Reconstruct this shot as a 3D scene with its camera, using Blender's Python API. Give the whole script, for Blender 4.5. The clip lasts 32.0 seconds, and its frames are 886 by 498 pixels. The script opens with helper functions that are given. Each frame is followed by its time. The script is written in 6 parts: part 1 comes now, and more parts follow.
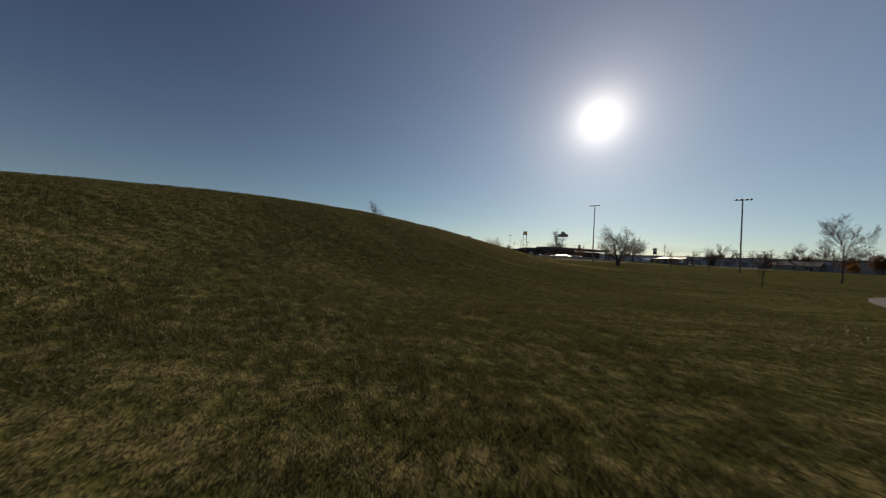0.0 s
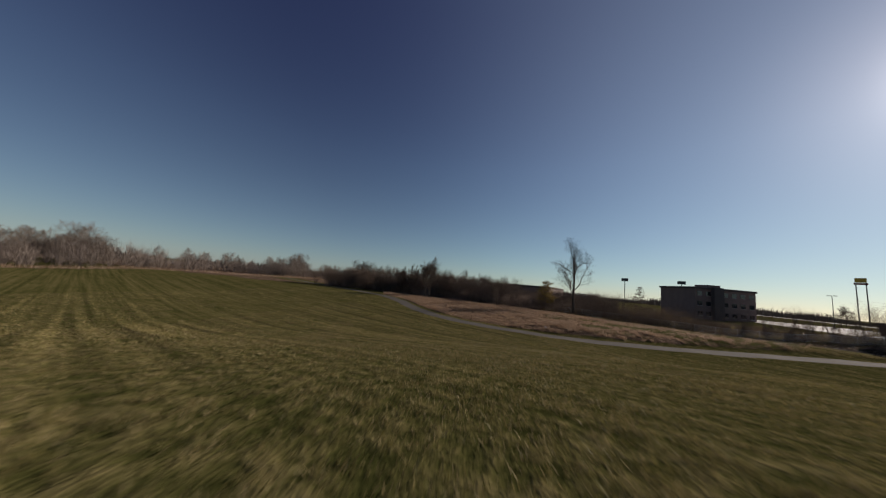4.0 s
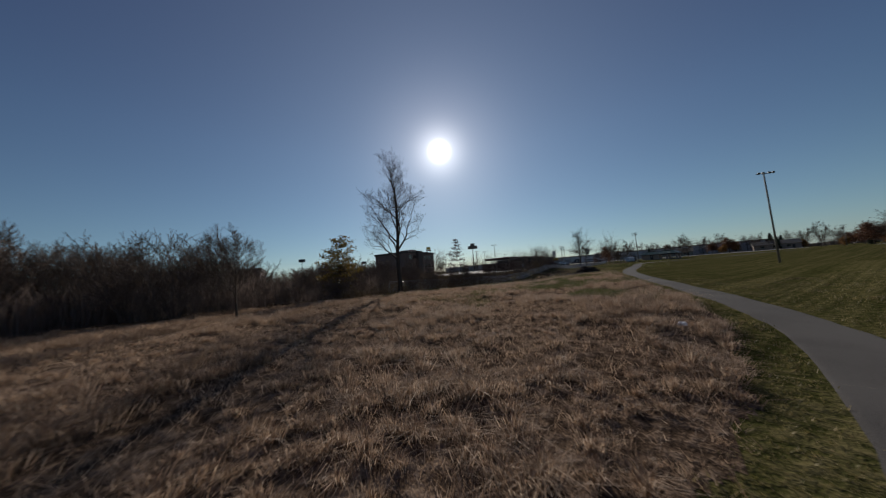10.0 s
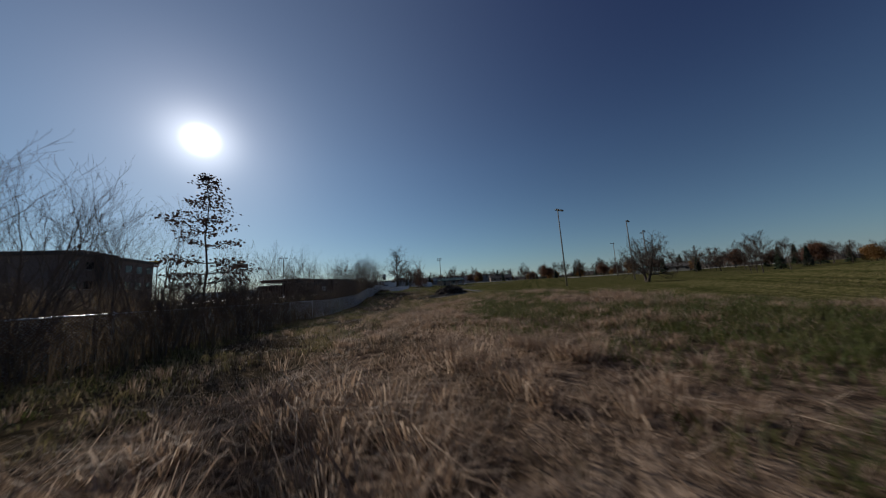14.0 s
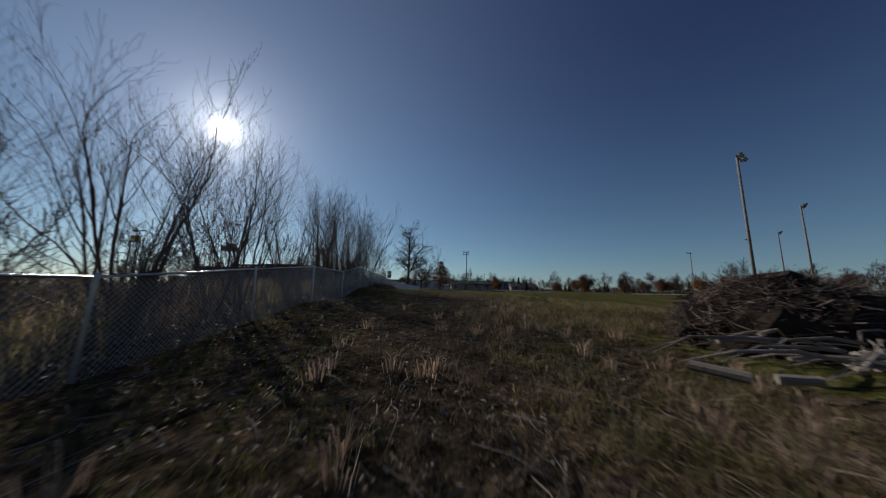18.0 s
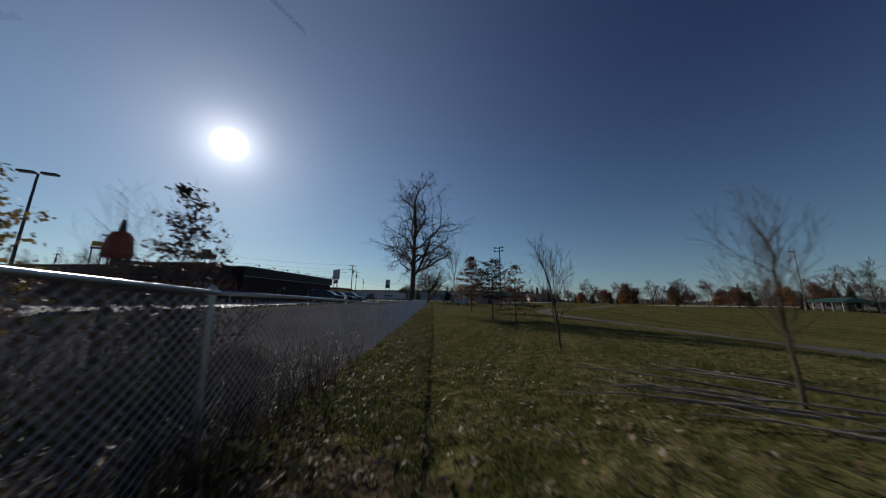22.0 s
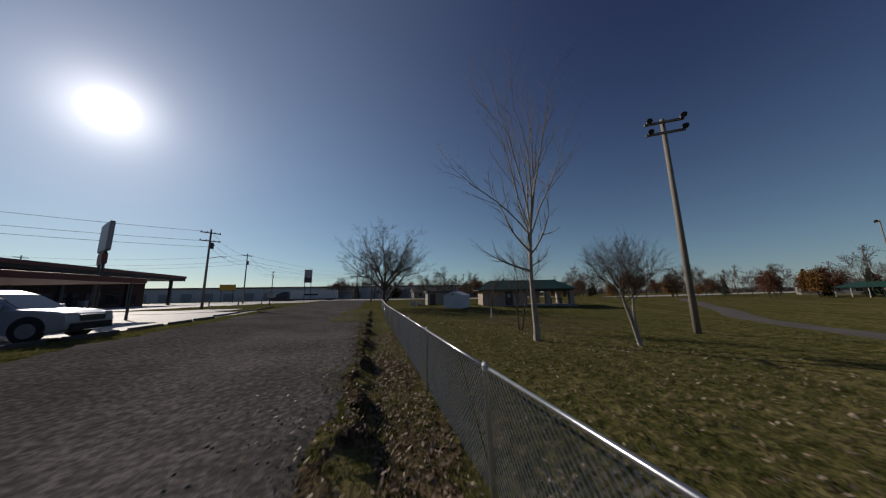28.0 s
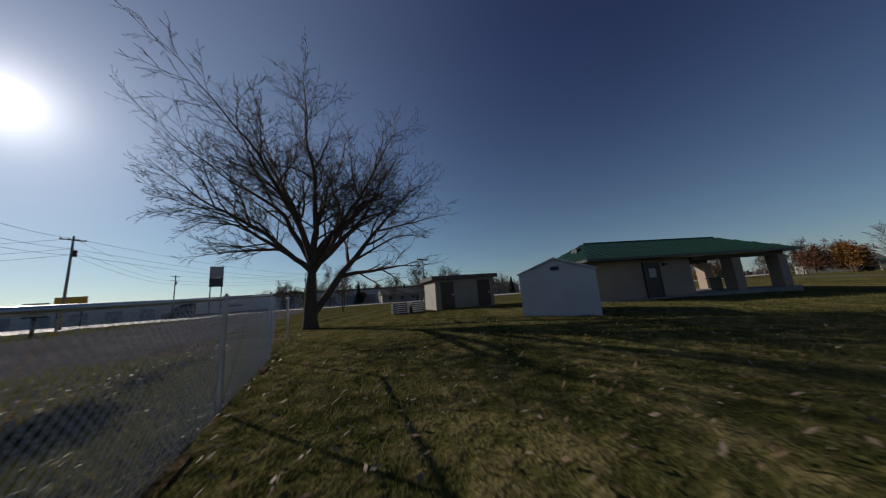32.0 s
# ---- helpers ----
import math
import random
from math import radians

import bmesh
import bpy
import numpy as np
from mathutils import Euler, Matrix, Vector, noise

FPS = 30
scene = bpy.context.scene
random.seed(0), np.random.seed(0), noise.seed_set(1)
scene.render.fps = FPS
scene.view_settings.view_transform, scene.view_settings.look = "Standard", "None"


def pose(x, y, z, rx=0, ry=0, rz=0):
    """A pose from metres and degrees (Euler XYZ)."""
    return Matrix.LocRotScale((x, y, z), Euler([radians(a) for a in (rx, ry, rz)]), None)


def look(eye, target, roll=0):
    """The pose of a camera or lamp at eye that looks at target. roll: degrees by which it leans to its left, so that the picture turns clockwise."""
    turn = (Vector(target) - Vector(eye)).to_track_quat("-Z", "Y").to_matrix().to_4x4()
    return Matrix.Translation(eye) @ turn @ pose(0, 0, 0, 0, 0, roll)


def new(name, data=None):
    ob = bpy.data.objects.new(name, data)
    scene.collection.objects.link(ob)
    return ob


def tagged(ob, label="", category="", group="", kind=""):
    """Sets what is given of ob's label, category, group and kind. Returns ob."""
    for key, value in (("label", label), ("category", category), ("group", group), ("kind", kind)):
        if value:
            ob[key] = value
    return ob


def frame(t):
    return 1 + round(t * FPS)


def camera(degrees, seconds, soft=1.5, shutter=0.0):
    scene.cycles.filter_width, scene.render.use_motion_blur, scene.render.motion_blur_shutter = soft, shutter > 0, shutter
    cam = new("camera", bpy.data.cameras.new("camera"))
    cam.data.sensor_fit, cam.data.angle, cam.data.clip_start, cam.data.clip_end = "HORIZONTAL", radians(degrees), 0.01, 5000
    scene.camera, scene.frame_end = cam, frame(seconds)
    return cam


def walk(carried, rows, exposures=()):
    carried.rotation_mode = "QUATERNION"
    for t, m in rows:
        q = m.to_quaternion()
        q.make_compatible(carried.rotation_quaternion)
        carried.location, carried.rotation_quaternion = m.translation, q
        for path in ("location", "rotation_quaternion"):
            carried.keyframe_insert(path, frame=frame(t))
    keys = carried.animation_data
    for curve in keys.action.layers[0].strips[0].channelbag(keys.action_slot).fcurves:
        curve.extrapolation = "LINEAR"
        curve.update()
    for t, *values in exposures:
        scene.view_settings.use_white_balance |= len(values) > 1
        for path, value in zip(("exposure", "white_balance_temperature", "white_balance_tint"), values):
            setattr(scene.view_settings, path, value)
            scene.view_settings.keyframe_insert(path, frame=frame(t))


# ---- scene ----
cam = camera(117.2, 32.0, soft=1.2, shutter=0.2)
PATH = [
    (0, (90.645, -71.212, -0.165), (88.789, -70.466, -0.139), 3.1),
    (0.5, (88.095, -70.659, -0.529), (86.178, -70.099, -0.417), 3.2),
    (1, (85.314, -69.734, -1.062), (83.357, -69.404, -0.812), 2.7),
    (1.5, (81.645, -69.213, -1.2), (79.697, -69.116, -0.76), 0.2),
    (2, (78.297, -68.594, -0.848), (76.393, -68.689, -0.242), -0.5),
    (2.5, (74.469, -68.284, 0.372), (72.622, -68.553, 1.091), -0.0),
    (3, (69.9, -68.7, 3.207), (68.021, -69.057, 3.792), 1.7),
    (3.5, (64.8, -69.6, 3.91), (62.882, -70.05, 4.257), 3.5),
    (4, (59.4, -70.8, 3.965), (57.489, -71.335, 4.212), 5.2),
    (4.5, (54.045, -71.818, 3.642), (52.146, -72.439, 3.727), 7.0),
    (5, (50.432, -72.013, 4.157), (48.683, -72.984, 4.136), 10.3),
    (5.5, (47.574, -72.689, 4.49), (45.992, -73.911, 4.424), 10.0),
    (6, (45.049, -73.733, 4.59), (43.482, -74.976, 4.547), 7.6),
    (6.5, (42.323, -75.28, 4.368), (40.623, -76.333, 4.37), 5.2),
    (7, (39.49, -76.92, 4.026), (37.613, -77.609, 4.055), 4.9),
    (7.5, (36.663, -78.309, 3.558), (34.681, -78.564, 3.633), 4.3),
    (8, (34.143, -80.453, 3.459), (32.163, -80.192, 3.566), 1.4),
    (8.5, (30.967, -80.876, 3.059), (29.078, -80.227, 3.16), -1.3),
    (9, (27.925, -80.996, 2.581), (26.203, -79.986, 2.711), -3.4),
    (9.5, (24.968, -80.225, 2.325), (23.469, -78.911, 2.487), -4.0),
    (10, (22.333, -78.866, 1.953), (21.059, -77.334, 2.123), -4.5),
    (10.5, (19.941, -77.241, 1.536), (18.909, -75.536, 1.709), -3.9),
    (11, (18.179, -75.151, 1.235), (17.354, -73.34, 1.434), -3.9),
    (11.5, (15.436, -72.567, 0.745), (14.799, -70.686, 0.989), -3.1),
    (12, (14.087, -69.510, 0.950), (13.592, -67.595, 1.248), -3.0),
    (12.5, (12.290, -66.658, 1.019), (11.968, -64.707, 1.319), -3.2),
    (13, (10.814, -64.525, 1.029), (10.686, -62.550, 1.317), -4.1),
    (13.5, (9.197, -62.032, 1.143), (9.257, -60.051, 1.414), -4.8),
    (14, (8.030, -59.575, 1.282), (8.166, -57.595, 1.534), -3.9),
    (14.5, (6.465, -56.456, 1.634), (6.643, -54.477, 1.862), -3.8),
    (16.5, (5.662, -42.044, 0.834), (5.724, -40.062, 1.097), 0.1),
    (17, (5.037, -38.34, 0.56), (5.105, -36.361, 0.835), 0.4),
    (17.5, (4.495, -34.647, 0.525), (4.569, -32.668, 0.807), 0.7),
    (18, (3.995, -31.176, 0.593), (4.076, -29.199, 0.883), 0.9),
    (18.5, (3.906, -28.168, 0.767), (4.0, -26.193, 1.071), -0.2),
    (19, (3.64, -25.259, 0.925), (3.77, -23.289, 1.245), -2.2),
    (19.5, (3.722, -22.933, 1.22), (3.852, -20.962, 1.535), -2.5),
    (20, (3.158, -18.86, 1.014), (3.280, -16.894, 1.359), -1.7),
    (20.5, (2.923, -15.35, 0.864), (3.012, -13.388, 1.242), -0.8),
    (21, (2.455, -12.046, 1.052), (2.524, -10.082, 1.424), -0.2),
    (21.5, (2.162, -9.041, 1.288), (2.227, -7.074, 1.641), 0.1),
    (22, (1.617, -5.769, 1.335), (1.685, -3.804, 1.700), 0.6),
    (22.5, (1.350, -2.941, 1.574), (1.455, -0.974, 1.925), -0.4),
    (23, (1.003, 0.132, 1.811), (1.161, 2.097, 2.15), -1.2),
    (23.5, (0.484, 3.176, 1.895), (0.649, 5.139, 2.24), -0.1),
    (24, (-0.086, 6.293, 1.919), (0.073, 8.258, 2.256), 0.8),
    (24.5, (-0.52, 9.302, 1.832), (-0.32, 11.263, 2.167), -0.2),
    (25, (-1.03, 12.762, 1.931), (-0.763, 14.716, 2.263), -0.8),
    (25.5, (-1.404, 16.222, 1.86), (-1.006, 18.154, 2.189), -2.6),
    (26, (-1.591, 19.624, 1.585), (-1.122, 21.534, 1.944), -2.1),
    (26.5, (-1.729, 22.927, 1.473), (-1.212, 24.822, 1.851), -1.5),
    (28.5, (-0.921, 35.605, 2.025), (-0.419, 37.514, 2.346), -1.1),
    (29, (-0.785, 38.675, 1.771), (-0.255, 40.574, 2.108), -1.0),
    (29.5, (-0.609, 41.731, 1.699), (-0.081, 43.625, 2.066), -0.1),
    (30, (-0.342, 44.475, 1.625), (0.18, 46.369, 1.996), 0.2),
    (30.5, (0.017, 47.315, 1.649), (0.519, 49.218, 2.0), 0.5),
    (31, (0.52, 50.381, 1.608), (1.022, 52.288, 1.942), 0.2),
    (31.5, (0.864, 53.46, 1.405), (1.444, 55.345, 1.738), -2.0),
    (32, (1.148, 56.271, 1.243), (1.9, 58.093, 1.582), -4.4),
]
walk(cam, [(t, look(eye, target, roll)) for t, eye, target, roll in PATH], [(0, 0.0, 7500, 16), (2.5, 0.1, 7600, 16), (5.0, 0.04, 6700, 18), (6.0, 0.06, 6600, 18), (7.5, -0.05, 6500, 15), (8.5, -0.2, 6500, 14), (12.0, -0.28, 6200, 12), (21.0, -0.26, 6150, 12), (24.5, -0.18, 6650, 16), (28, -0.1, 6650, 15), (32, -0.06, 6600, 15)])

# ---- light ----
SUN_AZ, SUN_EL = 38.9, 24.7          # degrees left of +y, degrees up
to_sun = Vector((-math.sin(radians(SUN_AZ)) * math.cos(radians(SUN_EL)),
                 math.cos(radians(SUN_AZ)) * math.cos(radians(SUN_EL)), math.sin(radians(SUN_EL))))
world = bpy.data.worlds.new("sky")
scene.world = world
world.use_nodes = True
wn, wl = world.node_tree.nodes, world.node_tree.links
wn.clear()
w_out, w_bg = wn.new("ShaderNodeOutputWorld"), wn.new("ShaderNodeBackground")
w_sky = wn.new("ShaderNodeTexSky")
w_sky.sky_type, w_sky.sun_disc = "NISHITA", False
w_sky.sun_elevation, w_sky.sun_rotation = radians(SUN_EL), radians(-SUN_AZ)
w_sky.air_density, w_sky.dust_density, w_sky.ozone_density, w_sky.altitude = 1.0, 0.25, 3.7, 200
w_bg.inputs["Strength"].default_value = 0.050
# the disc of the sun with its aureole, in the sun's own direction
w_co, w_dot = wn.new("ShaderNodeTexCoord"), wn.new("ShaderNodeVectorMath")
w_dot.operation = "DOT_PRODUCT"
w_dot.inputs[1].default_value = to_sun
w_max = wn.new("ShaderNodeMath"); w_max.operation = "MAXIMUM"; w_max.inputs[1].default_value = 0.0
wl.new(w_co.outputs["Generated"], w_dot.inputs[0])
wl.new(w_dot.outputs["Value"], w_max.inputs[0])
w_deep = wn.new("ShaderNodeVectorMath")      # a clear, dry late-autumn sky, deep indigo overhead
w_deep.operation = "MULTIPLY"
w_high, w_ramp = wn.new("ShaderNodeSeparateXYZ"), wn.new("ShaderNodeValToRGB")
w_ramp.color_ramp.elements[0].position, w_ramp.color_ramp.elements[1].position = 0.08, 0.74
w_ramp.color_ramp.elements[0].color, w_ramp.color_ramp.elements[1].color = (0.84, 0.9, 0.9, 1), (0.73, 0.65, 0.86, 1)
w_ramp.color_ramp.elements.new(0.4).color = (0.86, 0.88, 0.98, 1)
wl.new(w_sky.outputs[0], w_deep.inputs[0]); wl.new(w_co.outputs["Generated"], w_high.inputs[0]); wl.new(w_high.outputs["Z"], w_ramp.inputs[0]); wl.new(w_ramp.outputs[0], w_deep.inputs[1])
w_side, w_fade = wn.new("ShaderNodeVectorMath"), wn.new("ShaderNodeValToRGB")      # darkest at right angles to the sun
w_side.operation = "MULTIPLY"
w_fade.color_ramp.elements[0].position, w_fade.color_ramp.elements[1].position = 0.1, 0.6
w_fade.color_ramp.elements[0].color, w_fade.color_ramp.elements[1].color = (0.86, 0.83, 0.89, 1), (1, 1, 1, 1)
wl.new(w_max.outputs[0], w_fade.inputs[0]); wl.new(w_deep.outputs[0], w_side.inputs[0]); wl.new(w_fade.outputs[0], w_side.inputs[1])
w_last = w_side.outputs[0]
for power, gain in ((5000.0, 260.0), (420.0, 15.0), (70.0, 3.4), (9.0, 0.65), (3.2, 2.1)):
    p, m, a = wn.new("ShaderNodeMath"), wn.new("ShaderNodeVectorMath"), wn.new("ShaderNodeVectorMath")
    p.operation, p.inputs[1].default_value = "POWER", power
    m.operation, m.inputs[0].default_value = "SCALE", (gain, gain * 0.99, gain * 0.97) if power > 20 else (gain * 0.74, gain * 1.04, gain * 1.12)
    a.operation = "ADD"
    wl.new(w_max.outputs[0], p.inputs[0]); wl.new(p.outputs[0], m.inputs["Scale"])
    wl.new(w_last, a.inputs[0]); wl.new(m.outputs[0], a.inputs[1])
    w_last = a.outputs[0]
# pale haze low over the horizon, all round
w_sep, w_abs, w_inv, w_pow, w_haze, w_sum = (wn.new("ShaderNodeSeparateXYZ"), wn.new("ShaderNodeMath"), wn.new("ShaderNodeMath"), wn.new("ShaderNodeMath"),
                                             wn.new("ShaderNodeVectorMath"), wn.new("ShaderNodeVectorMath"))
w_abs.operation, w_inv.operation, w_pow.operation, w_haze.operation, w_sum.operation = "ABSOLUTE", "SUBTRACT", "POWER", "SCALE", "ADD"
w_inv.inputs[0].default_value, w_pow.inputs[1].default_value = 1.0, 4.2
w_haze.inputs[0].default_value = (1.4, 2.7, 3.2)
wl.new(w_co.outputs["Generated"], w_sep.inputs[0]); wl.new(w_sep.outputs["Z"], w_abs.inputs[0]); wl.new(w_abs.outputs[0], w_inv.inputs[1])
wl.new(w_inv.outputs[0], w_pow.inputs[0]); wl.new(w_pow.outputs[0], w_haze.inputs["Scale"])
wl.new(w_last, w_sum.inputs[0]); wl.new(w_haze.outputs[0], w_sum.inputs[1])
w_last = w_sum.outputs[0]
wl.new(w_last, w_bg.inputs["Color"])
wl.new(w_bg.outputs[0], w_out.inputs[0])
sun_data = bpy.data.lights.new("sun", "SUN")
sun_data.energy, sun_data.angle, sun_data.color = 3.9, radians(0.53), (1.0, 0.93, 0.82)
sun = new("sun", sun_data)
sun.matrix_world = look(to_sun * 300, (0, 0, 0))


# ---- materials ----
def mat(name, a, b=None, rough=0.8, scale=2.0, fine=30.0, bump=0.0, metal=0.0, spec=0.5, c=None, vary=0.0, trans=0.0):
    """A surface of two or three colours, mixed by noise at two scales, with fine relief."""
    m = bpy.data.materials.new(name)
    m.use_nodes = True
    n, l = m.node_tree.nodes, m.node_tree.links
    bs = n["Principled BSDF"]
    b = b or tuple(x * 0.7 for x in a)
    co = n.new("ShaderNodeTexCoord")
    big, small = n.new("ShaderNodeTexNoise"), n.new("ShaderNodeTexNoise")
    big.inputs["Scale"].default_value, big.inputs["Detail"].default_value = scale, 5
    small.inputs["Scale"].default_value, small.inputs["Detail"].default_value = fine, 6
    ramp = n.new("ShaderNodeValToRGB")
    ramp.color_ramp.elements[0].position, ramp.color_ramp.elements[1].position = 0.35, 0.65
    ramp.color_ramp.elements[0].color, ramp.color_ramp.elements[1].color = (*a, 1), (*b, 1)
    l.new(co.outputs["Object"], big.inputs["Vector"]); l.new(co.outputs["Object"], small.inputs["Vector"])
    l.new(big.outputs["Fac"], ramp.inputs["Fac"])
    mix = n.new("ShaderNodeMix"); mix.data_type = "RGBA"
    r2 = n.new("ShaderNodeValToRGB")
    r2.color_ramp.elements[0].position, r2.color_ramp.elements[1].position = 0.4, 0.7
    l.new(small.outputs["Fac"], r2.inputs["Fac"]); l.new(r2.outputs["Color"], mix.inputs["Factor"])
    l.new(ramp.outputs["Color"], mix.inputs["A"])
    mix.inputs["B"].default_value = (*(c or tuple((x + y) * 0.4 for x, y in zip(a, b))), 1)
    last = mix.outputs["Result"]
    if vary:
        info, hsv, mr = n.new("ShaderNodeObjectInfo"), n.new("ShaderNodeHueSaturation"), n.new("ShaderNodeMapRange")
        mr.inputs["To Min"].default_value, mr.inputs["To Max"].default_value = 1 - vary, 1 + vary
        l.new(info.outputs["Random"], mr.inputs["Value"]); l.new(mr.outputs[0], hsv.inputs["Value"])
        l.new(last, hsv.inputs["Color"]); last = hsv.outputs["Color"]
    l.new(last, bs.inputs["Base Color"])
    bs.inputs["Roughness"].default_value, bs.inputs["Metallic"].default_value = rough, metal
    bs.inputs["Specular IOR Level"].default_value = spec
    if bump:
        bp = n.new("ShaderNodeBump"); bp.inputs["Strength"].default_value = bump; bp.inputs["Distance"].default_value = 0.02
        l.new(small.outputs["Fac"], bp.inputs["Height"]); l.new(bp.outputs["Normal"], bs.inputs["Normal"])
    if trans:
        tr, ms = n.new("ShaderNodeBsdfTranslucent"), n.new("ShaderNodeMixShader")
        l.new(last, tr.inputs["Color"]); ms.inputs[0].default_value = trans
        l.new(bs.outputs[0], ms.inputs[1]); l.new(tr.outputs[0], ms.inputs[2])
        l.new(ms.outputs[0], n["Material Output"].inputs["Surface"])
    return m


def blades(name, a, b, c, trans=0.35, rough=0.6, stripe=0.0):
    """Leaves or blades whose colour varies from one island to the next."""
    m = bpy.data.materials.new(name)
    m.use_nodes = True
    n, l = m.node_tree.nodes, m.node_tree.links
    bs = n["Principled BSDF"]
    geo, ramp = n.new("ShaderNodeNewGeometry"), n.new("ShaderNodeValToRGB")
    e = ramp.color_ramp.elements
    e[0].color, e[1].color = (*a, 1), (*c, 1)
    e.new(0.5).color = (*b, 1)
    l.new(geo.outputs["Random Per Island"], ramp.inputs["Fac"])
    last = ramp.outputs["Color"]
    if stripe:
        co, turn, draw, wave = n.new("ShaderNodeTexCoord"), n.new("ShaderNodeMapping"), n.new("ShaderNodeMapping"), n.new("ShaderNodeTexNoise")
        turn.inputs["Rotation"].default_value = (0, 0, radians(21.5))
        draw.inputs["Scale"].default_value = (1.9, 0.022, 0.022)
        wave.inputs["Scale"].default_value, wave.inputs["Detail"].default_value = 1.0, 3.0
        l.new(co.outputs["Object"], turn.inputs["Vector"]); l.new(turn.outputs[0], draw.inputs["Vector"]); l.new(draw.outputs[0], wave.inputs["Vector"])
        mr, hsv = n.new("ShaderNodeMapRange"), n.new("ShaderNodeHueSaturation")
        for key, value in (("From Min", 0.32), ("From Max", 0.68), ("To Min", 1 - stripe), ("To Max", 1 + stripe)):
            mr.inputs[key].default_value = value
        l.new(wave.outputs["Fac"], mr.inputs["Value"]); l.new(mr.outputs[0], hsv.inputs["Value"]); l.new(last, hsv.inputs["Color"])
        last = hsv.outputs["Color"]
    l.new(last, bs.inputs["Base Color"])
    bs.inputs["Roughness"].default_value = rough
    bs.inputs["Specular IOR Level"].default_value = 0.25
    tr, ms = n.new("ShaderNodeBsdfTranslucent"), n.new("ShaderNodeMixShader")
    l.new(last, tr.inputs["Color"])
    ms.inputs[0].default_value = trans
    l.new(bs.outputs[0], ms.inputs[1]); l.new(tr.outputs[0], ms.inputs[2])
    l.new(ms.outputs[0], n["Material Output"].inputs["Surface"])
    return m


def glass(name, tint=(0.02, 0.025, 0.03)):
    m = mat(name, tint, tint, rough=0.05, spec=0.8)
    return m


def turf(name, a, b, c, stripe=0.0, relief=1.0, scales=(0.35, 4.0, 26.0), broad=0.55, shaggy=0.0):
    """Mown turf: green and straw tufts of a hand's width in broad patches, with faint lines left by the mower."""
    m = bpy.data.materials.new(name)
    m.use_nodes = True
    n, l = m.node_tree.nodes, m.node_tree.links
    bs = n["Principled BSDF"]
    co = n.new("ShaderNodeTexCoord")
    noises = []
    for scale, detail in zip(scales, (4, 5, 4)):
        t = n.new("ShaderNodeTexNoise")
        t.inputs["Scale"].default_value, t.inputs["Detail"].default_value = scale, detail
        l.new(co.outputs["Object"], t.inputs["Vector"])
        noises.append(t)
    mp, draw, wave = n.new("ShaderNodeMapping"), n.new("ShaderNodeMapping"), n.new("ShaderNodeTexNoise")
    mp.inputs["Rotation"].default_value = (0, 0, radians(21.5))
    draw.inputs["Scale"].default_value = (1.9, 0.022, 0.022)
    wave.inputs["Scale"].default_value, wave.inputs["Detail"].default_value = 1.0, 3.0
    l.new(co.outputs["Object"], mp.inputs["Vector"]); l.new(mp.outputs[0], draw.inputs["Vector"]); l.new(draw.outputs[0], wave.inputs["Vector"])
    acc = None
    for src, k in ((noises[0].outputs["Fac"], broad), (noises[1].outputs["Fac"], 1.15), (noises[2].outputs["Fac"], 0.85), (wave.outputs["Fac"], stripe)):
        mu = n.new("ShaderNodeMath"); mu.operation = "MULTIPLY_ADD"
        mu.inputs[1].default_value = k
        mu.inputs[2].default_value = -0.5 * k + (0.5 if acc is None else 0.0)
        l.new(src, mu.inputs[0])
        if acc is not None:
            ad = n.new("ShaderNodeMath"); ad.operation = "ADD"
            l.new(acc, ad.inputs[0]); l.new(mu.outputs[0], ad.inputs[1])
            acc = ad.outputs[0]
        else:
            acc = mu.outputs[0]
    ramp = n.new("ShaderNodeValToRGB")
    e = ramp.color_ramp.elements
    e[0].position, e[0].color = 0.28, (*a, 1)
    e[1].position, e[1].color = 0.72, (*c, 1)
    e.new(0.5).color = (*b, 1)
    l.new(acc, ramp.inputs["Fac"]); l.new(ramp.outputs["Color"], bs.inputs["Base Color"])
    bs.inputs["Roughness"].default_value, bs.inputs["Specular IOR Level"].default_value = 0.95, 0.0
    bs.inputs["Diffuse Roughness"].default_value = shaggy
    b1, b2 = n.new("ShaderNodeBump"), n.new("ShaderNodeBump")
    b1.inputs["Strength"].default_value, b1.inputs["Distance"].default_value = 1.0, 0.12 * relief
    b2.inputs["Strength"].default_value, b2.inputs["Distance"].default_value = 1.0, 0.03 * relief
    l.new(noises[1].outputs["Fac"], b1.inputs["Height"]); l.new(noises[2].outputs["Fac"], b2.inputs["Height"])
    l.new(b1.outputs["Normal"], b2.inputs["Normal"]); l.new(b2.outputs["Normal"], bs.inputs["Normal"])
    return m


M_LAWN = turf("lawn", (0.043, 0.047, 0.014), (0.088, 0.083, 0.029), (0.17, 0.142, 0.062), 0.7, broad=0.3, shaggy=0.22)
M_MEADOW = turf("meadow_soil", (0.05, 0.034, 0.023), (0.12, 0.082, 0.056), (0.27, 0.195, 0.138))
M_LITTER = turf("leaf_litter", (0.028, 0.022, 0.013), (0.068, 0.051, 0.031), (0.14, 0.10, 0.062))
M_PATH = mat("path_asphalt", (0.098, 0.089, 0.08), (0.066, 0.06, 0.054), 0.95, 0.45, 60, 0.4, c=(0.125, 0.114, 0.102), spec=0.15)
M_LANE = turf("lane_gravel", (0.053, 0.049, 0.047), (0.087, 0.08, 0.075), (0.165, 0.151, 0.14), 0.0, 0.12, scales=(0.3, 11.0, 48.0))
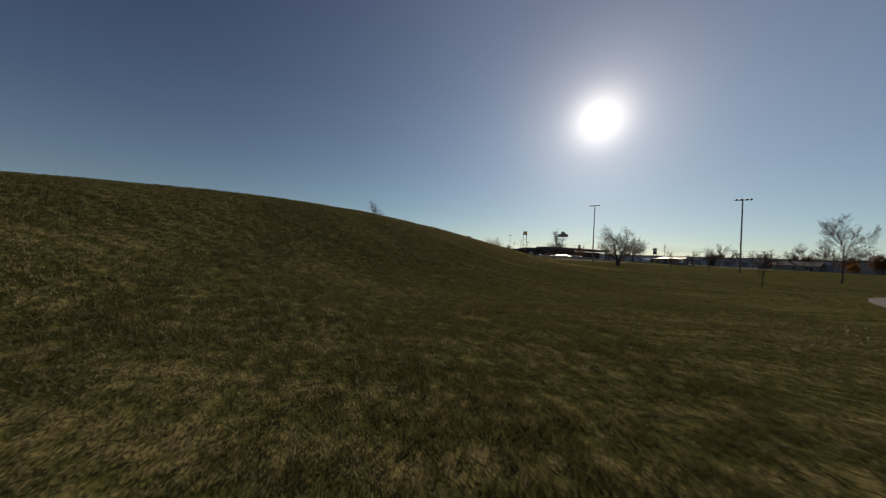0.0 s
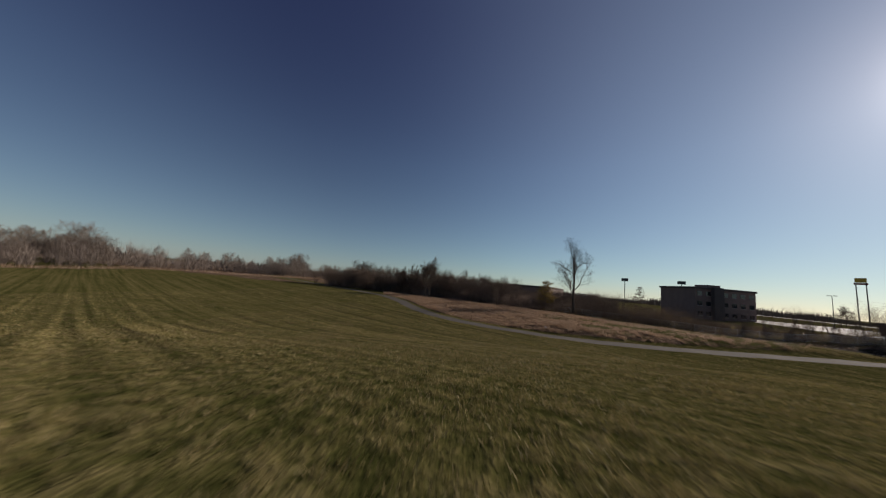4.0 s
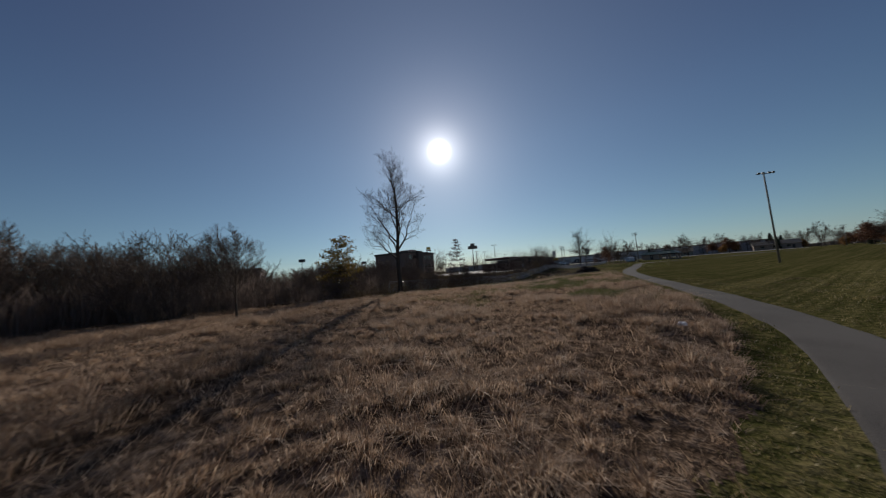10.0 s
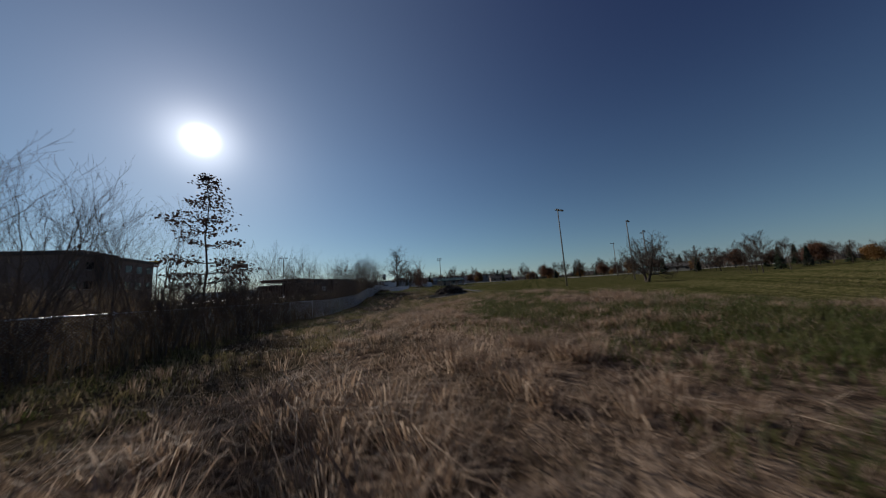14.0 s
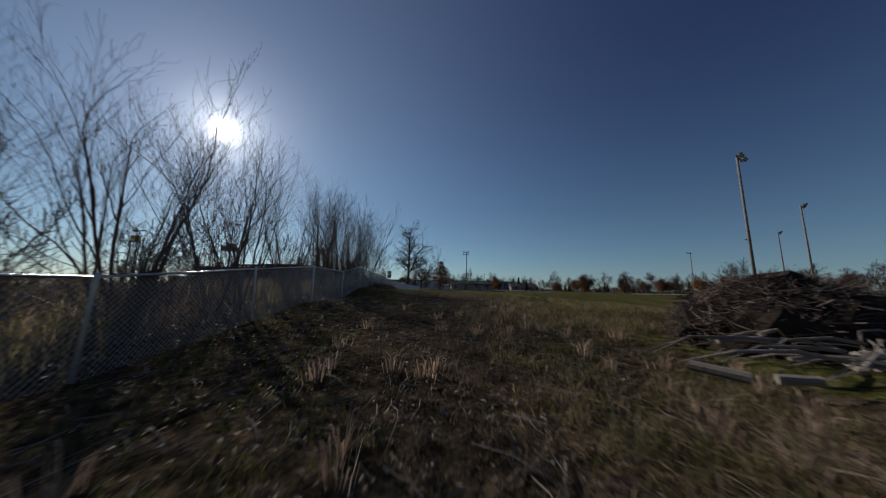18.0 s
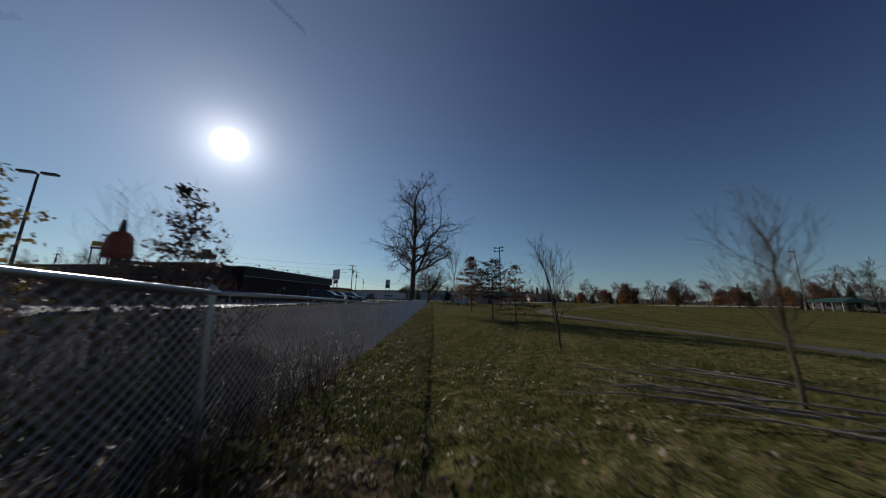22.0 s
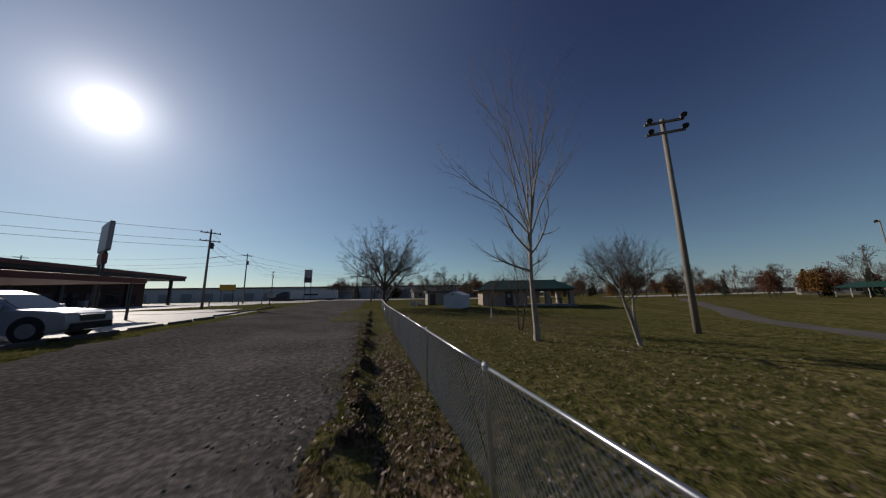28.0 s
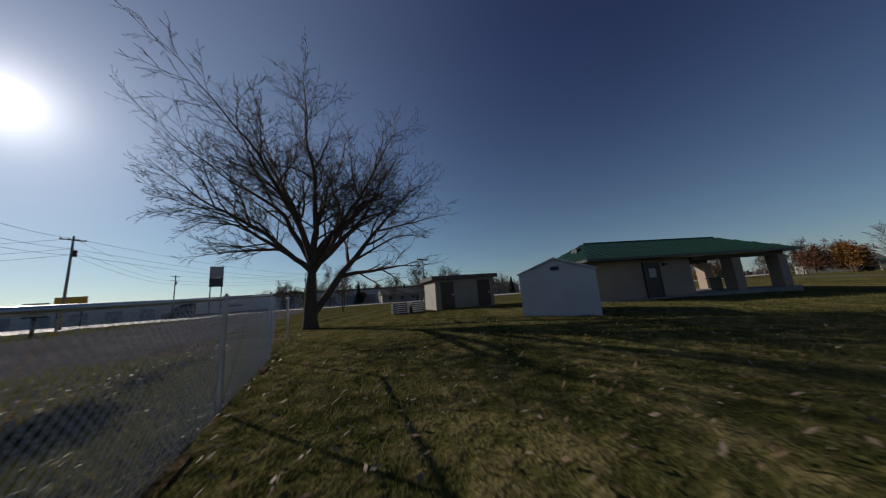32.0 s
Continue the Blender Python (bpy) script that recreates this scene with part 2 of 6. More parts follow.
M_LOT = mat("lot_concrete", (0.40, 0.385, 0.365), (0.32, 0.31, 0.295), 0.72, 0.25, 20, 0.12, c=(0.43, 0.415, 0.39), spec=0.3)
M_KERB = mat("kerb_concrete", (0.30, 0.29, 0.27), (0.2, 0.19, 0.18), 0.85, 2, 30, 0.4)
M_TIMBER = mat("dark_weathered_kerb", (0.10, 0.09, 0.08), (0.065, 0.058, 0.052), 0.9, 2, 25, 0.4)
M_MARK = mat("lane_marking", (0.6, 0.6, 0.58), (0.45, 0.45, 0.43), 0.7, 3, 30)
M_STEEL = mat("galvanised_steel", (0.55, 0.56, 0.57), (0.42, 0.43, 0.44), 0.32, 6, 60, 0.05, metal=0.9)
M_WIRE = mat("chain_link_wire", (0.6, 0.61, 0.62), (0.5, 0.51, 0.52), 0.55, 6, 60, metal=0.45)
M_POLE = mat("weathered_pole_wood", (0.20, 0.17, 0.135), (0.14, 0.12, 0.1), 0.85, 1.2, 25, 0.4, c=(0.26, 0.23, 0.19))
M_DARKMETAL = mat("dark_metal", (0.04, 0.042, 0.045), (0.06, 0.06, 0.062), 0.45, 4, 40, metal=0.5)
M_BARK = mat("grey_brown_bark", (0.085, 0.065, 0.05), (0.055, 0.042, 0.033), 0.95, 3, 22, 0.9, spec=0.15, c=(0.12, 0.095, 0.075))
M_TWIG = mat("twig_bark", (0.11, 0.082, 0.062), (0.08, 0.06, 0.047), 0.9, 2, 20, spec=0.15)
M_PALE = mat("pale_birch_bark", (0.37, 0.335, 0.295), (0.26, 0.23, 0.195), 0.85, 2.5, 18, 0.5, c=(0.2, 0.17, 0.14))
M_PALETWIG = mat("pale_twig_bark", (0.26, 0.215, 0.175), (0.19, 0.155, 0.125), 0.9, 2, 20, spec=0.15)
M_BRUSH = mat("brush_bark", (0.19, 0.145, 0.115), (0.13, 0.097, 0.078), 0.9, 2, 20, spec=0.1)
M_OAKLEAF = blades("brown_oak_leaves", (0.13, 0.055, 0.03), (0.18, 0.085, 0.045), (0.09, 0.045, 0.03))
M_DARKLEAF = blades("dark_withered_leaves", (0.055, 0.032, 0.024), (0.08, 0.045, 0.03), (0.04, 0.025, 0.02), 0.25)
M_YELLOWLEAF = blades("yellow_green_leaves", (0.19, 0.13, 0.038), (0.11, 0.09, 0.03), (0.27, 0.165, 0.048), 0.45)
M_NEEDLE = blades("conifer_needles", (0.018, 0.035, 0.017), (0.03, 0.045, 0.02), (0.02, 0.028, 0.016), 0.15)
M_DRYGRASS = blades("dry_lawn_blades", (0.11, 0.104, 0.028), (0.20, 0.165, 0.062), (0.34, 0.265, 0.135), 0.3, stripe=0.5)
# same lawn grass on the mound, its backlit shade put into a darker colour
M_SHADEDGRASS = blades("shaded_mound_grass_blades", (0.045, 0.049, 0.013), (0.083, 0.08, 0.024), (0.165, 0.138, 0.058), 0.36)
M_THICKET = blades("thicket_twigs", (0.22, 0.165, 0.135), (0.31, 0.24, 0.20), (0.15, 0.115, 0.095), 0.45, 0.9)
M_FARWOOD = blades("sunlit_bare_woods", (0.26, 0.212, 0.182), (0.19, 0.155, 0.13), (0.33, 0.27, 0.23), 0.15, 0.9)
M_FARBARK = mat("sunlit_pale_bark", (0.26, 0.212, 0.18), (0.2, 0.163, 0.138), 0.9, 2, 20, spec=0.1)
M_GRASS = blades("lawn_blades", (0.08, 0.10, 0.022), (0.125, 0.125, 0.036), (0.22, 0.18, 0.078), 0.4)
M_DRYWEED = blades("dry_weeds", (0.16, 0.115, 0.07), (0.11, 0.08, 0.05), (0.24, 0.175, 0.11), 0.3)
# dead weeds by the fence; the shade there is put into their dark colour
M_SHADEWEED = blades("shade_dark_dead_weeds", (0.055, 0.042, 0.028), (0.085, 0.065, 0.042), (0.04, 0.034, 0.02), 0.2)
M_STRAW = blades("dry_meadow_grass", (0.42, 0.29, 0.195), (0.27, 0.18, 0.118), (0.68, 0.52, 0.38), 0.58)
M_YELLOWWEED = blades("yellow_green_weeds", (0.12, 0.115, 0.035), (0.24, 0.195, 0.08), (0.42, 0.31, 0.18), 0.4)
M_GREENWEED = blades("green_weeds", (0.07, 0.09, 0.02), (0.10, 0.11, 0.03), (0.16, 0.14, 0.05), 0.4)
M_DEADLEAF = blades("fallen_leaf", (0.20, 0.135, 0.085), (0.12, 0.075, 0.045), (0.38, 0.31, 0.24), 0.2, 0.6)
M_BRICK = mat("dark_red_brick", (0.055, 0.022, 0.018), (0.035, 0.016, 0.014), 0.85, 1.5, 18, 0.3)
M_CLAD = mat("dark_brown_cladding", (0.03, 0.02, 0.018), (0.02, 0.014, 0.013), 0.6, 1.5, 20, 0.1)
M_TRIM = mat("pale_trim", (0.5, 0.48, 0.45), (0.38, 0.36, 0.34), 0.6, 3, 30)
M_TANWALL = mat("tan_block_wall", (0.40, 0.31, 0.25), (0.33, 0.26, 0.21), 0.9, 1.2, 25, 0.25)
M_GREYWALL = mat("grey_tan_siding", (0.30, 0.29, 0.25), (0.24, 0.23, 0.2), 0.8, 1.5, 25, 0.15)
M_WHITE = mat("white_painted_siding", (0.66, 0.66, 0.68), (0.56, 0.56, 0.58), 0.55, 1.2, 30, 0.06)
M_GREENROOF = mat("green_metal_roof", (0.022, 0.075, 0.045), (0.016, 0.058, 0.035), 0.38, 1.5, 30, 0.05, metal=0.25)
M_BROWNDOOR = mat("dark_brown_door", (0.05, 0.032, 0.025), (0.035, 0.024, 0.02), 0.55, 3, 30)
M_HOTEL = mat("brown_stucco", (0.23, 0.16, 0.14), (0.185, 0.13, 0.114), 0.85, 0.5, 12, 0.1)
M_HOTELDARK = mat("dark_band_stucco", (0.1, 0.08, 0.075), (0.08, 0.065, 0.06), 0.85, 0.5, 12)
M_REDBAND = mat("dull_red_fascia", (0.16, 0.05, 0.035), (0.12, 0.04, 0.03), 0.6, 2, 30)
M_GLASS = glass("dark_glass")
M_BLACK = mat("black_car_paint", (0.008, 0.008, 0.009), (0.011, 0.011, 0.012), 0.22, 2, 30, spec=0.6)
M_MAROON = mat("dark_maroon_car_paint", (0.03, 0.008, 0.01), (0.022, 0.007, 0.008), 0.25, 2, 30, spec=0.6)
M_SILVER = mat("silver_car_paint", (0.4, 0.41, 0.43), (0.35, 0.36, 0.38), 0.28, 2, 30, metal=0.4)
M_NAVY = mat("navy_truck_paint", (0.012, 0.017, 0.04), (0.01, 0.014, 0.03), 0.3, 2, 30)
M_TRAILER = mat("white_trailer_panel", (0.55, 0.55, 0.56), (0.46, 0.46, 0.47), 0.5, 0.8, 20)
M_TYRE = mat("tyre_rubber", (0.015, 0.015, 0.015), (0.022, 0.022, 0.022), 0.85, 5, 40)
M_RIM = mat("wheel_rim_alloy", (0.4, 0.4, 0.41), (0.3, 0.3, 0.31), 0.35, 5, 40, metal=0.8)
M_LAMP = mat("clear_lamp_lens", (0.5, 0.5, 0.5), (0.4, 0.4, 0.4), 0.15, 5, 30)
M_TAIL = mat("red_lamp_lens", (0.2, 0.01, 0.01), (0.15, 0.01, 0.01), 0.2, 5, 30)
M_SIGNGREY = mat("grey_sign_face", (0.3, 0.31, 0.33), (0.24, 0.25, 0.27), 0.5, 2, 20)
M_YELLOW = mat("yellow_sign_face", (0.55, 0.35, 0.03), (0.45, 0.29, 0.03), 0.5, 2, 20)
M_REDSIGN = mat("red_sign_face", (0.25, 0.03, 0.025), (0.2, 0.025, 0.02), 0.5, 2, 20)
M_SIGNDULL = mat("dull_green_and_grey_sign_face", (0.12, 0.13, 0.11), (0.15, 0.11, 0.1), 0.6, 2, 20)
M_ORANGE = mat("orange_red_marker", (0.38, 0.06, 0.025), (0.3, 0.045, 0.02), 0.5, 3, 20)
M_ROOFING = mat("grey_roofing", (0.10, 0.095, 0.09), (0.07, 0.068, 0.066), 0.9, 1, 20, 0.2)
M_DEADWOOD = mat("bleached_dead_wood", (0.32, 0.27, 0.22), (0.2, 0.165, 0.13), 0.9, 2.5, 20, 0.4, vary=0.3)
M_SOIL = mat("dark_mulch", (0.028, 0.021, 0.016), (0.04, 0.03, 0.022), 0.95, 3, 15, 0.9, spec=0.1)
M_CLOUD = mat("litter_plastic", (0.7, 0.7, 0.72), (0.6, 0.6, 0.62), 0.4, 8, 30)


# ---- mesh helpers ----
class Geo:
    """Collects vertices and faces of one mesh."""

    def __init__(self):
        self.v, self.f = [], []

    def box(self, x0, y0, z0, x1, y1, z1):
        n = len(self.v)
        self.v += [(x, y, z) for z in (z0, z1) for x, y in ((x0, y0), (x1, y0), (x1, y1), (x0, y1))]
        self.f += [tuple(n + i for i in q) for q in ((0, 3, 2, 1), (4, 5, 6, 7), (0, 1, 5, 4), (1, 2, 6, 5), (2, 3, 7, 6), (3, 0, 4, 7))]
        return self

    def tube(self, points, radii, k=6, cap=True):
        """A tapered tube along points."""
        n0 = len(self.v)
        pts = [Vector(p) for p in points]
        side = None
        for i, p in enumerate(pts):
            d = (pts[min(i + 1, len(pts) - 1)] - pts[max(i - 1, 0)]).normalized()
            if side is None:
                side = d.cross(Vector((0.31, 0.95, 0.02)) if abs(d.z) > 0.8 else Vector((0, 0, 1))).normalized()
            side = (side - d * side.dot(d)).normalized()
            up = d.cross(side)
            r = radii[i] if not isinstance(radii, (int, float)) else radii
            for j in range(k):
                a = 2 * math.pi * j / k
                q = p + side * (r * math.cos(a)) + up * (r * math.sin(a))
                self.v.append((q.x, q.y, q.z))
        for i in range(len(pts) - 1):
            for j in range(k):
                a, b = n0 + i * k + j, n0 + i * k + (j + 1) % k
                self.f.append((a, b, b + k, a + k))
        if cap:
            self.f.append(tuple(n0 + k - 1 - j for j in range(k)))
            e = n0 + (len(pts) - 1) * k
            self.f.append(tuple(e + j for j in range(k)))
        return self

    def prism(self, outline, axis, lo, hi):
        """An outline of (u, v) pulled along an axis: x takes (y, z), y takes (x, z), z takes (x, y)."""
        n, k = len(self.v), len(outline)
        for w in (lo, hi):
            for u, v in outline:
                self.v.append({"x": (w, u, v), "y": (u, w, v), "z": (u, v, w)}[axis])
        self.f += [tuple(n + k - 1 - i for i in range(k)), tuple(n + k + i for i in range(k))]
        self.f += [(n + i, n + (i + 1) % k, n + k + (i + 1) % k, n + k + i) for i in range(k)]
        return self

    def face(self, *pts):
        n = len(self.v)
        self.v += [tuple(p) for p in pts]
        self.f.append(tuple(range(n, n + len(pts))))
        return self


def mesh_of(name, geo, material, bevel=0.0, smooth=False):
    me = bpy.data.meshes.new(name)
    me.from_pydata(geo.v, [], geo.f)
    bm = bmesh.new()
    bm.from_mesh(me)
    bmesh.ops.recalc_face_normals(bm, faces=bm.faces)
    if bevel:
        bmesh.ops.bevel(bm, geom=bm.edges[:], offset=bevel, segments=2, profile=0.6, affect="EDGES", clamp_overlap=True)
    bm.to_mesh(me)
    bm.free()
    if smooth:
        me.polygons.foreach_set("use_smooth", [True] * len(me.polygons))
    me.materials.append(material)
    return me


def part(name, geo, material, parent=None, label="", bevel=0.0, smooth=False):
    me = geo if isinstance(geo, bpy.types.Mesh) else mesh_of(name, geo, material, bevel, smooth)
    ob = new(name, me)
    ob.parent = parent
    return tagged(ob, label) if label else ob


def thing(name, label, category, x=0, y=0, z=0, turn=0, group="", kind=""):
    ob = new(name)
    ob.empty_display_size = 0.2
    ob.matrix_basis = pose(x, y, z, 0, 0, turn)
    return tagged(ob, label, category, group, kind)


def fast_mesh(name, verts, loops, sizes, material):
    """A mesh straight from arrays: vertices, corner indices, corners per face."""
    me = bpy.data.meshes.new(name)
    me.vertices.add(len(verts))
    me.vertices.foreach_set("co", np.asarray(verts, np.float32).ravel())
    me.loops.add(len(loops))
    me.loops.foreach_set("vertex_index", np.asarray(loops, np.int32))
    sizes = np.asarray(sizes, np.int32)
    me.polygons.add(len(sizes))
    me.polygons.foreach_set("loop_start", np.r_[0, np.cumsum(sizes)[:-1]].astype(np.int32))
    me.polygons.foreach_set("loop_total", sizes)
    me.update(calc_edges=True)
    me.validate()
    me.materials.append(material)
    return me


# ---- the lie of the land ----
def ease(v, a, b):
    t = np.clip((v - a) / (b - a), 0, 1)
    return t * t * (3 - 2 * t)


def land(x, y):
    """Height of the ground: level along the fence, lower in the park, higher on the lane and in the north, a broad mound in the south-east."""
    x, y = np.asarray(x, float), np.asarray(y, float)
    north = ease(y, -50, -20)
    z = -1.0 * ease(x, 8, 30) * (1 - 0.7 * ease(y, 10, 50)) - 0.965 * north * ease(x, 68.2, 90.2) - 1.336 * (1 - north) * ease(x, 66.64, 79.67)
    c, s = math.cos(0.571), math.sin(0.571)
    u, v = (x - 67.36) * c + (y + 74.17) * s, -(x - 67.36) * s + (y + 74.17) * c
    r = np.sqrt((u / np.where(u > 0, 9.726, 21.23)) ** 2 + (v / 43.51) ** 2)
    z = z + 4.085 * np.exp(-r ** 2.206) * ease(x, 27, 45)
    z = z + 0.62 * ease(-x, 1.6, 9.0) * ease(y, -12, 6) + 0.42 * ease(y, 53, 68) * (1 - ease(-x, 1.6, 9.0))
    dip = np.interp(y, (-62, -48, -36, -28, -21, -15, -9, -4, 1), (0.22, -0.25, -0.65, -0.55, -0.1, 0.23, 0.37, 0.18, 0))
    z = z + dip * ease(x, -16, -7) * (1 - ease(x, 7, 17))
    z = z + 0.3 * ease(-x + 0.12 * np.sin(y * 1.9) + 0.08 * np.sin(y * 4.7), 1.15, 1.4) * (1 - ease(-x, 2.0, 6.0)) * ease(y, 7, 14) * (1 - ease(y, 58, 66))
    bank = np.interp(y, (-27, -22.5, -18.6, -16, -12, -8, -4.4, -2.5, 0, 2.4), (0, 0.25, 0.05, 0.38, 0.1, 0.1, -0.02, 0.02, 0.04, 0))
    z = z + bank * ease(x, -6, -3) * (1 - ease(x, 0.3, 2.4))
    inner = np.interp(y, (-72, -64, -57, -49, -40, -30, -20), (25.1, 25.75, 24.7, 22.7, 20.2, 17.8, 16.5)) - x
    z = z + 0.42 * ease(inner, 1.4, 3.6) * (1 - ease(inner, 6, 13)) * ease(y, -74, -63) * (1 - ease(y, -32, -20))
    z = z - 0.26 * np.exp(-((x - 11) ** 2 + (y + 27) ** 2) / 22)
    return z + 0.03 * np.sin(x * 0.9 + 0.4 * y) * np.sin(y * 0.7 - 0.2 * x) * ease(np.abs(x), 0.5, 4)


def land_at(x, y):
    return float(land(x, y))


def sheet_grid(name, xs, ys, material, lift=0.0, inside=None):
    """A sheet of ground on the given lines."""
    gx, gy = np.meshgrid(xs, ys)
    gz = land(gx, gy) + lift
    verts = np.stack([gx.ravel(), gy.ravel(), gz.ravel()], 1)
    w = len(xs)
    i, j = np.meshgrid(np.arange(w - 1), np.arange(len(ys) - 1))
    a = (j * w + i).ravel()
    quads = np.stack([a, a + 1, a + w + 1, a + w], 1)
    if inside is not None:
        mid = verts[quads].mean(1)
        quads = quads[inside(mid[:, 0], mid[:, 1])]
        used = np.unique(quads)
        back = np.zeros(len(verts), int)
        back[used] = np.arange(len(used))
        verts, quads = verts[used], back[quads]
    me = fast_mesh(name, verts, quads.ravel(), np.full(len(quads), 4), material)
    me.polygons.foreach_set("use_smooth", [True] * len(me.polygons))
    return me


def in_polygon(px, py, poly):
    res = np.zeros(px.shape, bool)
    n = len(poly)
    for i in range(n):
        x0, y0 = poly[i]
        x1, y1 = poly[(i + 1) % n]
        hit = ((y0 > py) != (y1 > py)) & (px < (x1 - x0) * (py - y0) / ((y1 - y0) if y1 != y0 else 1e-9) + x0)
        res ^= hit
    return res


def lines(lo, hi, step, far):
    core = np.arange(lo, hi + step / 2, step)
    grow, out, d = [], hi, step
    while out < far:
        d *= 1.5
        out += d
        grow.append(out)
    left, out, d = [], lo, step
    while out > -far:
        d *= 1.5
        out -= d
        left.append(out)
    return np.r_[left[::-1], core, grow]


tagged(new("ground", sheet_grid("ground", lines(-30, 125, 0.5, 2600), lines(-135, 140, 0.5, 2600), M_LAWN)),
       "mown green and straw-coloured park lawn with faint mowing stripes", "lawn", kind="structure")

PATH_LINE = [(-60, -200), (-30, -156), (-12, -128), (0, -108.5), (6.5, -98.5), (12.5, -91.2), (15.9, -88.2), (19.0, -85.0), (22.3, -80.4), (24.5, -75), (25.4, -70),
             (25.75, -64), (24.7, -57), (22.7, -49), (20.2, -40), (17.8, -30), (16.5, -20), (16.1, -8), (15.7, 6), (15.1, 14),
             (14.9, 20), (15.4, 26), (17.2, 33), (20.8, 40), (26.5, 47), (36, 54), (47, 64), (60, 74)]
EAST_LINE = [(112, -6), (98, -13), (88, -21), (84.6, -30), (86.4, -38), (93, -45), (106, -50)]


def smooth_line(pts, step=0.6):
    """A Catmull-Rom line through points."""
    out = []
    p = [np.array(q, float) for q in pts]
    p = [2 * p[0] - p[1], *p, 2 * p[-1] - p[-2]]
    for a, b, c, d in zip(p, p[1:], p[2:], p[3:]):
        n = max(2, int(np.linalg.norm(c - b) / step))
        for t in np.arange(n) / n:
            out.append(0.5 * ((2 * b) + (c - a) * t + (2 * a - 5 * b + 4 * c - d) * t * t + (3 * b - a - 3 * c + d) * t ** 3))
    return np.array(out)


def ribbon(name, line, half, lift, material, wobble=0.0, offset=0.0):
    d = np.gradient(line, axis=0)
    d /= np.linalg.norm(d, axis=1)[:, None]
    side = np.stack([d[:, 1], -d[:, 0]], 1)
    rng = np.random.default_rng(5)
    cols = []
    for s in np.array((-1, -0.93, -0.86, -0.5, 0, 0.5, 0.86, 0.93, 1)) * half:
        w = wobble * rng.normal(size=len(line)) if abs(s) > half * 0.99 else 0
        q = line + side * (s + offset + w)[:, None] if wobble and abs(s) > half * 0.99 else line + side * (s + offset)
        cols.append(np.c_[q, land(q[:, 0], q[:, 1]) + (0.002 if abs(s) > half * 0.99 else lift)])
    verts = np.stack(cols, 1).reshape(-1, 3)
    n = len(line)
    i, j = np.meshgrid(np.arange(8), np.arange(n - 1))
    a = (j * 9 + i).ravel()
    q = np.stack([a, a + 1, a + 10, a + 9], 1)
    me = fast_mesh(name, verts, q.ravel(), np.full(len(q), 4), material)
    me.polygons.foreach_set("use_smooth", [True] * len(me.polygons))
    return me


LINE = smooth_line(PATH_LINE)
tagged(new("path", ribbon("path", LINE, 0.96, 0.014, M_PATH, 0.02)), "grey asphalt footpath curving through the park lawn", "footpath", kind="structure")

tagged(new("path", ribbon("path", smooth_line(EAST_LINE), 1.04, 0.03, M_PATH, 0.025)), "grey asphalt footpath bending round a far corner of the lawn", "footpath", kind="structure")

# meadow of dry grass between path and brush
MEADOW = [(18.6, -82.4), (21.6, -77.6), (23.2, -71.5), (23.7, -64.5), (22.4, -56.5), (20.6, -49.5), (18.4, -42.5), (17.0, -38.5), (14.5, -36.5), (11.5, -38), (8.0, -37),
          (6.9, -40), (6.6, -46), (5.4, -55.5), (1.6, -63), (-2.2, -74), (-6, -88), (-6, -104), (3.0, -99.5), (11.0, -90.4), (14.5, -87.0)]
tagged(new("meadow", sheet_grid("meadow", np.arange(-12, 28, 0.125), np.arange(-106, -34, 0.125), M_MEADOW, 0.006,
                                lambda x, y: in_polygon(x + 0.12 * np.sin(3 * y), y + 0.12 * np.sin(2.3 * x), MEADOW))),
       "dry pinkish-tan unmown meadow soil under tall grass", "meadow", kind="structure")
# leaf litter along the overgrown fence
LITTER = [(-16, -106), (-6, -104), (-6, -88), (-2.2, -74), (1.6, -63), (5.4, -55.5), (6.5, -46), (7.3, -36), (8.6, -28), (8.0, -20), (5.6, -13), (4.8, -9.6),
          (4.0, -6.8), (2.2, -4.9), (0.9, -3.4), (0.3, -1.6), (-0.1, 0), (-0.1, 66), (-4.0, 66), (-2.6, 57), (-1.6, 50), (-1.5, 38), (-1.7, 26), (-2.0, 23), (-3.5, 18), (-3.5, 16), (-2.3, 11), (-2.1, 4), (-2.4, -4), (-10, -12), (-40, -20), (-40, -106)]
tagged(new("leaf_litter_ground", sheet_grid("leaf_litter_ground", np.r_[np.arange(-40, -4, 0.5), np.arange(-4, 10, 0.125)], np.arange(-106, 67, 0.25), M_LITTER, 0.02,
                                            lambda x, y: in_polygon(x + 0.2 * np.sin(2 * y) + 0.1 * np.sin(7.1 * y), y + 0.15 * np.sin(3 * x), LITTER))),
       "dark soil with leaf litter and twigs beside the fence", "soil", kind="structure")


# service lane, lots and highway
def lane_edge(y):
    return -10.4 - 4.2 * ease(y, 40, 90)


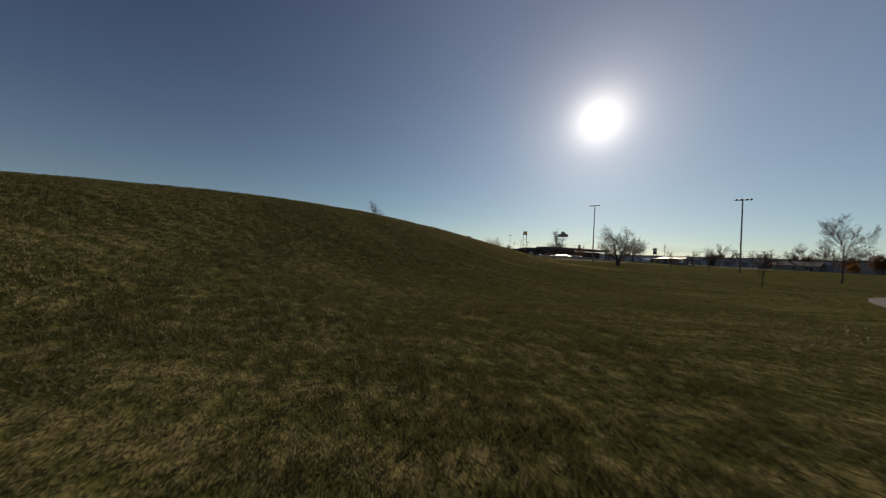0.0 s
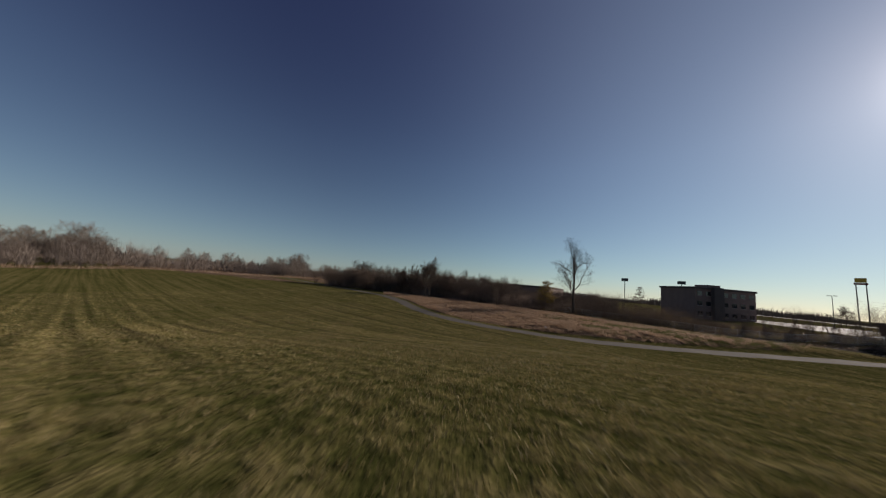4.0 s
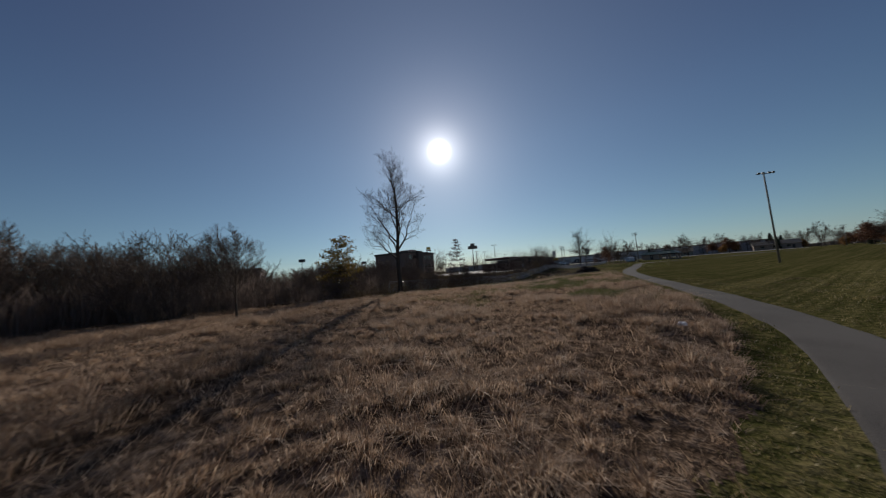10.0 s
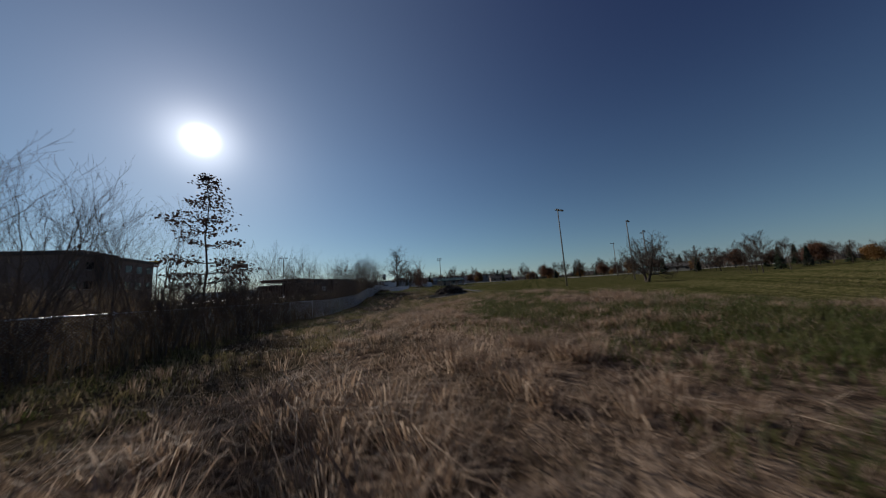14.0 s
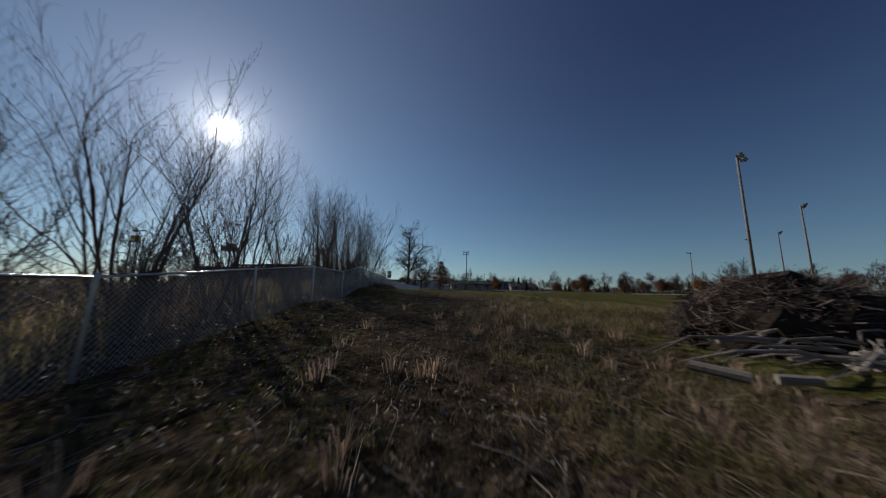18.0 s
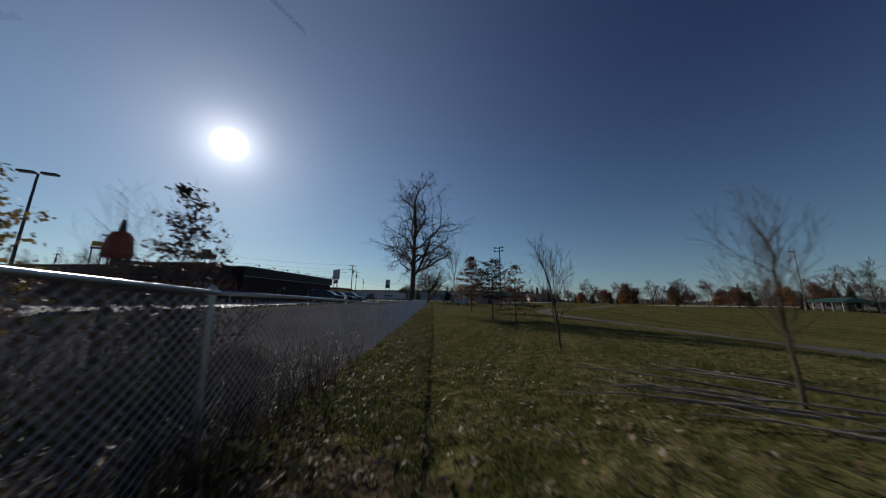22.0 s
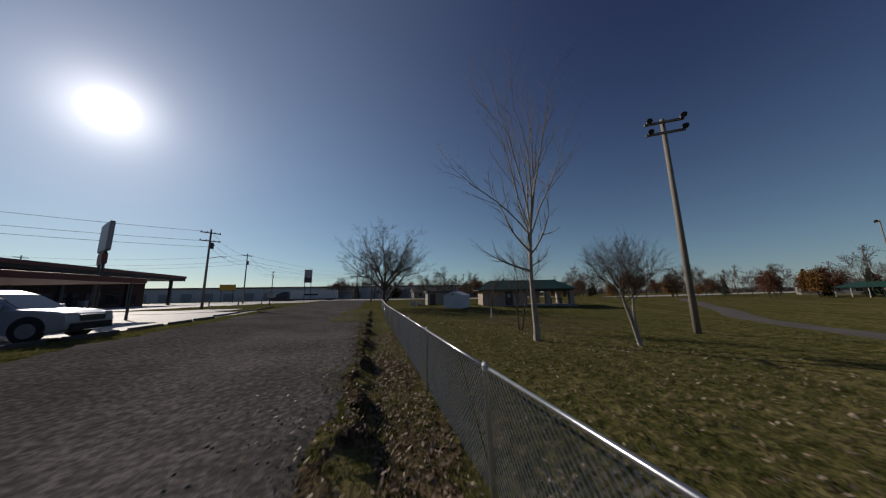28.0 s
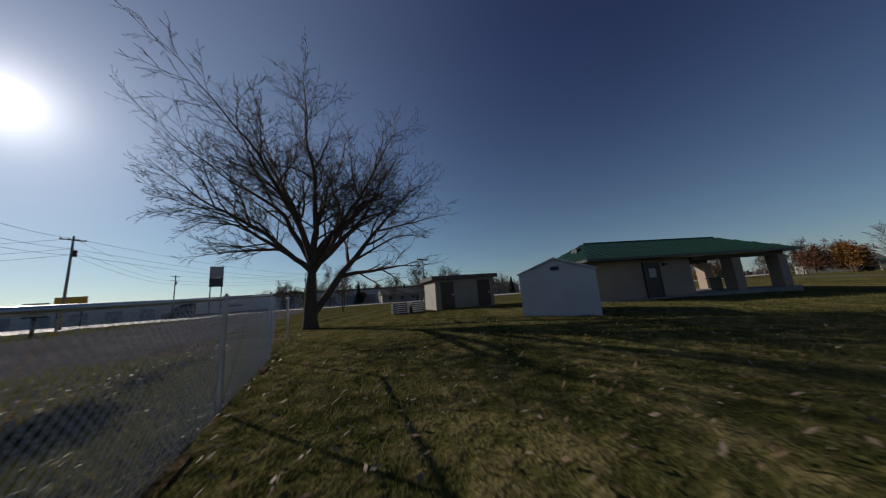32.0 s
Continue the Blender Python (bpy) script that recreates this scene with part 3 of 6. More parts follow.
def lane_sheet():
    ys, ts = np.arange(-7, 124, 0.25), np.linspace(0, 1, 26)
    gy, gt = np.meshgrid(ys, ts, indexing="ij")
    wig = 0.14 * np.sin(gy * 1.7) + 0.12 * np.sin(gy * 4.3) + 0.16 * np.sin(gy * 0.63 + 1) + 0.1 * np.sin(gy * 8.9)
    right = -1.75 - 1.5 * ease(gy, 11, 17) * (1 - ease(gy, 19, 25)) - 1.1 * ease(gy, 52, 60) + 0.35 * ease(gy, 30, 38)
    gx = (right + (1.6 - 1.1 * ease(gy, 28, 36)) * wig * np.maximum(0, 1 - gt * 5)) * (1 - gt) + (lane_edge(gy) + 0.85 + wig * np.maximum(0, 1 - (1 - gt) * 5)) * gt
    gz = land(gx, gy) + 0.058 * np.minimum(1, np.minimum(gt, 1 - gt) * 30) - 0.03
    v = np.stack([gx.ravel(), gy.ravel(), gz.ravel()], 1)
    w = len(ts)
    i, j = np.meshgrid(np.arange(w - 1), np.arange(len(ys) - 1))
    a = (j * w + i).ravel()
    q = np.stack([a, a + w, a + w + 1, a + 1], 1)
    me = fast_mesh("service_lane", v, q.ravel(), np.full(len(q), 4), M_LANE)
    me.polygons.foreach_set("use_smooth", [True] * len(me.polygons))
    return me


tagged(new("service_lane", lane_sheet()), "dark worn gravelly asphalt service lane beside the fence", "road", kind="structure")
tagged(new("parking_lot", sheet_grid("parking_lot", np.r_[np.arange(-75, -11.5, 1.2), -11.6], np.arange(1.0, 64, 1.2), M_LOT, 0.05)),
       "pale concrete parking lot beside the restaurant", "parking lot", kind="structure")
tagged(new("forecourt", sheet_grid("forecourt", np.arange(-90, -15.5, 1.0), np.arange(64, 122, 1.0), M_LOT, 0.05,
                                   lambda x, y: ~(((x > -33) & (x < -10) & (y > 72) & (y < 104) & (x > -33 + (y - 72) * 0.35))))),
       "pale concrete forecourt with a grass island", "forecourt", kind="structure")
tagged(new("highway", sheet_grid("highway", np.arange(-400, 401, 8.0), np.arange(124, 146, 1.5), M_LOT, 0.06)),
       "wide pale concrete highway crossing beyond the park", "road", kind="structure")


# ---- trees ----
def tree_meshes(name, seed, height, trunk_r, bare=0.3, spread=0.55, levels=4, forks=(5, 5, 4, 4), bark=None, twig=None,
                up=0.25, stems=1, thin=0.0028, first=0.35, wander=0.16, leaf=None, leaf_n=0, leaf_size=0.09, reach=1.0, taper=0.28, limbs=False, lean=0.12, stout=(0.36, 0.62), extra=(), girth=0.5, shrink=(0.5, 0.78), splay=1.0, hang=()):
    """Parts of a tree: tapered stems, limbs, the fine crown, and leaves."""
    rng = random.Random(seed)
    fine, leaves, out = Geo(), Geo(), []

    def turned(d, ang, az):
        s = d.cross(Vector((0, 0, 1)) if abs(d.z) < 0.95 else Vector((1, 0, 0))).normalized()
        s = Matrix.Rotation(az, 3, d) @ s
        return (d * math.cos(ang) + s * math.sin(ang)).normalized()

    def add_leaves(p, d, n):
        for _ in range(n):
            c = p + Vector((rng.gauss(0, 1), rng.gauss(0, 1), rng.gauss(0, 0.8))) * leaf_size * 1.4
            a = Vector((rng.gauss(0, 1), rng.gauss(0, 1), rng.gauss(0, 1) - 0.4)).normalized()
            b = a.cross(Vector((rng.gauss(0, 1), rng.gauss(0, 1), rng.gauss(0, 1)))).normalized()
            s = leaf_size * rng.uniform(0.6, 1.3)
            leaves.face(c, c + a * s * 0.55 + b * s * 0.32, c + a * s, c + a * s * 0.5 - b * s * 0.34)

    def grow(p, d, length, r, level):
        n = (7, 6, 4, 3, 3, 3)[min(level, 5)]
        pts, rad, dirs = [p], [r], [d]
        for i in range(n):
            w = (wander if level else wander * 0.3) * (1.0 if level < 2 else 1.3)
            d = (d + Vector((rng.gauss(0, w), rng.gauss(0, w), rng.gauss(0, w * 0.6) + up * (0.3 if level else 0.1)))).normalized()
            p = p + d * (length / n)
            pts.append(p); dirs.append(d)
            rad.append(max(thin, r * (1 - (0.66 if level else 0.6) * (i + 1) / n)))
        if level == 0:
            rad[0] *= 1.25
            out.append(("trunk" if stems == 1 else "stem", mesh_of(name + "_stem", Geo().tube(pts, rad, 9, cap=False), bark or M_BARK, smooth=True)))
        elif level == 1 and limbs:
            out.append(("limb", mesh_of(name + "_limb", Geo().tube(pts, rad, 6, cap=False), bark or M_BARK, smooth=True)))
        else:
            fine.tube(pts, rad, (8, 5, 4, 3, 3, 3)[min(level, 5)], cap=False)
        if level >= levels:
            if leaf:
                for q, e in zip(pts[1:], dirs[1:]):
                    add_leaves(q, e, leaf_n)
            return
        for t, bearing, reach_m, rise in (extra if level == 0 else ()):
            i = min(n - 1, int(t * n))
            b, e = radians(bearing), radians(rise)
            grow(pts[i].lerp(pts[i + 1], t * n - i), Vector((math.cos(b) * math.cos(e), math.sin(b) * math.cos(e), math.sin(e))), reach_m, min(rad[i] * girth, 0.012 + 0.026 * reach_m), 1)
        k = forks[min(level, len(forks) - 1)]
        az = rng.uniform(0, 6.28)
        for c in range(k):
            t = (first if level == 0 else 0.25) + (1 - (first if level == 0 else 0.25)) * (c + rng.uniform(0.1, 0.9)) / k
            i = min(n - 1, int(t * n))
            q = pts[i].lerp(pts[i + 1], t * n - i)
            az += 2.4 + rng.gauss(0, 0.4)
            ang = rng.gauss(spread, 0.14) * (1.15 if level == 0 else 1.0)
            grow(q, turned(dirs[i], ang, az), length * rng.uniform(*shrink) * (1.0 - taper * t) * (reach if level == 0 else 1.0), rad[i] * rng.uniform(*stout), level + 1)
        grow(pts[-1], turned(dirs[-1], 0.2, az), length * 0.5 * (reach if level == 0 else 1.0), rad[-1] * 0.9, level + 1)

    for s in range(stems):
        tip = Vector((rng.gauss(0, lean) * 0.12, rng.gauss(0, lean) * 0.12, 1)) if stems == 1 else Vector((splay * math.cos(s * 6.28 / stems + seed), splay * math.sin(s * 6.28 / stems + seed), 2.2 + rng.random() * 2))
        base = Vector((0, 0, -0.15)) if stems == 1 else Vector((tip.x * 0.12, tip.y * 0.12, -0.15))
        grow(base, tip.normalized(), height * 0.62, trunk_r, 0)
    rng.seed(seed + 1)
    for line, r in hang:
        line = [Vector(p) for p in line]
        m = len(line) - 1
        rad = [r * (1 - 0.8 * i / m) for i in range(m + 1)]
        for i in range(1, m + 1):
            d = (line[i] - line[i - 1]).normalized()
            for c in range(2 if i < m else 3):
                grow(line[i - 1].lerp(line[i], rng.uniform(0.2, 1)), turned(d, rng.gauss(0.8, 0.15), rng.uniform(0, 6.28)), rng.uniform(0.7, 1.5), rad[i] * 0.5, 3)
        out.append(("limb", mesh_of(name + "_limb", Geo().tube(line, rad, 7, cap=False), bark or M_BARK, smooth=True)))
    out.append(("crown", mesh_of(name + "_twigs", fine, twig or M_TWIG, smooth=True)))
    if leaves.f:
        out.append(("foliage", mesh_of(name + "_leaves", leaves, leaf)))
    return out


def plant(meshes, label, category, x, y, turn=0, scale=1.0, group="", name="tree", z=None, lean=0):
    ob = new(name)
    ob.matrix_basis = pose(x, y, land_at(x, y) if z is None else z, 0, lean, turn) @ Matrix.Scale(scale, 4)
    tagged(ob, label, category, group)
    for n, me in meshes:
        part(n, me, None, ob)
    return ob

# ---- fence ----
def chain_fence(ys):
    """Posts at ys, rails and netting between them."""
    ob = thing("chain_link_fence", "galvanised chain-link fence with round posts and a shiny top rail", "fence", 0, 0, 0)
    H = 1.2
    post = mesh_of("post", Geo().tube([(0, 0, -0.3), (0, 0, H + 0.02)], 0.026, 10), M_STEEL)
    cap = mesh_of("post_cap", Geo().tube([(0, 0, H - 0.02), (0, 0, H + 0.03), (0, 0, H + 0.06)], [0.031, 0.031, 0.012], 10), M_WIRE)
    net_v, net_f = [], []
    r, step = 0.0029, 0.0763
    for i, (y, ye) in enumerate(zip(ys, [*ys[1:], None])):
        z = land_at(0, y)
        p = part("post", post, None, ob)
        p.location = (0, y, z)
        p.rotation_euler = (0.02 * math.sin(i * 2.7), 0.025 * math.sin(i * 1.9), 0)
        part("post_cap", cap, None, p)
        if ye is None:
            break
        z2 = land_at(0, ye)
        part("top_rail", Geo().tube([(0, y, z + H), (0, (y + ye) / 2, (z + z2) / 2 + H + 0.006 * math.sin(i * 2.1)), (0, ye, z2 + H)], 0.019, 8), M_STEEL, ob, smooth=True)
        for s in (1, -1):
            x = 0.026 + 0.003 * s
            for k in range(int((ye - y) / step)):
                ya = y + k * step
                a, b = (ya, 0.02), (ya + s * (H - 0.06), H - 0.04)
                m = len(net_v)
                for yy, h in (a, b):
                    zz = z + (z2 - z) * (yy - y) / (ye - y)
                    net_v += [(x - r, yy, zz + h), (x + r, yy - r, zz + h), (x + r, yy + r, zz + h)]
                net_f += [(m, m + 1, m + 4, m + 3), (m + 1, m + 2, m + 5, m + 4), (m + 2, m, m + 3, m + 5)]
    g = Geo()
    g.v, g.f = net_v, net_f
    part("wire_netting", g, M_WIRE, ob)
    return ob


chain_fence([2.4 - 3.02 * k for k in range(21, 0, -1)] + [2.4 + 2.857 * k for k in range(7)] + [22.4 + 3.19 * k for k in range(5)] + [38.35 + 3.107 * k for k in range(8)] + [62.5])
ob = thing("fence_post", "lone galvanised fence post past the end of the netting", "fence post", 0, 64.75, land_at(0, 64.75))
part("post", Geo().tube([(0, 0, -0.3), (0, 0, 1.1)], 0.03, 10), M_STEEL, ob)
part("post_cap", Geo().tube([(0, 0, 1.08), (0, 0, 1.13), (0, 0, 1.15)], [0.034, 0.034, 0.012], 10), M_WIRE, ob)


def light_pole(x, y, h, arms=1, turn=20, base=None):
    ob = thing("light_pole", "tall weathered wooden field-light pole with floodlights on a crossarm" if arms == 1 else "wooden field-light pole with two crossarms of floodlights",
               "light pole", x, y, land_at(x, y), turn, "field light poles")
    part("pole", Geo().tube([(0, 0, -0.4), (0, 0, h * 0.5), (0, 0, h)], [0.15, 0.125, 0.1], 12), M_POLE, ob, smooth=True)
    for a in range(arms):
        z, reach = h - 0.25 - 0.6 * a, 1.3 if arms == 1 else 0.85
        part("crossarm", Geo().box(-reach, -0.2, z - 0.06, reach, -0.1, z + 0.06), M_POLE, ob, bevel=0.01)
        for s in ((-1.1, -0.45, 0.45, 1.1) if arms == 1 else (-0.72, 0.72)):
            f = part("floodlight", Geo().tube([(s, -0.25, z + 0.16), (s, -0.38, z + 0.1), (s, -0.52, z + 0.0)], [0.08, 0.16, 0.21] if arms == 1 else [0.06, 0.1, 0.14], 12), M_DARKMETAL, ob)
            part("bracket", Geo().box(s - 0.03, -0.26, z, s + 0.03, -0.16, z + 0.2), M_STEEL, f)
    return ob


for x, y, h, arms, turn in ((36.8, -5.0, 16.2, 1, 30), (61.5, 7.3, 15.4, 1, 40), (95, 41.3, 17.4, 1, 200), (96.4, 61, 15.8, 1, 200), (80, 24, 15.4, 1, 40)):
    light_pole(x, y, h, arms, turn)
light_pole(13.5, 42.1, 10.9, 2, -35)


def restaurant():
    ob = thing("restaurant", "low dark brick restaurant with sign lights along its flat parapet", "restaurant", -21.3, 27.8, 0.6, -6.7)
    part("main_wall", Geo().box(-16, 0, -0.8, 0, 21.5, 4.3), M_BRICK, ob)
    part("lower_wall", Geo().box(-16, -10.5, -0.8, -0.6, -0.02, 3.2), M_BRICK, ob)
    part("fascia", Geo().box(-16.2, -0.2, 3.25, 0.25, 21.7, 4.4), M_CLAD, ob, bevel=0.03)
    part("parapet_coping", Geo().box(-16.3, -0.3, 4.4, 0.33, 21.8, 4.46), M_TRIM, ob)
    part("fascia_line", Geo().box(0.25, -0.2, 3.2, 0.3, 21.7, 3.27), M_TRIM, ob, "pale trim line")
    part("lower_fascia", Geo().box(-16.2, -10.8, 2.6, -0.4, -0.25, 3.3), M_CLAD, ob, bevel=0.03)
    part("raised_corner", Geo().box(-9, -4.5, 3.3, -0.8, -0.3, 4.35), M_CLAD, ob, "slanted raised corner parapet", bevel=0.05)
    lamp = mesh_of("gooseneck_light", Geo().tube([(0, 0, 0), (0.25, 0, 0.22), (0.6, 0, 0.26), (0.85, 0, 0.1)], [0.022, 0.022, 0.03, 0.11], 6), M_DARKMETAL)
    for i in range(8):
        p = part("gooseneck_light", lamp, None, ob)
        p.location = (0.1, 1.2 + i * 2.75, 4.46)
    for i in range(4):
        y = -5.6 + i * 0.62
        # panes in one flat pale trim colour
        w = part("window", Geo().box(-0.62, y, 0.9, -0.56, y + 0.5, 2.2), M_TRIM, ob, "pale opaque window")
        part("window_frame", Geo().box(-0.63, y - 0.06, 0.82, -0.53, y, 2.28).box(-0.63, y, 2.2, -0.53, y + 0.5, 2.28).box(-0.63, y, 0.82, -0.53, y + 0.5, 0.9), M_DARKMETAL, w)
    for y in (6.0, 13.5):
        d = part("door", Geo().box(0.0, y, -0.1, 0.05, y + 0.95, 2.0), M_BROWNDOOR, ob)
        part("door_frame", Geo().box(0.0, y - 0.1, -0.1, 0.08, y, 2.1).box(0.0, y + 0.95, -0.1, 0.08, y + 1.05, 2.1), M_DARKMETAL, d)
        part("wall_lamp", Geo().box(0.0, y + 1.5, 1.9, 0.2, y + 1.7, 2.2), M_LAMP, ob)
    part("canopy_roof", Geo().box(-14, 21.8, 2.5, 1.4, 29, 2.85), M_REDBAND, ob, "flat red-edged entrance canopy", bevel=0.03)
    for x, y in ((0.9, 28.5), (-6, 28.5), (-13, 28.5)):
        part("canopy_post", Geo().tube([(x, y, -0.6), (x, y, 2.5)], 0.08, 8), M_DARKMETAL, ob)
    for b in ((-9, 6, 4.3, -6.8, 8.4, 5.1), (-12, 14, 4.3, -10, 16, 5.0), (-6, -8.5, 3.2, -4.4, -6.8, 4.0)):
        part("rooftop_unit", Geo().box(*b), M_ROOFING, ob, bevel=0.04)
    for y in (-10.9, -4.2, -2.1):
        part("bollard", Geo().tube([(0.6, y, -0.5), (0.6, y, 0.95)], 0.09, 8), M_TRIM, ob)
    return ob


restaurant()


def hip_roof(geo, x0, y0, x1, y1, z0, z1, inset):
    ym = (y0 + y1) / 2
    a, b, c, d = (x0, y0, z0), (x1, y0, z0), (x1, y1, z0), (x0, y1, z0)
    e, f = (x0 + inset, ym, z1), (x1 - inset, ym, z1)
    geo.face(a, b, f, e); geo.face(b, c, f); geo.face(c, d, e, f); geo.face(d, a, e)
    geo.face(d, c, b, a)
    return geo


def shelter():
    ob = thing("picnic_shelter", "tan block park building and picnic shelter under a green metal roof", "shelter", 12.64, 65.91, 0.3, -13.2)
    X, Y = 12.8, 4.86
    part("wall", Geo().box(0.3, 0.2, -0.3, 6.2, 4.2, 2.0), M_TANWALL, ob)
    part("slab", Geo().box(-0.2, -0.2, -0.3, X - 0.2, Y - 0.3, 0.05), M_KERB, ob, bevel=0.02)
    roof = part("roof", hip_roof(Geo(), -0.3, -0.5, X, Y, 2.08, 3.3, 1.95), M_GREENROOF, ob, "dark green standing-seam metal roof")
    ym = (Y - 0.5) / 2
    for i in range(32):
        x = -0.1 + i * 0.41
        t = min(1.0, (x + 0.3) / 1.95, (X - x) / 1.95)
        if t > 0.05:
            part("roof_seam", Geo().tube([(x, -0.5, 2.1), (x, -0.5 + (ym + 0.5) * t, 2.1 + 1.22 * t)], 0.02, 4), M_GREENROOF, roof)
    for i in range(12):
        y = -0.3 + i * 0.43
        t = min(1.0, (y + 0.5) / (ym + 0.5), (Y - y) / (ym + 0.5))
        part("roof_seam", Geo().tube([(-0.3, y, 2.1), (-0.3 + 1.95 * t, y, 2.1 + 1.22 * t)], 0.02, 4), M_GREENROOF, roof)
    part("ridge_cap", Geo().tube([(1.65, ym, 3.31), (X - 1.95, ym, 3.31)], 0.05, 6), M_GREENROOF, roof)
    part("fascia", Geo().box(-0.32, -0.54, 1.98, X + 0.02, -0.46, 2.1).box(-0.32, Y - 0.04, 1.98, X + 0.02, Y + 0.04, 2.1).box(-0.34, -0.46, 1.98, -0.26, Y - 0.04, 2.1).box(X - 0.04, -0.46, 1.98, X + 0.04, Y - 0.04, 2.1), M_DARKMETAL, ob)
    part("beam", Geo().box(6.2, 0.1, 1.78, X - 0.4, 0.35, 1.98).box(6.2, 4.0, 1.78, X - 0.4, 4.25, 1.98), M_BROWNDOOR, ob)
    for x in (8.9, X - 0.75):
        for y in (0.25, 4.1):
            part("column", Geo().box(x - 0.3, y - 0.28, 0, x + 0.3, y + 0.28, 1.8), M_TANWALL, ob, bevel=0.02)
    door = part("door", Geo().box(3.35, 0.13, 0, 4.15, 0.2, 1.75), M_BROWNDOOR, ob)
    part("notice", Geo().box(3.55, 0.115, 1.05, 3.95, 0.13, 1.5), M_TRIM, door, "pale paper notice")
    part("door_frame", Geo().box(3.27, 0.11, 0, 3.35, 0.2, 1.83).box(4.15, 0.11, 0, 4.23, 0.2, 1.83).box(3.35, 0.11, 1.75, 4.15, 0.2, 1.83), M_DARKMETAL, door)
    part("wall_lamp", Geo().box(4.5, 0.06, 1.62, 4.7, 0.2, 1.75), M_DARKMETAL, ob)
    part("roof_vent", Geo().box(0.75, 1.6, 2.5, 1.1, 2.1, 2.95), M_DARKMETAL, roof)
    tb = part("picnic_table_top", Geo().box(9.8, 1.6, 0.72, 11.6, 2.4, 0.78), M_DARKMETAL, ob)
    for x in (10.0, 11.4):
        part("table_leg", Geo().box(x - 0.04, 1.7, 0.05, x + 0.04, 2.3, 0.72), M_DARKMETAL, tb)
    return ob


shelter()


def shed():
    ob = thing("garden_shed", "small white gabled garden shed with a dark vent", "shed", 7.22, 64.08, 0.3, -44)
    part("wall", Geo().prism([(0, -0.2), (2.27, -0.2), (2.27, 1.45), (1.13, 1.85), (0, 1.45)], "y", 0, 2.3), M_WHITE, ob)
    part("roof", Geo().prism([(-0.1, 1.42), (1.13, 1.87), (2.37, 1.42), (2.37, 1.47), (1.13, 1.93), (-0.1, 1.47)], "y", -0.08, 2.38), M_WHITE, ob)
    part("vent", Geo().box(1.0, -0.03, 1.5, 1.26, 0.0, 1.62), M_DARKMETAL, ob)
    for x in (0.0, 2.27):
        part("corner_trim", Geo().box(x - 0.05, -0.025, -0.2, x + 0.05, 0.02, 1.45), M_WHITE, ob)
    for i in range(11):
        part("siding_lap", Geo().box(0.05, -0.018, -0.15 + i * 0.145, 2.22, 0.0, -0.145 + i * 0.145), M_WHITE, ob)
    return ob


shed()


def hut():
    ob = thing("utility_hut", "grey-tan utility hut with a dark flat roof and two dark doors", "hut", 6.7, 71.4, 0.42, -4)
    part("wall", Geo().box(0, 0, -0.1, 3.8, 2.6, 1.75), M_GREYWALL, ob)
    part("roof", Geo().box(-0.25, -0.3, 1.75, 4.05, 2.9, 1.98), M_ROOFING, ob, bevel=0.03)
    for x in (0.35, 2.75):
        d = part("door", Geo().box(x, -0.05, 0.03, x + 0.8, 0.0, 1.62), M_BROWNDOOR, ob)
        part("door_handle", Geo().box(x + 0.66, -0.1, 0.8, x + 0.73, -0.05, 0.9), M_STEEL, d)
    return ob


hut()
for i, x in enumerate((4.6, 5.6)):
    ob = thing("condenser_unit", "dark boxy air-conditioning condenser standing on the lawn", "condenser", x, 71.9, 0.4, 5 * i, "condensers by the hut")
    part("casing", Geo().box(-0.38, -0.35, -0.05, 0.38, 0.35, 0.6), M_DARKMETAL, ob, bevel=0.03)
    for j in range(5):
        part("louvre", Geo().box(-0.34, -0.38, 0.06 + j * 0.11, 0.34, -0.35, 0.11 + j * 0.11), M_STEEL, ob)


def block(name, label, cat, x, y, w, d, h, turn, wall, storeys, cols, band=None):
    ob = thing(name, label, cat, x, y, 0, turn)
    part("wall", Geo().box(0, 0, -0.5, w, d, h), wall, ob)
    part("roof", Geo().box(-0.3, -0.3, h, w + 0.3, d + 0.3, h + 0.6), band or M_HOTELDARK, ob, bevel=0.05)
    for s in range(storeys):
        for c in range(cols):
            wx, z = (c + 0.5) * w / cols, (s + 0.35) * h / storeys
            p = part("window", Geo().box(wx - 0.75, -0.06, z, wx + 0.75, 0.02, z + 1.3), M_GLASS, ob)
            part("window_frame", Geo().box(wx - 0.85, -0.09, z - 0.1, wx + 0.85, -0.06, z), M_TRIM, p)
    return ob


hotel = block("hotel", "long brown stucco hotel with a dark roof band", "hotel", -46.2, -15.5, 19, 14, 9.5, 104.4, M_HOTEL, 3, 7)
part("roof_penthouse", Geo().box(7, 3, 10.0, 11, 8, 11.2), M_HOTEL, hotel)
part("entrance_block", Geo().box(5, -1.2, -0.4, 8, 0, 10.2), M_HOTELDARK, hotel)
block("warehouse", "long low brown warehouse behind the brush", "warehouse", -56, -85, 27.5, 25, 5.4, 70.9, M_HOTEL, 1, 5)

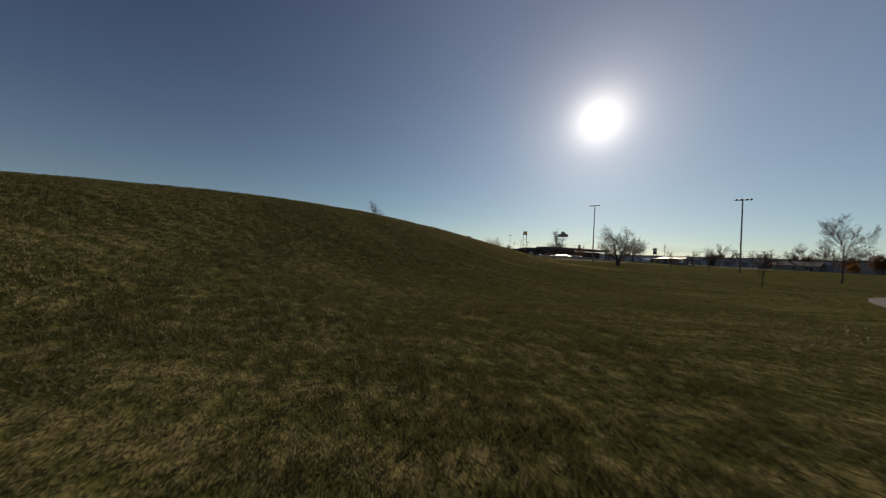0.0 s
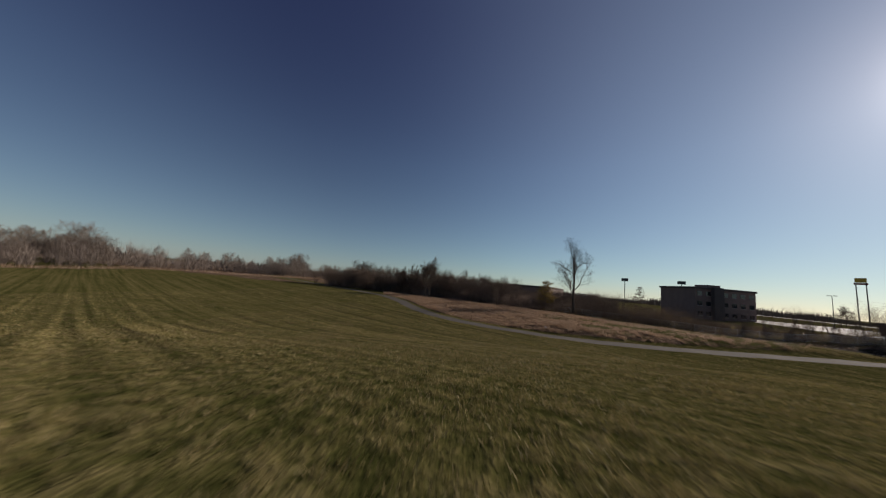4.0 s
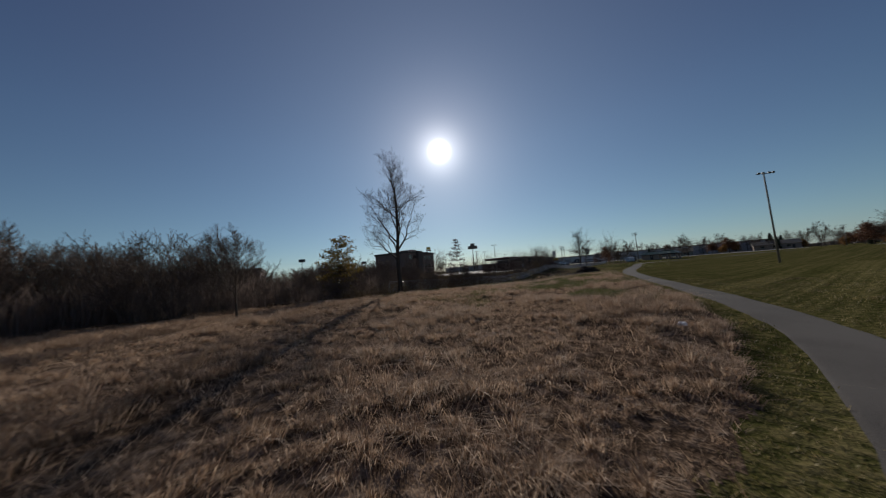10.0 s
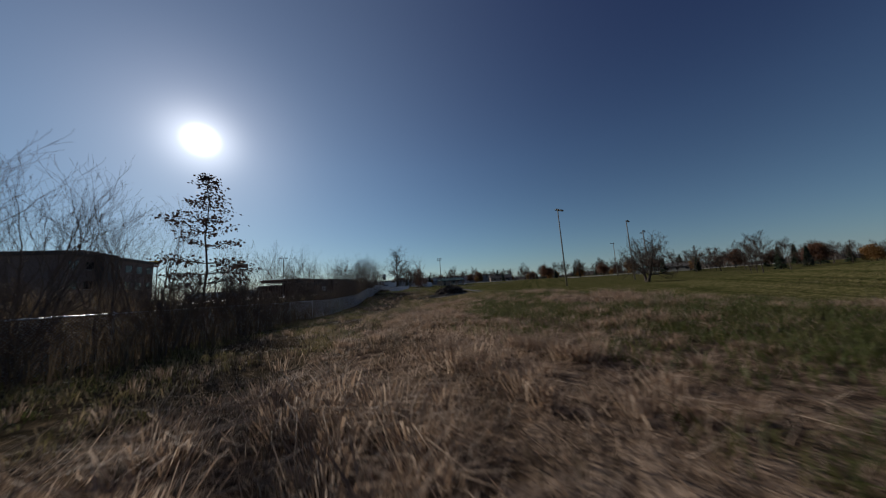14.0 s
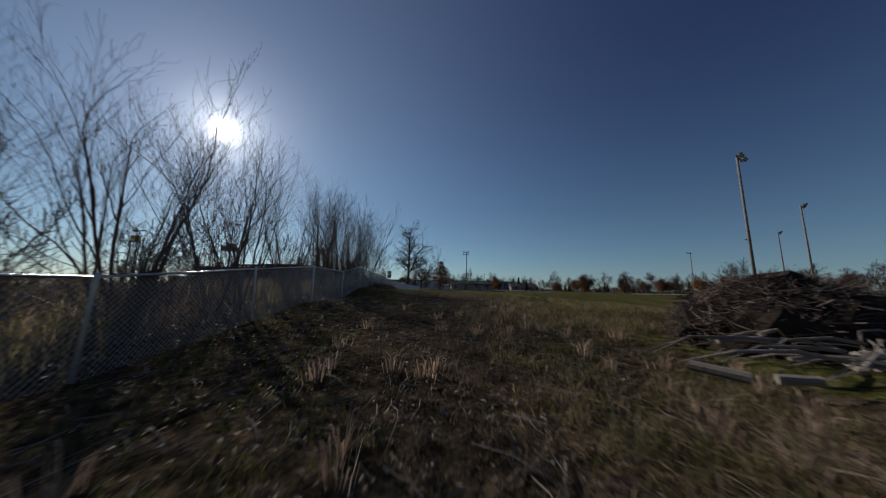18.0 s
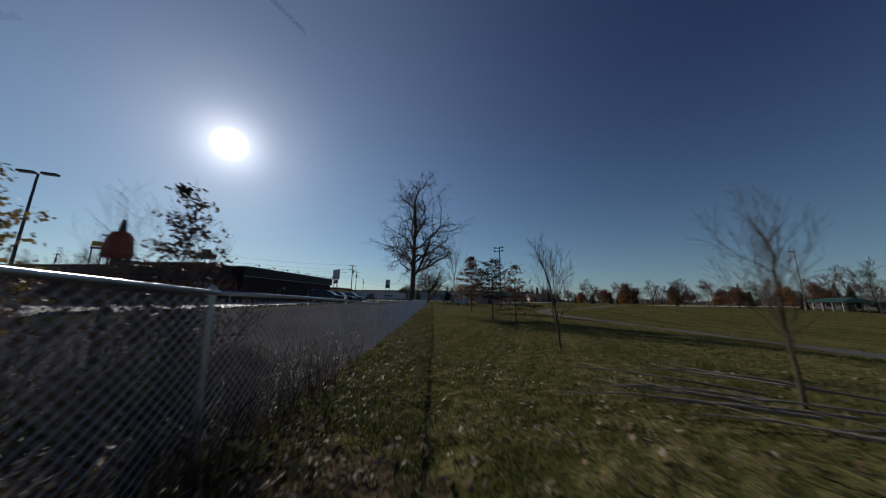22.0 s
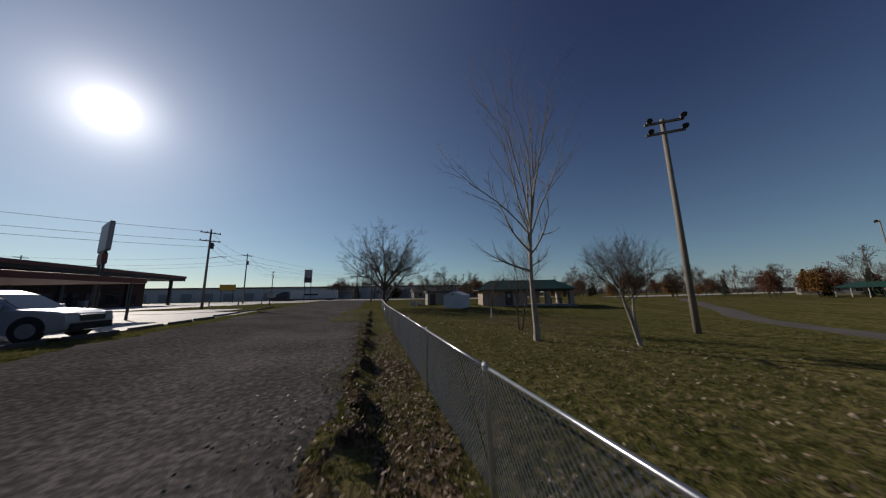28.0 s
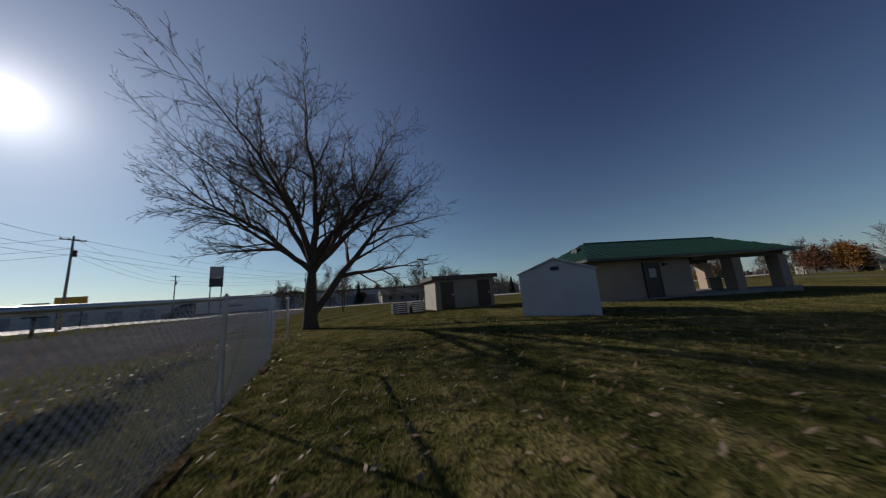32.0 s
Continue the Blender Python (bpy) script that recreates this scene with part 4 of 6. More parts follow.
# ---- trees ----
big = tree_meshes("big_tree", 9, 15.0, 0.27, spread=0.8, levels=5, forks=(0, 7, 5, 4, 3), up=0.05, wander=0.26, bark=M_BARK, thin=0.0042, limbs=True, reach=0.62, stout=(0.46, 0.72), lean=0, girth=0.6, shrink=(0.34, 0.56), taper=0.2,
                  extra=((0.36, 12, 5.8, 70), (0.42, 180, 2.4, 30), (0.38, -6, 3.7, 30), (0.5, 190, 2.9, 40), (0.6, 176, 3.4, 48), (0.62, 10, 3, 44), (0.72, 165, 3.5, 56), (0.78, 20, 3.3, 52),
                         (0.85, 190, 3.1, 60), (0.41, 72, 3.6, 8), (0.46, 104, 2.7, 22), (0.5, 60, 3.3, 28), (0.56, 268, 3, 40), (0.47, 235, 2.7, 34), (0.5, 312, 2.7, 36), (0.66, 100, 2.7, 45),
                         (0.7, 280, 2.5, 48), (0.8, 80, 2, 52), (0.92, 10, 2.7, 60)),
                  hang=(([(0.05, 0.1, 4.4), (0.55, 1.2, 5.3), (1.2, 2.3, 5.3), (1.4, 3.4, 5.7), (1.75, 4.3, 5.2), (1.45, 4.9, 4.9), (1.4, 5.5, 4.5), (0.85, 6.2, 4.45), (0.8, 6.9, 4.0), (0.55, 7.5, 3.6)], 0.1),
                        ([(0, 0.1, 4.8), (-0.3, 1.5, 5.2), (-0.75, 2.4, 5.8), (-0.7, 3.4, 5.5), (-1.3, 4.3, 5.7), (-1.6, 5.3, 5.3), (-2.3, 6.0, 5.3), (-2.7, 6.8, 4.9)], 0.085),
                        ([(0, 0.1, 5.2), (0.2, 1.7, 6.0), (0.5, 3.3, 6.0), (0.2, 4.6, 6.2), (0.3, 5.8, 5.8)], 0.065)))
plant(big, "tall bare grey-barked tree with a wide branching crown beside the fence", "tree", -0.4, 17.5, 0)
tall = tree_meshes("meadow_tree", 23, 17.0, 0.25, spread=0.55, levels=5, forks=(13, 7, 5, 3, 2), first=0.32, up=0.2, reach=0.62, taper=0.42, lean=0, stout=(0.36, 0.6), thin=0.005, limbs=True, wander=0.2)
plant(tall, "tall slender bare tree at the edge of the meadow", "tree", 0.1, -59.7, 0)
spread_t = tree_meshes("spreading_tree", 7, 4.2, 0.25, spread=0.6, levels=5, forks=(0, 8, 6, 5, 3), up=0.08, reach=2.9, thin=0.005, wander=0.14, limbs=True, stout=(0.42, 0.66), lean=0, girth=0.9, shrink=(0.34, 0.56), taper=0.15,
                       extra=((0.2, 6, 5.2, 46), (0.8, 180, 3.6, 36), (0.86, 168, 4.8, 54), (0.9, 24, 5.0, 56), (0.9, 96, 3.6, 52), (0.9, 262, 3.6, 50), (0.95, 150, 4.8, 66),
                              (0.72, -36, 3.0, 44), (0.76, 216, 2.8, 44), (0.84, 60, 3.6, 48), (0.8, -8, 4.6, 38), (0.96, 350, 5.0, 62)))
plant(spread_t, "low bare tree with short dark trunk and wide umbrella crown", "tree", 0.35, 67.6, 0, 1.14)
birch = tree_meshes("birch", 17, 8.0, 0.13, spread=0.46, levels=4, forks=(0, 7, 5, 3), bark=M_PALE, up=0.16, thin=0.003, limbs=True, stout=(0.36, 0.6), twig=M_PALETWIG, reach=2.1, wander=0.1, lean=0, girth=0.66, shrink=(0.28, 0.46),
                    extra=((0.9, 165, 4.0, 62), (0.95, 150, 5.2, 76), (0.97, 20, 5.4, 83), (0.96, -22, 5.2, 79), (0.9, -10, 4.4, 68), (0.95, 84, 4.6, 73), (0.95, -100, 4.6, 72),
                           (0.76, 172, 2.4, 46), (0.74, -12, 2.0, 44), (0.6, 168, 1.7, 12), (0.64, -30, 0.7, 20), (0.7, 60, 1.6, 36), (0.8, 240, 2.0, 48)))
plant(birch, "tall bare pale-barked tree on the lawn near the fence", "tree", 5.4, 42.6, lean=-2)


def oak_meshes(name, seed, h, r, leaf, wide=0.4, low=0.28, layers=9, tufts=5, size=0.12, bark=None, ball=False):
    """A young oak: a slim leader with level tiers of branches, each carrying flat sprays of withered leaves with gaps between the tiers."""
    q = random.Random(seed)
    fine, leaves, out = Geo(), Geo(), []
    line = [Vector((0.05 * h * 0.1 * math.sin(i * 1.7 + seed) * i * 0.4, 0.04 * h * 0.1 * math.cos(i * 1.3) * i * 0.4, -0.15 + (h + 0.15) * i / 10)) for i in range(11)]
    out.append(("trunk", mesh_of(name + "_trunk", Geo().tube(line, [r * (1 - 0.88 * i / 10) for i in range(11)], 8, cap=False), bark or M_BARK, smooth=True)))

    def spray(p, d, n, s):
        for _ in range(n):
            c = p + Vector((q.gauss(0, 1), q.gauss(0, 1), q.gauss(0, 0.5))) * s * 1.15
            a = Vector((q.gauss(0, 1), q.gauss(0, 1), q.gauss(-0.5, 0.7))).normalized()
            b = a.cross(Vector((q.gauss(0, 1), q.gauss(0, 1), q.gauss(0, 1)))).normalized()
            k = s * q.uniform(0.6, 1.3)
            leaves.face(c, c + a * k * 0.5 + b * k * 0.34, c + a * k, c + a * k * 0.5 - b * k * 0.34)

    az = q.uniform(0, 6.28)
    for t in range(layers):
        f = t / (layers - 1)
        z = h * (low + (0.97 - low) * f) + q.uniform(-0.12, 0.12)
        i = min(9, int((z + 0.15) / (h + 0.15) * 10))
        root = line[i].lerp(line[i + 1], 0.5)
        for b in range(5 if f < 0.75 else 3):
            az += 1.26 + q.gauss(0, 0.25)
            length = h * wide * (math.sqrt(max(0.05, 1 - (1.75 * f - 0.8) ** 2)) if ball else (1 - f) ** 0.85) * q.uniform(0.6, 1.08) + 0.16
            d = Vector((math.cos(az), math.sin(az), 0.12 + 0.5 * f + q.gauss(0, 0.08))).normalized()
            p, pts = Vector((root.x, root.y, z)), []
            pts.append(p.copy())
            for k in range(6):
                d = (d + Vector((q.gauss(0, 0.1), q.gauss(0, 0.1), q.gauss(-0.02, 0.06)))).normalized()
                p = p + d * (length / 6)
                pts.append(p.copy())
            g = max(0.006, r * 0.36 * (1 - 0.7 * f))
            out.append(("branch", mesh_of(name + "_branch", Geo().tube(pts, [g * (1 - 0.8 * k / 6) for k in range(7)], 5, cap=False), bark or M_BARK, smooth=True)))
            for k in range(1, 7):
                for side in (-1, 1):
                    if q.random() < 0.22:
                        continue
                    tw = (d + Vector((-d.y, d.x, 0)) * side * q.uniform(0.6, 1.4) + Vector((0, 0, q.gauss(0.05, 0.15)))).normalized()
                    tl = length * q.uniform(0.12, 0.26) * (1.2 - k / 9) + 0.05
                    e1, e2 = pts[k] + tw * tl * 0.5, pts[k] + tw * tl
                    fine.tube([pts[k], e1, e2], [0.006, 0.004, 0.002], 3, cap=False)
                    if k > 1 or q.random() < 0.5:
                        spray(e2, tw, tufts, size)
                        spray(e1, tw, max(1, tufts // 2), size)
    out.append(("crown", mesh_of(name + "_twigs", fine, M_TWIG)))
    out.append(("foliage", mesh_of(name + "_leaves", leaves, leaf)))
    return out


young = tree_meshes("young_tree", 31, 5.2, 0.05, spread=0.4, levels=3, forks=(13, 6, 5), first=0.28, up=0.35, reach=0.75)
oak = oak_meshes("young_oak", 41, 6.1, 0.085, M_OAKLEAF, 0.39, 0.3, 13, 9, 0.125)
oak_slim = oak_meshes("slim_oak", 46, 4.9, 0.07, M_DARKLEAF, 0.27, 0.4, 10, 7, 0.12, ball=True)
oak_small = oak_meshes("small_oak", 44, 3.0, 0.045, M_OAKLEAF, 0.42, 0.3, 7, 3, 0.1)
sapl = [tree_meshes("sapling", 47 + i, 6.2, 0.04, spread=0.32, levels=3, forks=(6, 4, 3), stems=4, first=0.2, up=0.35, bark=M_BRUSH, twig=M_BRUSH) for i in range(3)]
field = tree_meshes("field_tree", 52, 8.0, 0.26, spread=0.85, levels=4, forks=(8, 6, 6, 5), stems=2, first=0.2, up=0.08, thin=0.01, reach=1.15)
brush = [tree_meshes("brush", 60 + i, 3.8, 0.03, spread=0.5, levels=3, forks=(4, 4, 3), stems=6, first=0.1, up=0.2, bark=M_BRUSH, twig=M_BRUSH, thin=0.008) for i in range(3)]
wood_t = [tree_meshes("wood_tree", 70 + i, 10 + i, 0.13, spread=0.5, levels=4, forks=(8, 6, 5, 4), first=0.2, up=0.25, thin=0.012) for i in range(3)]
leafy = oak_meshes("leafy_bush_tree", 81, 5.6, 0.11, M_YELLOWLEAF, 0.36, 0.2, 10, 8, 0.17, ball=True)
dark_sap = oak_meshes("dark_leaved_sapling", 83, 6.9, 0.06, M_DARKLEAF, 0.25, 0.3, 10, 3, 0.13)

plant(oak, "young oak with rusty brown leaves still on its level branches", "tree", 5.95, 25.0, 40, 1.0, "young oaks on the lawn")
plant(oak_slim, "slim young oak with dark brown withered leaves", "tree", 5.75, 13.2, 160, 0.8, "young oaks on the lawn")
plant(oak_small, "small young oak with a low drooping crown of brown leaves", "tree", 5.8, 8.1, 20, 1.0, "young oaks on the lawn")
for x, y, s in ((5.15, 1.9, 0.7), (5.95, -2.5, 0.56), (7.6, 51.7, 0.7), (6.2, 30.5, 0.6)):
    ob = plant(young, "slim bare young tree on the lawn" if y < 50 else "slim bare young tree with a white trunk wrap", "tree", x, y, x * 77, s, "bare young trees on the lawn")
    if y > 50:
        part("trunk_wrap", Geo().tube([(0.0, 0, 0.12), (0.01, 0, 0.7), (0.015, 0, 1.35)], [0.085, 0.075, 0.066], 9, cap=False), M_TRIM, ob, "white plastic trunk wrap", smooth=True)
plant(tree_meshes("pale_shrub_tree", 33, 3.7, 0.062, spread=0.66, levels=3, forks=(8, 8, 6), stems=3, splay=0.13, first=0.74, bark=M_PALE, up=0.24, thin=0.0026, reach=1.05, shrink=(0.5, 0.72), taper=0.1, wander=0.14), "small bare tree with twisted pale stems and dense round crown", "tree", 8.2, 40.5, 165, 1.0, lean=9)
plant(tree_meshes("twin_stem_tree", 36, 5.4, 0.05, spread=0.42, levels=3, forks=(9, 7, 6), stems=2, splay=0.5, up=0.3, thin=0.002, first=0.3), "small bare tree with twin grey stems on the lawn", "tree", 6.3, 45.4, 70, 0.85)
for x, y, s in ((66, -14.5, 0.9), (62.5, -18, 0.75), (78, -33, 0.7)):
    plant(young, "slim bare young tree on the lawn", "tree", x, y, x * 77, s, "bare young trees on the lawn")
plant(wood_t[1], "bare tree with a spreading top by the footpath", "tree", 77, -8, 30, 0.75)
plant(field, "bare broad-crowned tree in the middle of the park", "tree", 48.7, -11.6)
plant(leafy, "rounded small tree with yellow-green autumn leaves", "tree", -3.2, -64.6)
plant(dark_sap, "thin sapling with dark withered leaves in the brush", "tree", -0.9, -48)
plant(dark_sap, "small sapling with a few dark withered leaves behind the fence", "tree", -0.9, -3.0, 70, 0.34)
plant(sapl[0], "leafless sapling with many thin upright stems behind the fence", "sapling", -1.0, -3.0, 20, 0.34, name="sapling")
rng = random.Random(4)
for i in range(36):
    y = -57 + i * 1.33 + rng.uniform(-0.5, 0.5)
    plant(rng.choice(sapl), "leafless multi-stemmed sapling growing along the fence", "sapling", -1.3 + rng.uniform(-1.2, 0.7), y, rng.uniform(0, 360),
          rng.uniform(0.5, 0.85) if y < -26 else rng.uniform(0.65, 1.0), "saplings along the fence", "sapling")
for i in range(300):
    y = rng.uniform(-128, -50)
    x = rng.uniform(-22, -3) if y > -66 else rng.uniform(-26, -4 if y > -80 else -7)
    plant(rng.choice(brush), "tangled leafless brown brush shrub", "shrub", x, y, rng.uniform(0, 360), rng.uniform(0.9, 1.7) if y < -72 else rng.uniform(0.75, 1.2) if x < -7 else rng.uniform(0.55, 0.9), "brush thicket", "shrub")
for i in range(30):
    y = -44 + i * 1.25 + rng.uniform(-0.4, 0.4)
    plant(rng.choice(brush), "tangled brush crowding the back of the fence", "shrub", rng.uniform(-3.4, -0.7), y, rng.uniform(0, 360), rng.uniform(0.32, 0.7), "brush behind the fence", "shrub")
for y, s in ((-7.8, 0.62), (-9.2, 0.6), (-12.2, 0.85), (-10.4, 0.8)):
    plant(rng.choice(sapl), "leafless multi-stemmed sapling growing along the fence", "sapling", rng.uniform(-1.9, -0.8), y, rng.uniform(0, 360), s, "saplings along the fence", "sapling")
plant(leafy, "small bush with sparse yellow-green leaves behind the fence", "tree", -4.6, -2.4, 50, 0.46)
plant(sapl[1], "leafless sapling leaning over the fence", "sapling", -1.2, -6.9, 70, 0.72, "saplings along the fence", "sapling", lean=22)
for i in range(22):
    y = rng.uniform(-10, -1.4)
    plant(rng.choice(brush), "tangled brush crowding the back of the fence", "shrub", rng.uniform(-4.6, -0.6) - 0.1 * max(0, y + 4), y, rng.uniform(0, 360), rng.uniform(0.26, 0.46), "brush behind the fence", "shrub")
plant(leafy, "small bush with sparse yellow-green leaves behind the fence", "tree", -2.6, -14.5, 120, 0.4)
for i in range(46):
    y = -78 + i * 0.75
    plant(rng.choice(brush), "low tangled brush in front of the fence", "shrub", 0.2 + rng.uniform(-0.6, 1.2) - 0.14 * max(0, -60 - y), y, rng.uniform(0, 360), rng.uniform(0.3, 0.62), "low brush at the fence", "shrub")
for i in range(26):
    y = rng.uniform(-122, -66)
    plant(rng.choice(wood_t), "slim bare tree in the brush thicket", "tree", rng.uniform(-26, -8), y, rng.uniform(0, 360), rng.uniform(0.45, 0.75), "trees in the thicket")
for x, y, s in ((2.4, -74.4, 0.5), (-0.8, -90, 0.85), (-2.2, -91.5, 0.75), (-14, -100, 0.75)):
    plant(wood_t[0], "slim bare tree in the brush thicket", "tree", x, y, x * 31, s, "trees in the thicket")


# ---- grasses and leaves ----
def blade_mesh(name, px, py, height, width, lean, material, bend=0.0, rng=None, lift=0.0, la=None):
    """Blades of grass: two-segment slivers where bend is given, else single ones."""
    n = len(px)
    pz = land(px, py) + lift
    az = rng.uniform(0, 2 * np.pi, n)
    la = rng.uniform(0, 2 * np.pi, n) if la is None else la
    base = np.stack([px, py, pz], 1)
    side = np.stack([np.cos(az), np.sin(az), np.zeros(n)], 1) * width[:, None] / 2
    out = np.stack([np.cos(la), np.sin(la), np.zeros(n)], 1) * (lean * height)[:, None]
    tip = base + out + np.array([0, 0, 1.0]) * height[:, None]
    if not bend:
        v = np.stack([base - side, base + side, tip], 1).reshape(-1, 3)
        loops = np.arange(3 * n)
        return fast_mesh(name, v, loops, np.full(n, 3), material)
    mid = base + out * 0.3 + np.array([0, 0, 0.62]) * height[:, None]
    tip = base + out * (1 + bend) + np.array([0, 0, 1.0 - 0.25 * bend]) * height[:, None]
    v = np.stack([base - side, base + side, mid + side * 0.8, mid - side * 0.8, tip], 1).reshape(-1, 3)
    o = 5 * np.arange(n)[:, None]
    loops = np.concatenate([o, o + 1, o + 2, o + 3, o + 3, o + 2, o + 4], 1).ravel()
    return fast_mesh(name, v, loops, np.tile([4, 3], n), material)


def scatter(rng, x0, x1, y0, y1, per_m2, keep=None, clump=0, radius=0.1):
    n = int((x1 - x0) * (y1 - y0) * per_m2 / max(1, clump))
    x, y = rng.uniform(x0, x1, n), rng.uniform(y0, y1, n)
    if keep is not None:
        k = keep(x, y)
        x, y = x[k], y[k]
    if clump:
        x, y = np.repeat(x, clump), np.repeat(y, clump)
        x, y = x + rng.normal(0, radius, len(x)), y + rng.normal(0, radius, len(y))
    return x, y


def off_path(x, y, gap=1.42):
    d = np.full(x.shape, 1e9)
    for i in range(0, len(LINE), 2):
        d = np.minimum(d, (x - LINE[i, 0]) ** 2 + (y - LINE[i, 1]) ** 2)
    return d > gap ** 2


nr = np.random.default_rng(11)


def near_line(pts, lo, hi):
    """A test for lying between two distances from a polyline of the plan."""
    line = smooth_line(pts, 1.5)

    def test(x, y):
        d = np.full(x.shape, 1e9)
        for q in line:
            d = np.minimum(d, (x - q[0]) ** 2 + (y - q[1]) ** 2)
        return (d >= lo * lo) & (d < hi * hi)
    return test


def lawn_patch(x0, x1, y0, y1, per_m2, h, w, keep=None, clump=14, radius=0.11, material=None):
    x, y = scatter(nr, x0, x1, y0, y1, per_m2, lambda a, b: off_path(a, b, 1.12) & ~in_polygon(a, b, MEADOW) & (keep(a, b) if keep else True), clump, radius)
    k = off_path(x, y, 1.02)
    x, y = x[k], y[k]
    n = len(x)
    patch = 0.75 + 0.5 * np.clip(np.sin(x * 0.8 + np.sin(y * 0.5) * 2) * np.sin(y * 0.6 + x * 0.2) + 0.3, -0.4, 1)
    me = blade_mesh("grass", x, y, nr.uniform(0.55, 1.2, n) * h * patch, nr.uniform(0.6, 1.3, n) * w, nr.uniform(0.2, 1.1, n), material or M_GRASS, rng=nr)
    return tagged(new("grass", me), "short green and straw-coloured lawn grass in tufts", "grass", kind="stuff")


MOUND = [(96, -71.5), (84, -69.5), (74, -68.3), (64, -70), (54, -71.8), (45, -73.8), (38, -77.5), (32, -80.5), (25, -80)]
lawn_patch(62, 97, -78, -60, 800, 0.1, 0.012, near_line(MOUND, 0, 6.5), 30, 0.1, M_SHADEDGRASS)
lawn_patch(20, 62, -90, -62, 380, 0.07, 0.013, near_line(MOUND, 0, 8.0), 12, 0.09, M_DRYGRASS)
lawn_patch(20, 62, -105, -48, 130, 0.085, 0.024, near_line(MOUND, 6.5, 17), 14, 0.16, M_DRYGRASS)
lawn_patch(8, 70, -125, -40, 42, 0.09, 0.036, near_line(MOUND, 12, 40), 14, 0.24, M_DRYGRASS)
lawn_patch(62, 100, -100, -48, 230, 0.085, 0.022, near_line(MOUND, 6.5, 20), 14, 0.16, M_SHADEDGRASS)
lawn_patch(-0.1, 8, -9, 66, 420, 0.07, 0.008, None, 11, 0.07)
lawn_patch(8, 22, -6, 66, 90, 0.08, 0.015, None, 14, 0.12)
lawn_patch(5, 18, -46, -6, 100, 0.09, 0.012, lambda a, b: ~in_polygon(a, b, LITTER) & ~((a > 7.6) & (a < 14.8) & (b > -30) & (b < -24.8)), 14, 0.11, M_DRYGRASS)
lawn_patch(-3.6, 0.2, 4, 62, 170, 0.11, 0.008, lambda a, b: (np.sin(b * 1.3) + np.sin(b * 0.47 + a * 2) > -0.2) & (a > -2.0 - 1.4 * ease(b, 11, 17) * (1 - ease(b, 19, 25)) - 1.6 * ease(b, 52, 60)))
lawn_patch(-15.5, -9.6, 0, 66, 260, 0.10, 0.010, lambda a, b: np.abs(a - lane_edge(b) - 0.3 + 0.15 * np.sin(b * 0.9)) < 0.62 + 0.2 * np.sin(b * 2.3))
lawn_patch(-30, -11, 73, 103, 30, 0.12, 0.02)

lawn_patch(-1.1, -0.05, 9, 65, 900, 0.13, 0.011, None, 12, 0.08)

lawn_patch(6, 15, 43, 55, 330, 0.06, 0.013, lambda a, b: ((a - 9.6) / 4.2) ** 2 + ((b - 48.8) / 4.6) ** 2 + 0.35 * np.sin(a * 1.3) * np.sin(b * 1.1) < 1, 12, 0.12, M_DRYWEED)
lawn_patch(-3.6, -0.1, 51, 64, 520, 0.13, 0.011, None, 12, 0.1)

# the dry meadow: fountain-shaped tussocks of bent straw with dark hollows between, and green weeds
cx, cy = scatter(nr, -8, 26, -106, -18, 3.6, lambda a, b: in_polygon(a, b, MEADOW) & off_path(a, b, 1.9) & ((a < 10.5) | (b < -62) | (nr.random(len(a)) < 0.4)) & (np.sin(a * 0.7 + 1.3 * np.sin(b * 0.4)) * np.sin(b * 0.55 + 0.8 * np.sin(a * 0.5)) + 0.4 * np.sin(a * 2.1 + b) > -0.5))
edge = np.interp(cy, (-72, -64, -57, -49, -40, -30, -20), (25.1, 25.75, 24.7, 22.7, 20.2, 17.8, 16.5)) - cx
size = nr.uniform(0.6, 1.45, len(cx)) * (1 + 0.45 * (1 - ease(edge, 4, 9)) * ease(cy, -72, -62)) * (0.75 + 0.35 * np.sin(cx * 0.6 + 0.7 * np.sin(cy * 0.5)) * np.sin(cy * 0.7))
per = 92
x, y, s = np.repeat(cx, per), np.repeat(cy, per), np.repeat(size, per)
la = nr.uniform(0, 2 * np.pi, len(x))
off = np.abs(nr.normal(0, 0.13, len(x))) * s
x, y = x + off * np.cos(la), y + off * np.sin(la)
ex, ey = scatter(nr, 1.5, 9.5, -60, -20, 1.5, lambda a, b: in_polygon(a, b, LITTER) & (nr.random(len(a)) < np.clip((a - 1.5) / 6.0, 0.06, 0.9)))
ex, ey = np.repeat(ex, 30), np.repeat(ey, 30)
ea, eo = nr.uniform(0, 2 * np.pi, len(ex)), np.abs(nr.normal(0, 0.08, len(ex)))
me = blade_mesh("dry_grass", ex + eo * np.cos(ea), ey + eo * np.sin(ea), nr.uniform(0.5, 1.1, len(ex)) * 0.34, nr.uniform(0.6, 1.3, len(ex)) * 0.011, nr.uniform(0.2, 0.8, len(ex)), M_STRAW, 0.7, nr, la=ea)
tagged(new("dry_grass", me), "scattered straw-coloured tussocks on the dark soil", "grass", kind="stuff")
ex, ey = scatter(nr, -2.8, 0.8, -14, 2.0, 260, lambda a, b: (np.sin(a * 2.3) + np.sin(b * 1.7 + a) > -0.9) & (a < 0.8 - 0.7 * ease(b, -7, -2)) & (nr.random(len(a)) < 1 - ease(b, -2, 2)), 10, 0.14)
me = blade_mesh("weeds", ex, ey, nr.uniform(0.3, 1.1, len(ex)) * 0.58, nr.uniform(0.6, 1.3, len(ex)) * 0.016, nr.uniform(0.1, 0.8, len(ex)), M_SHADEWEED, 0.5, nr)
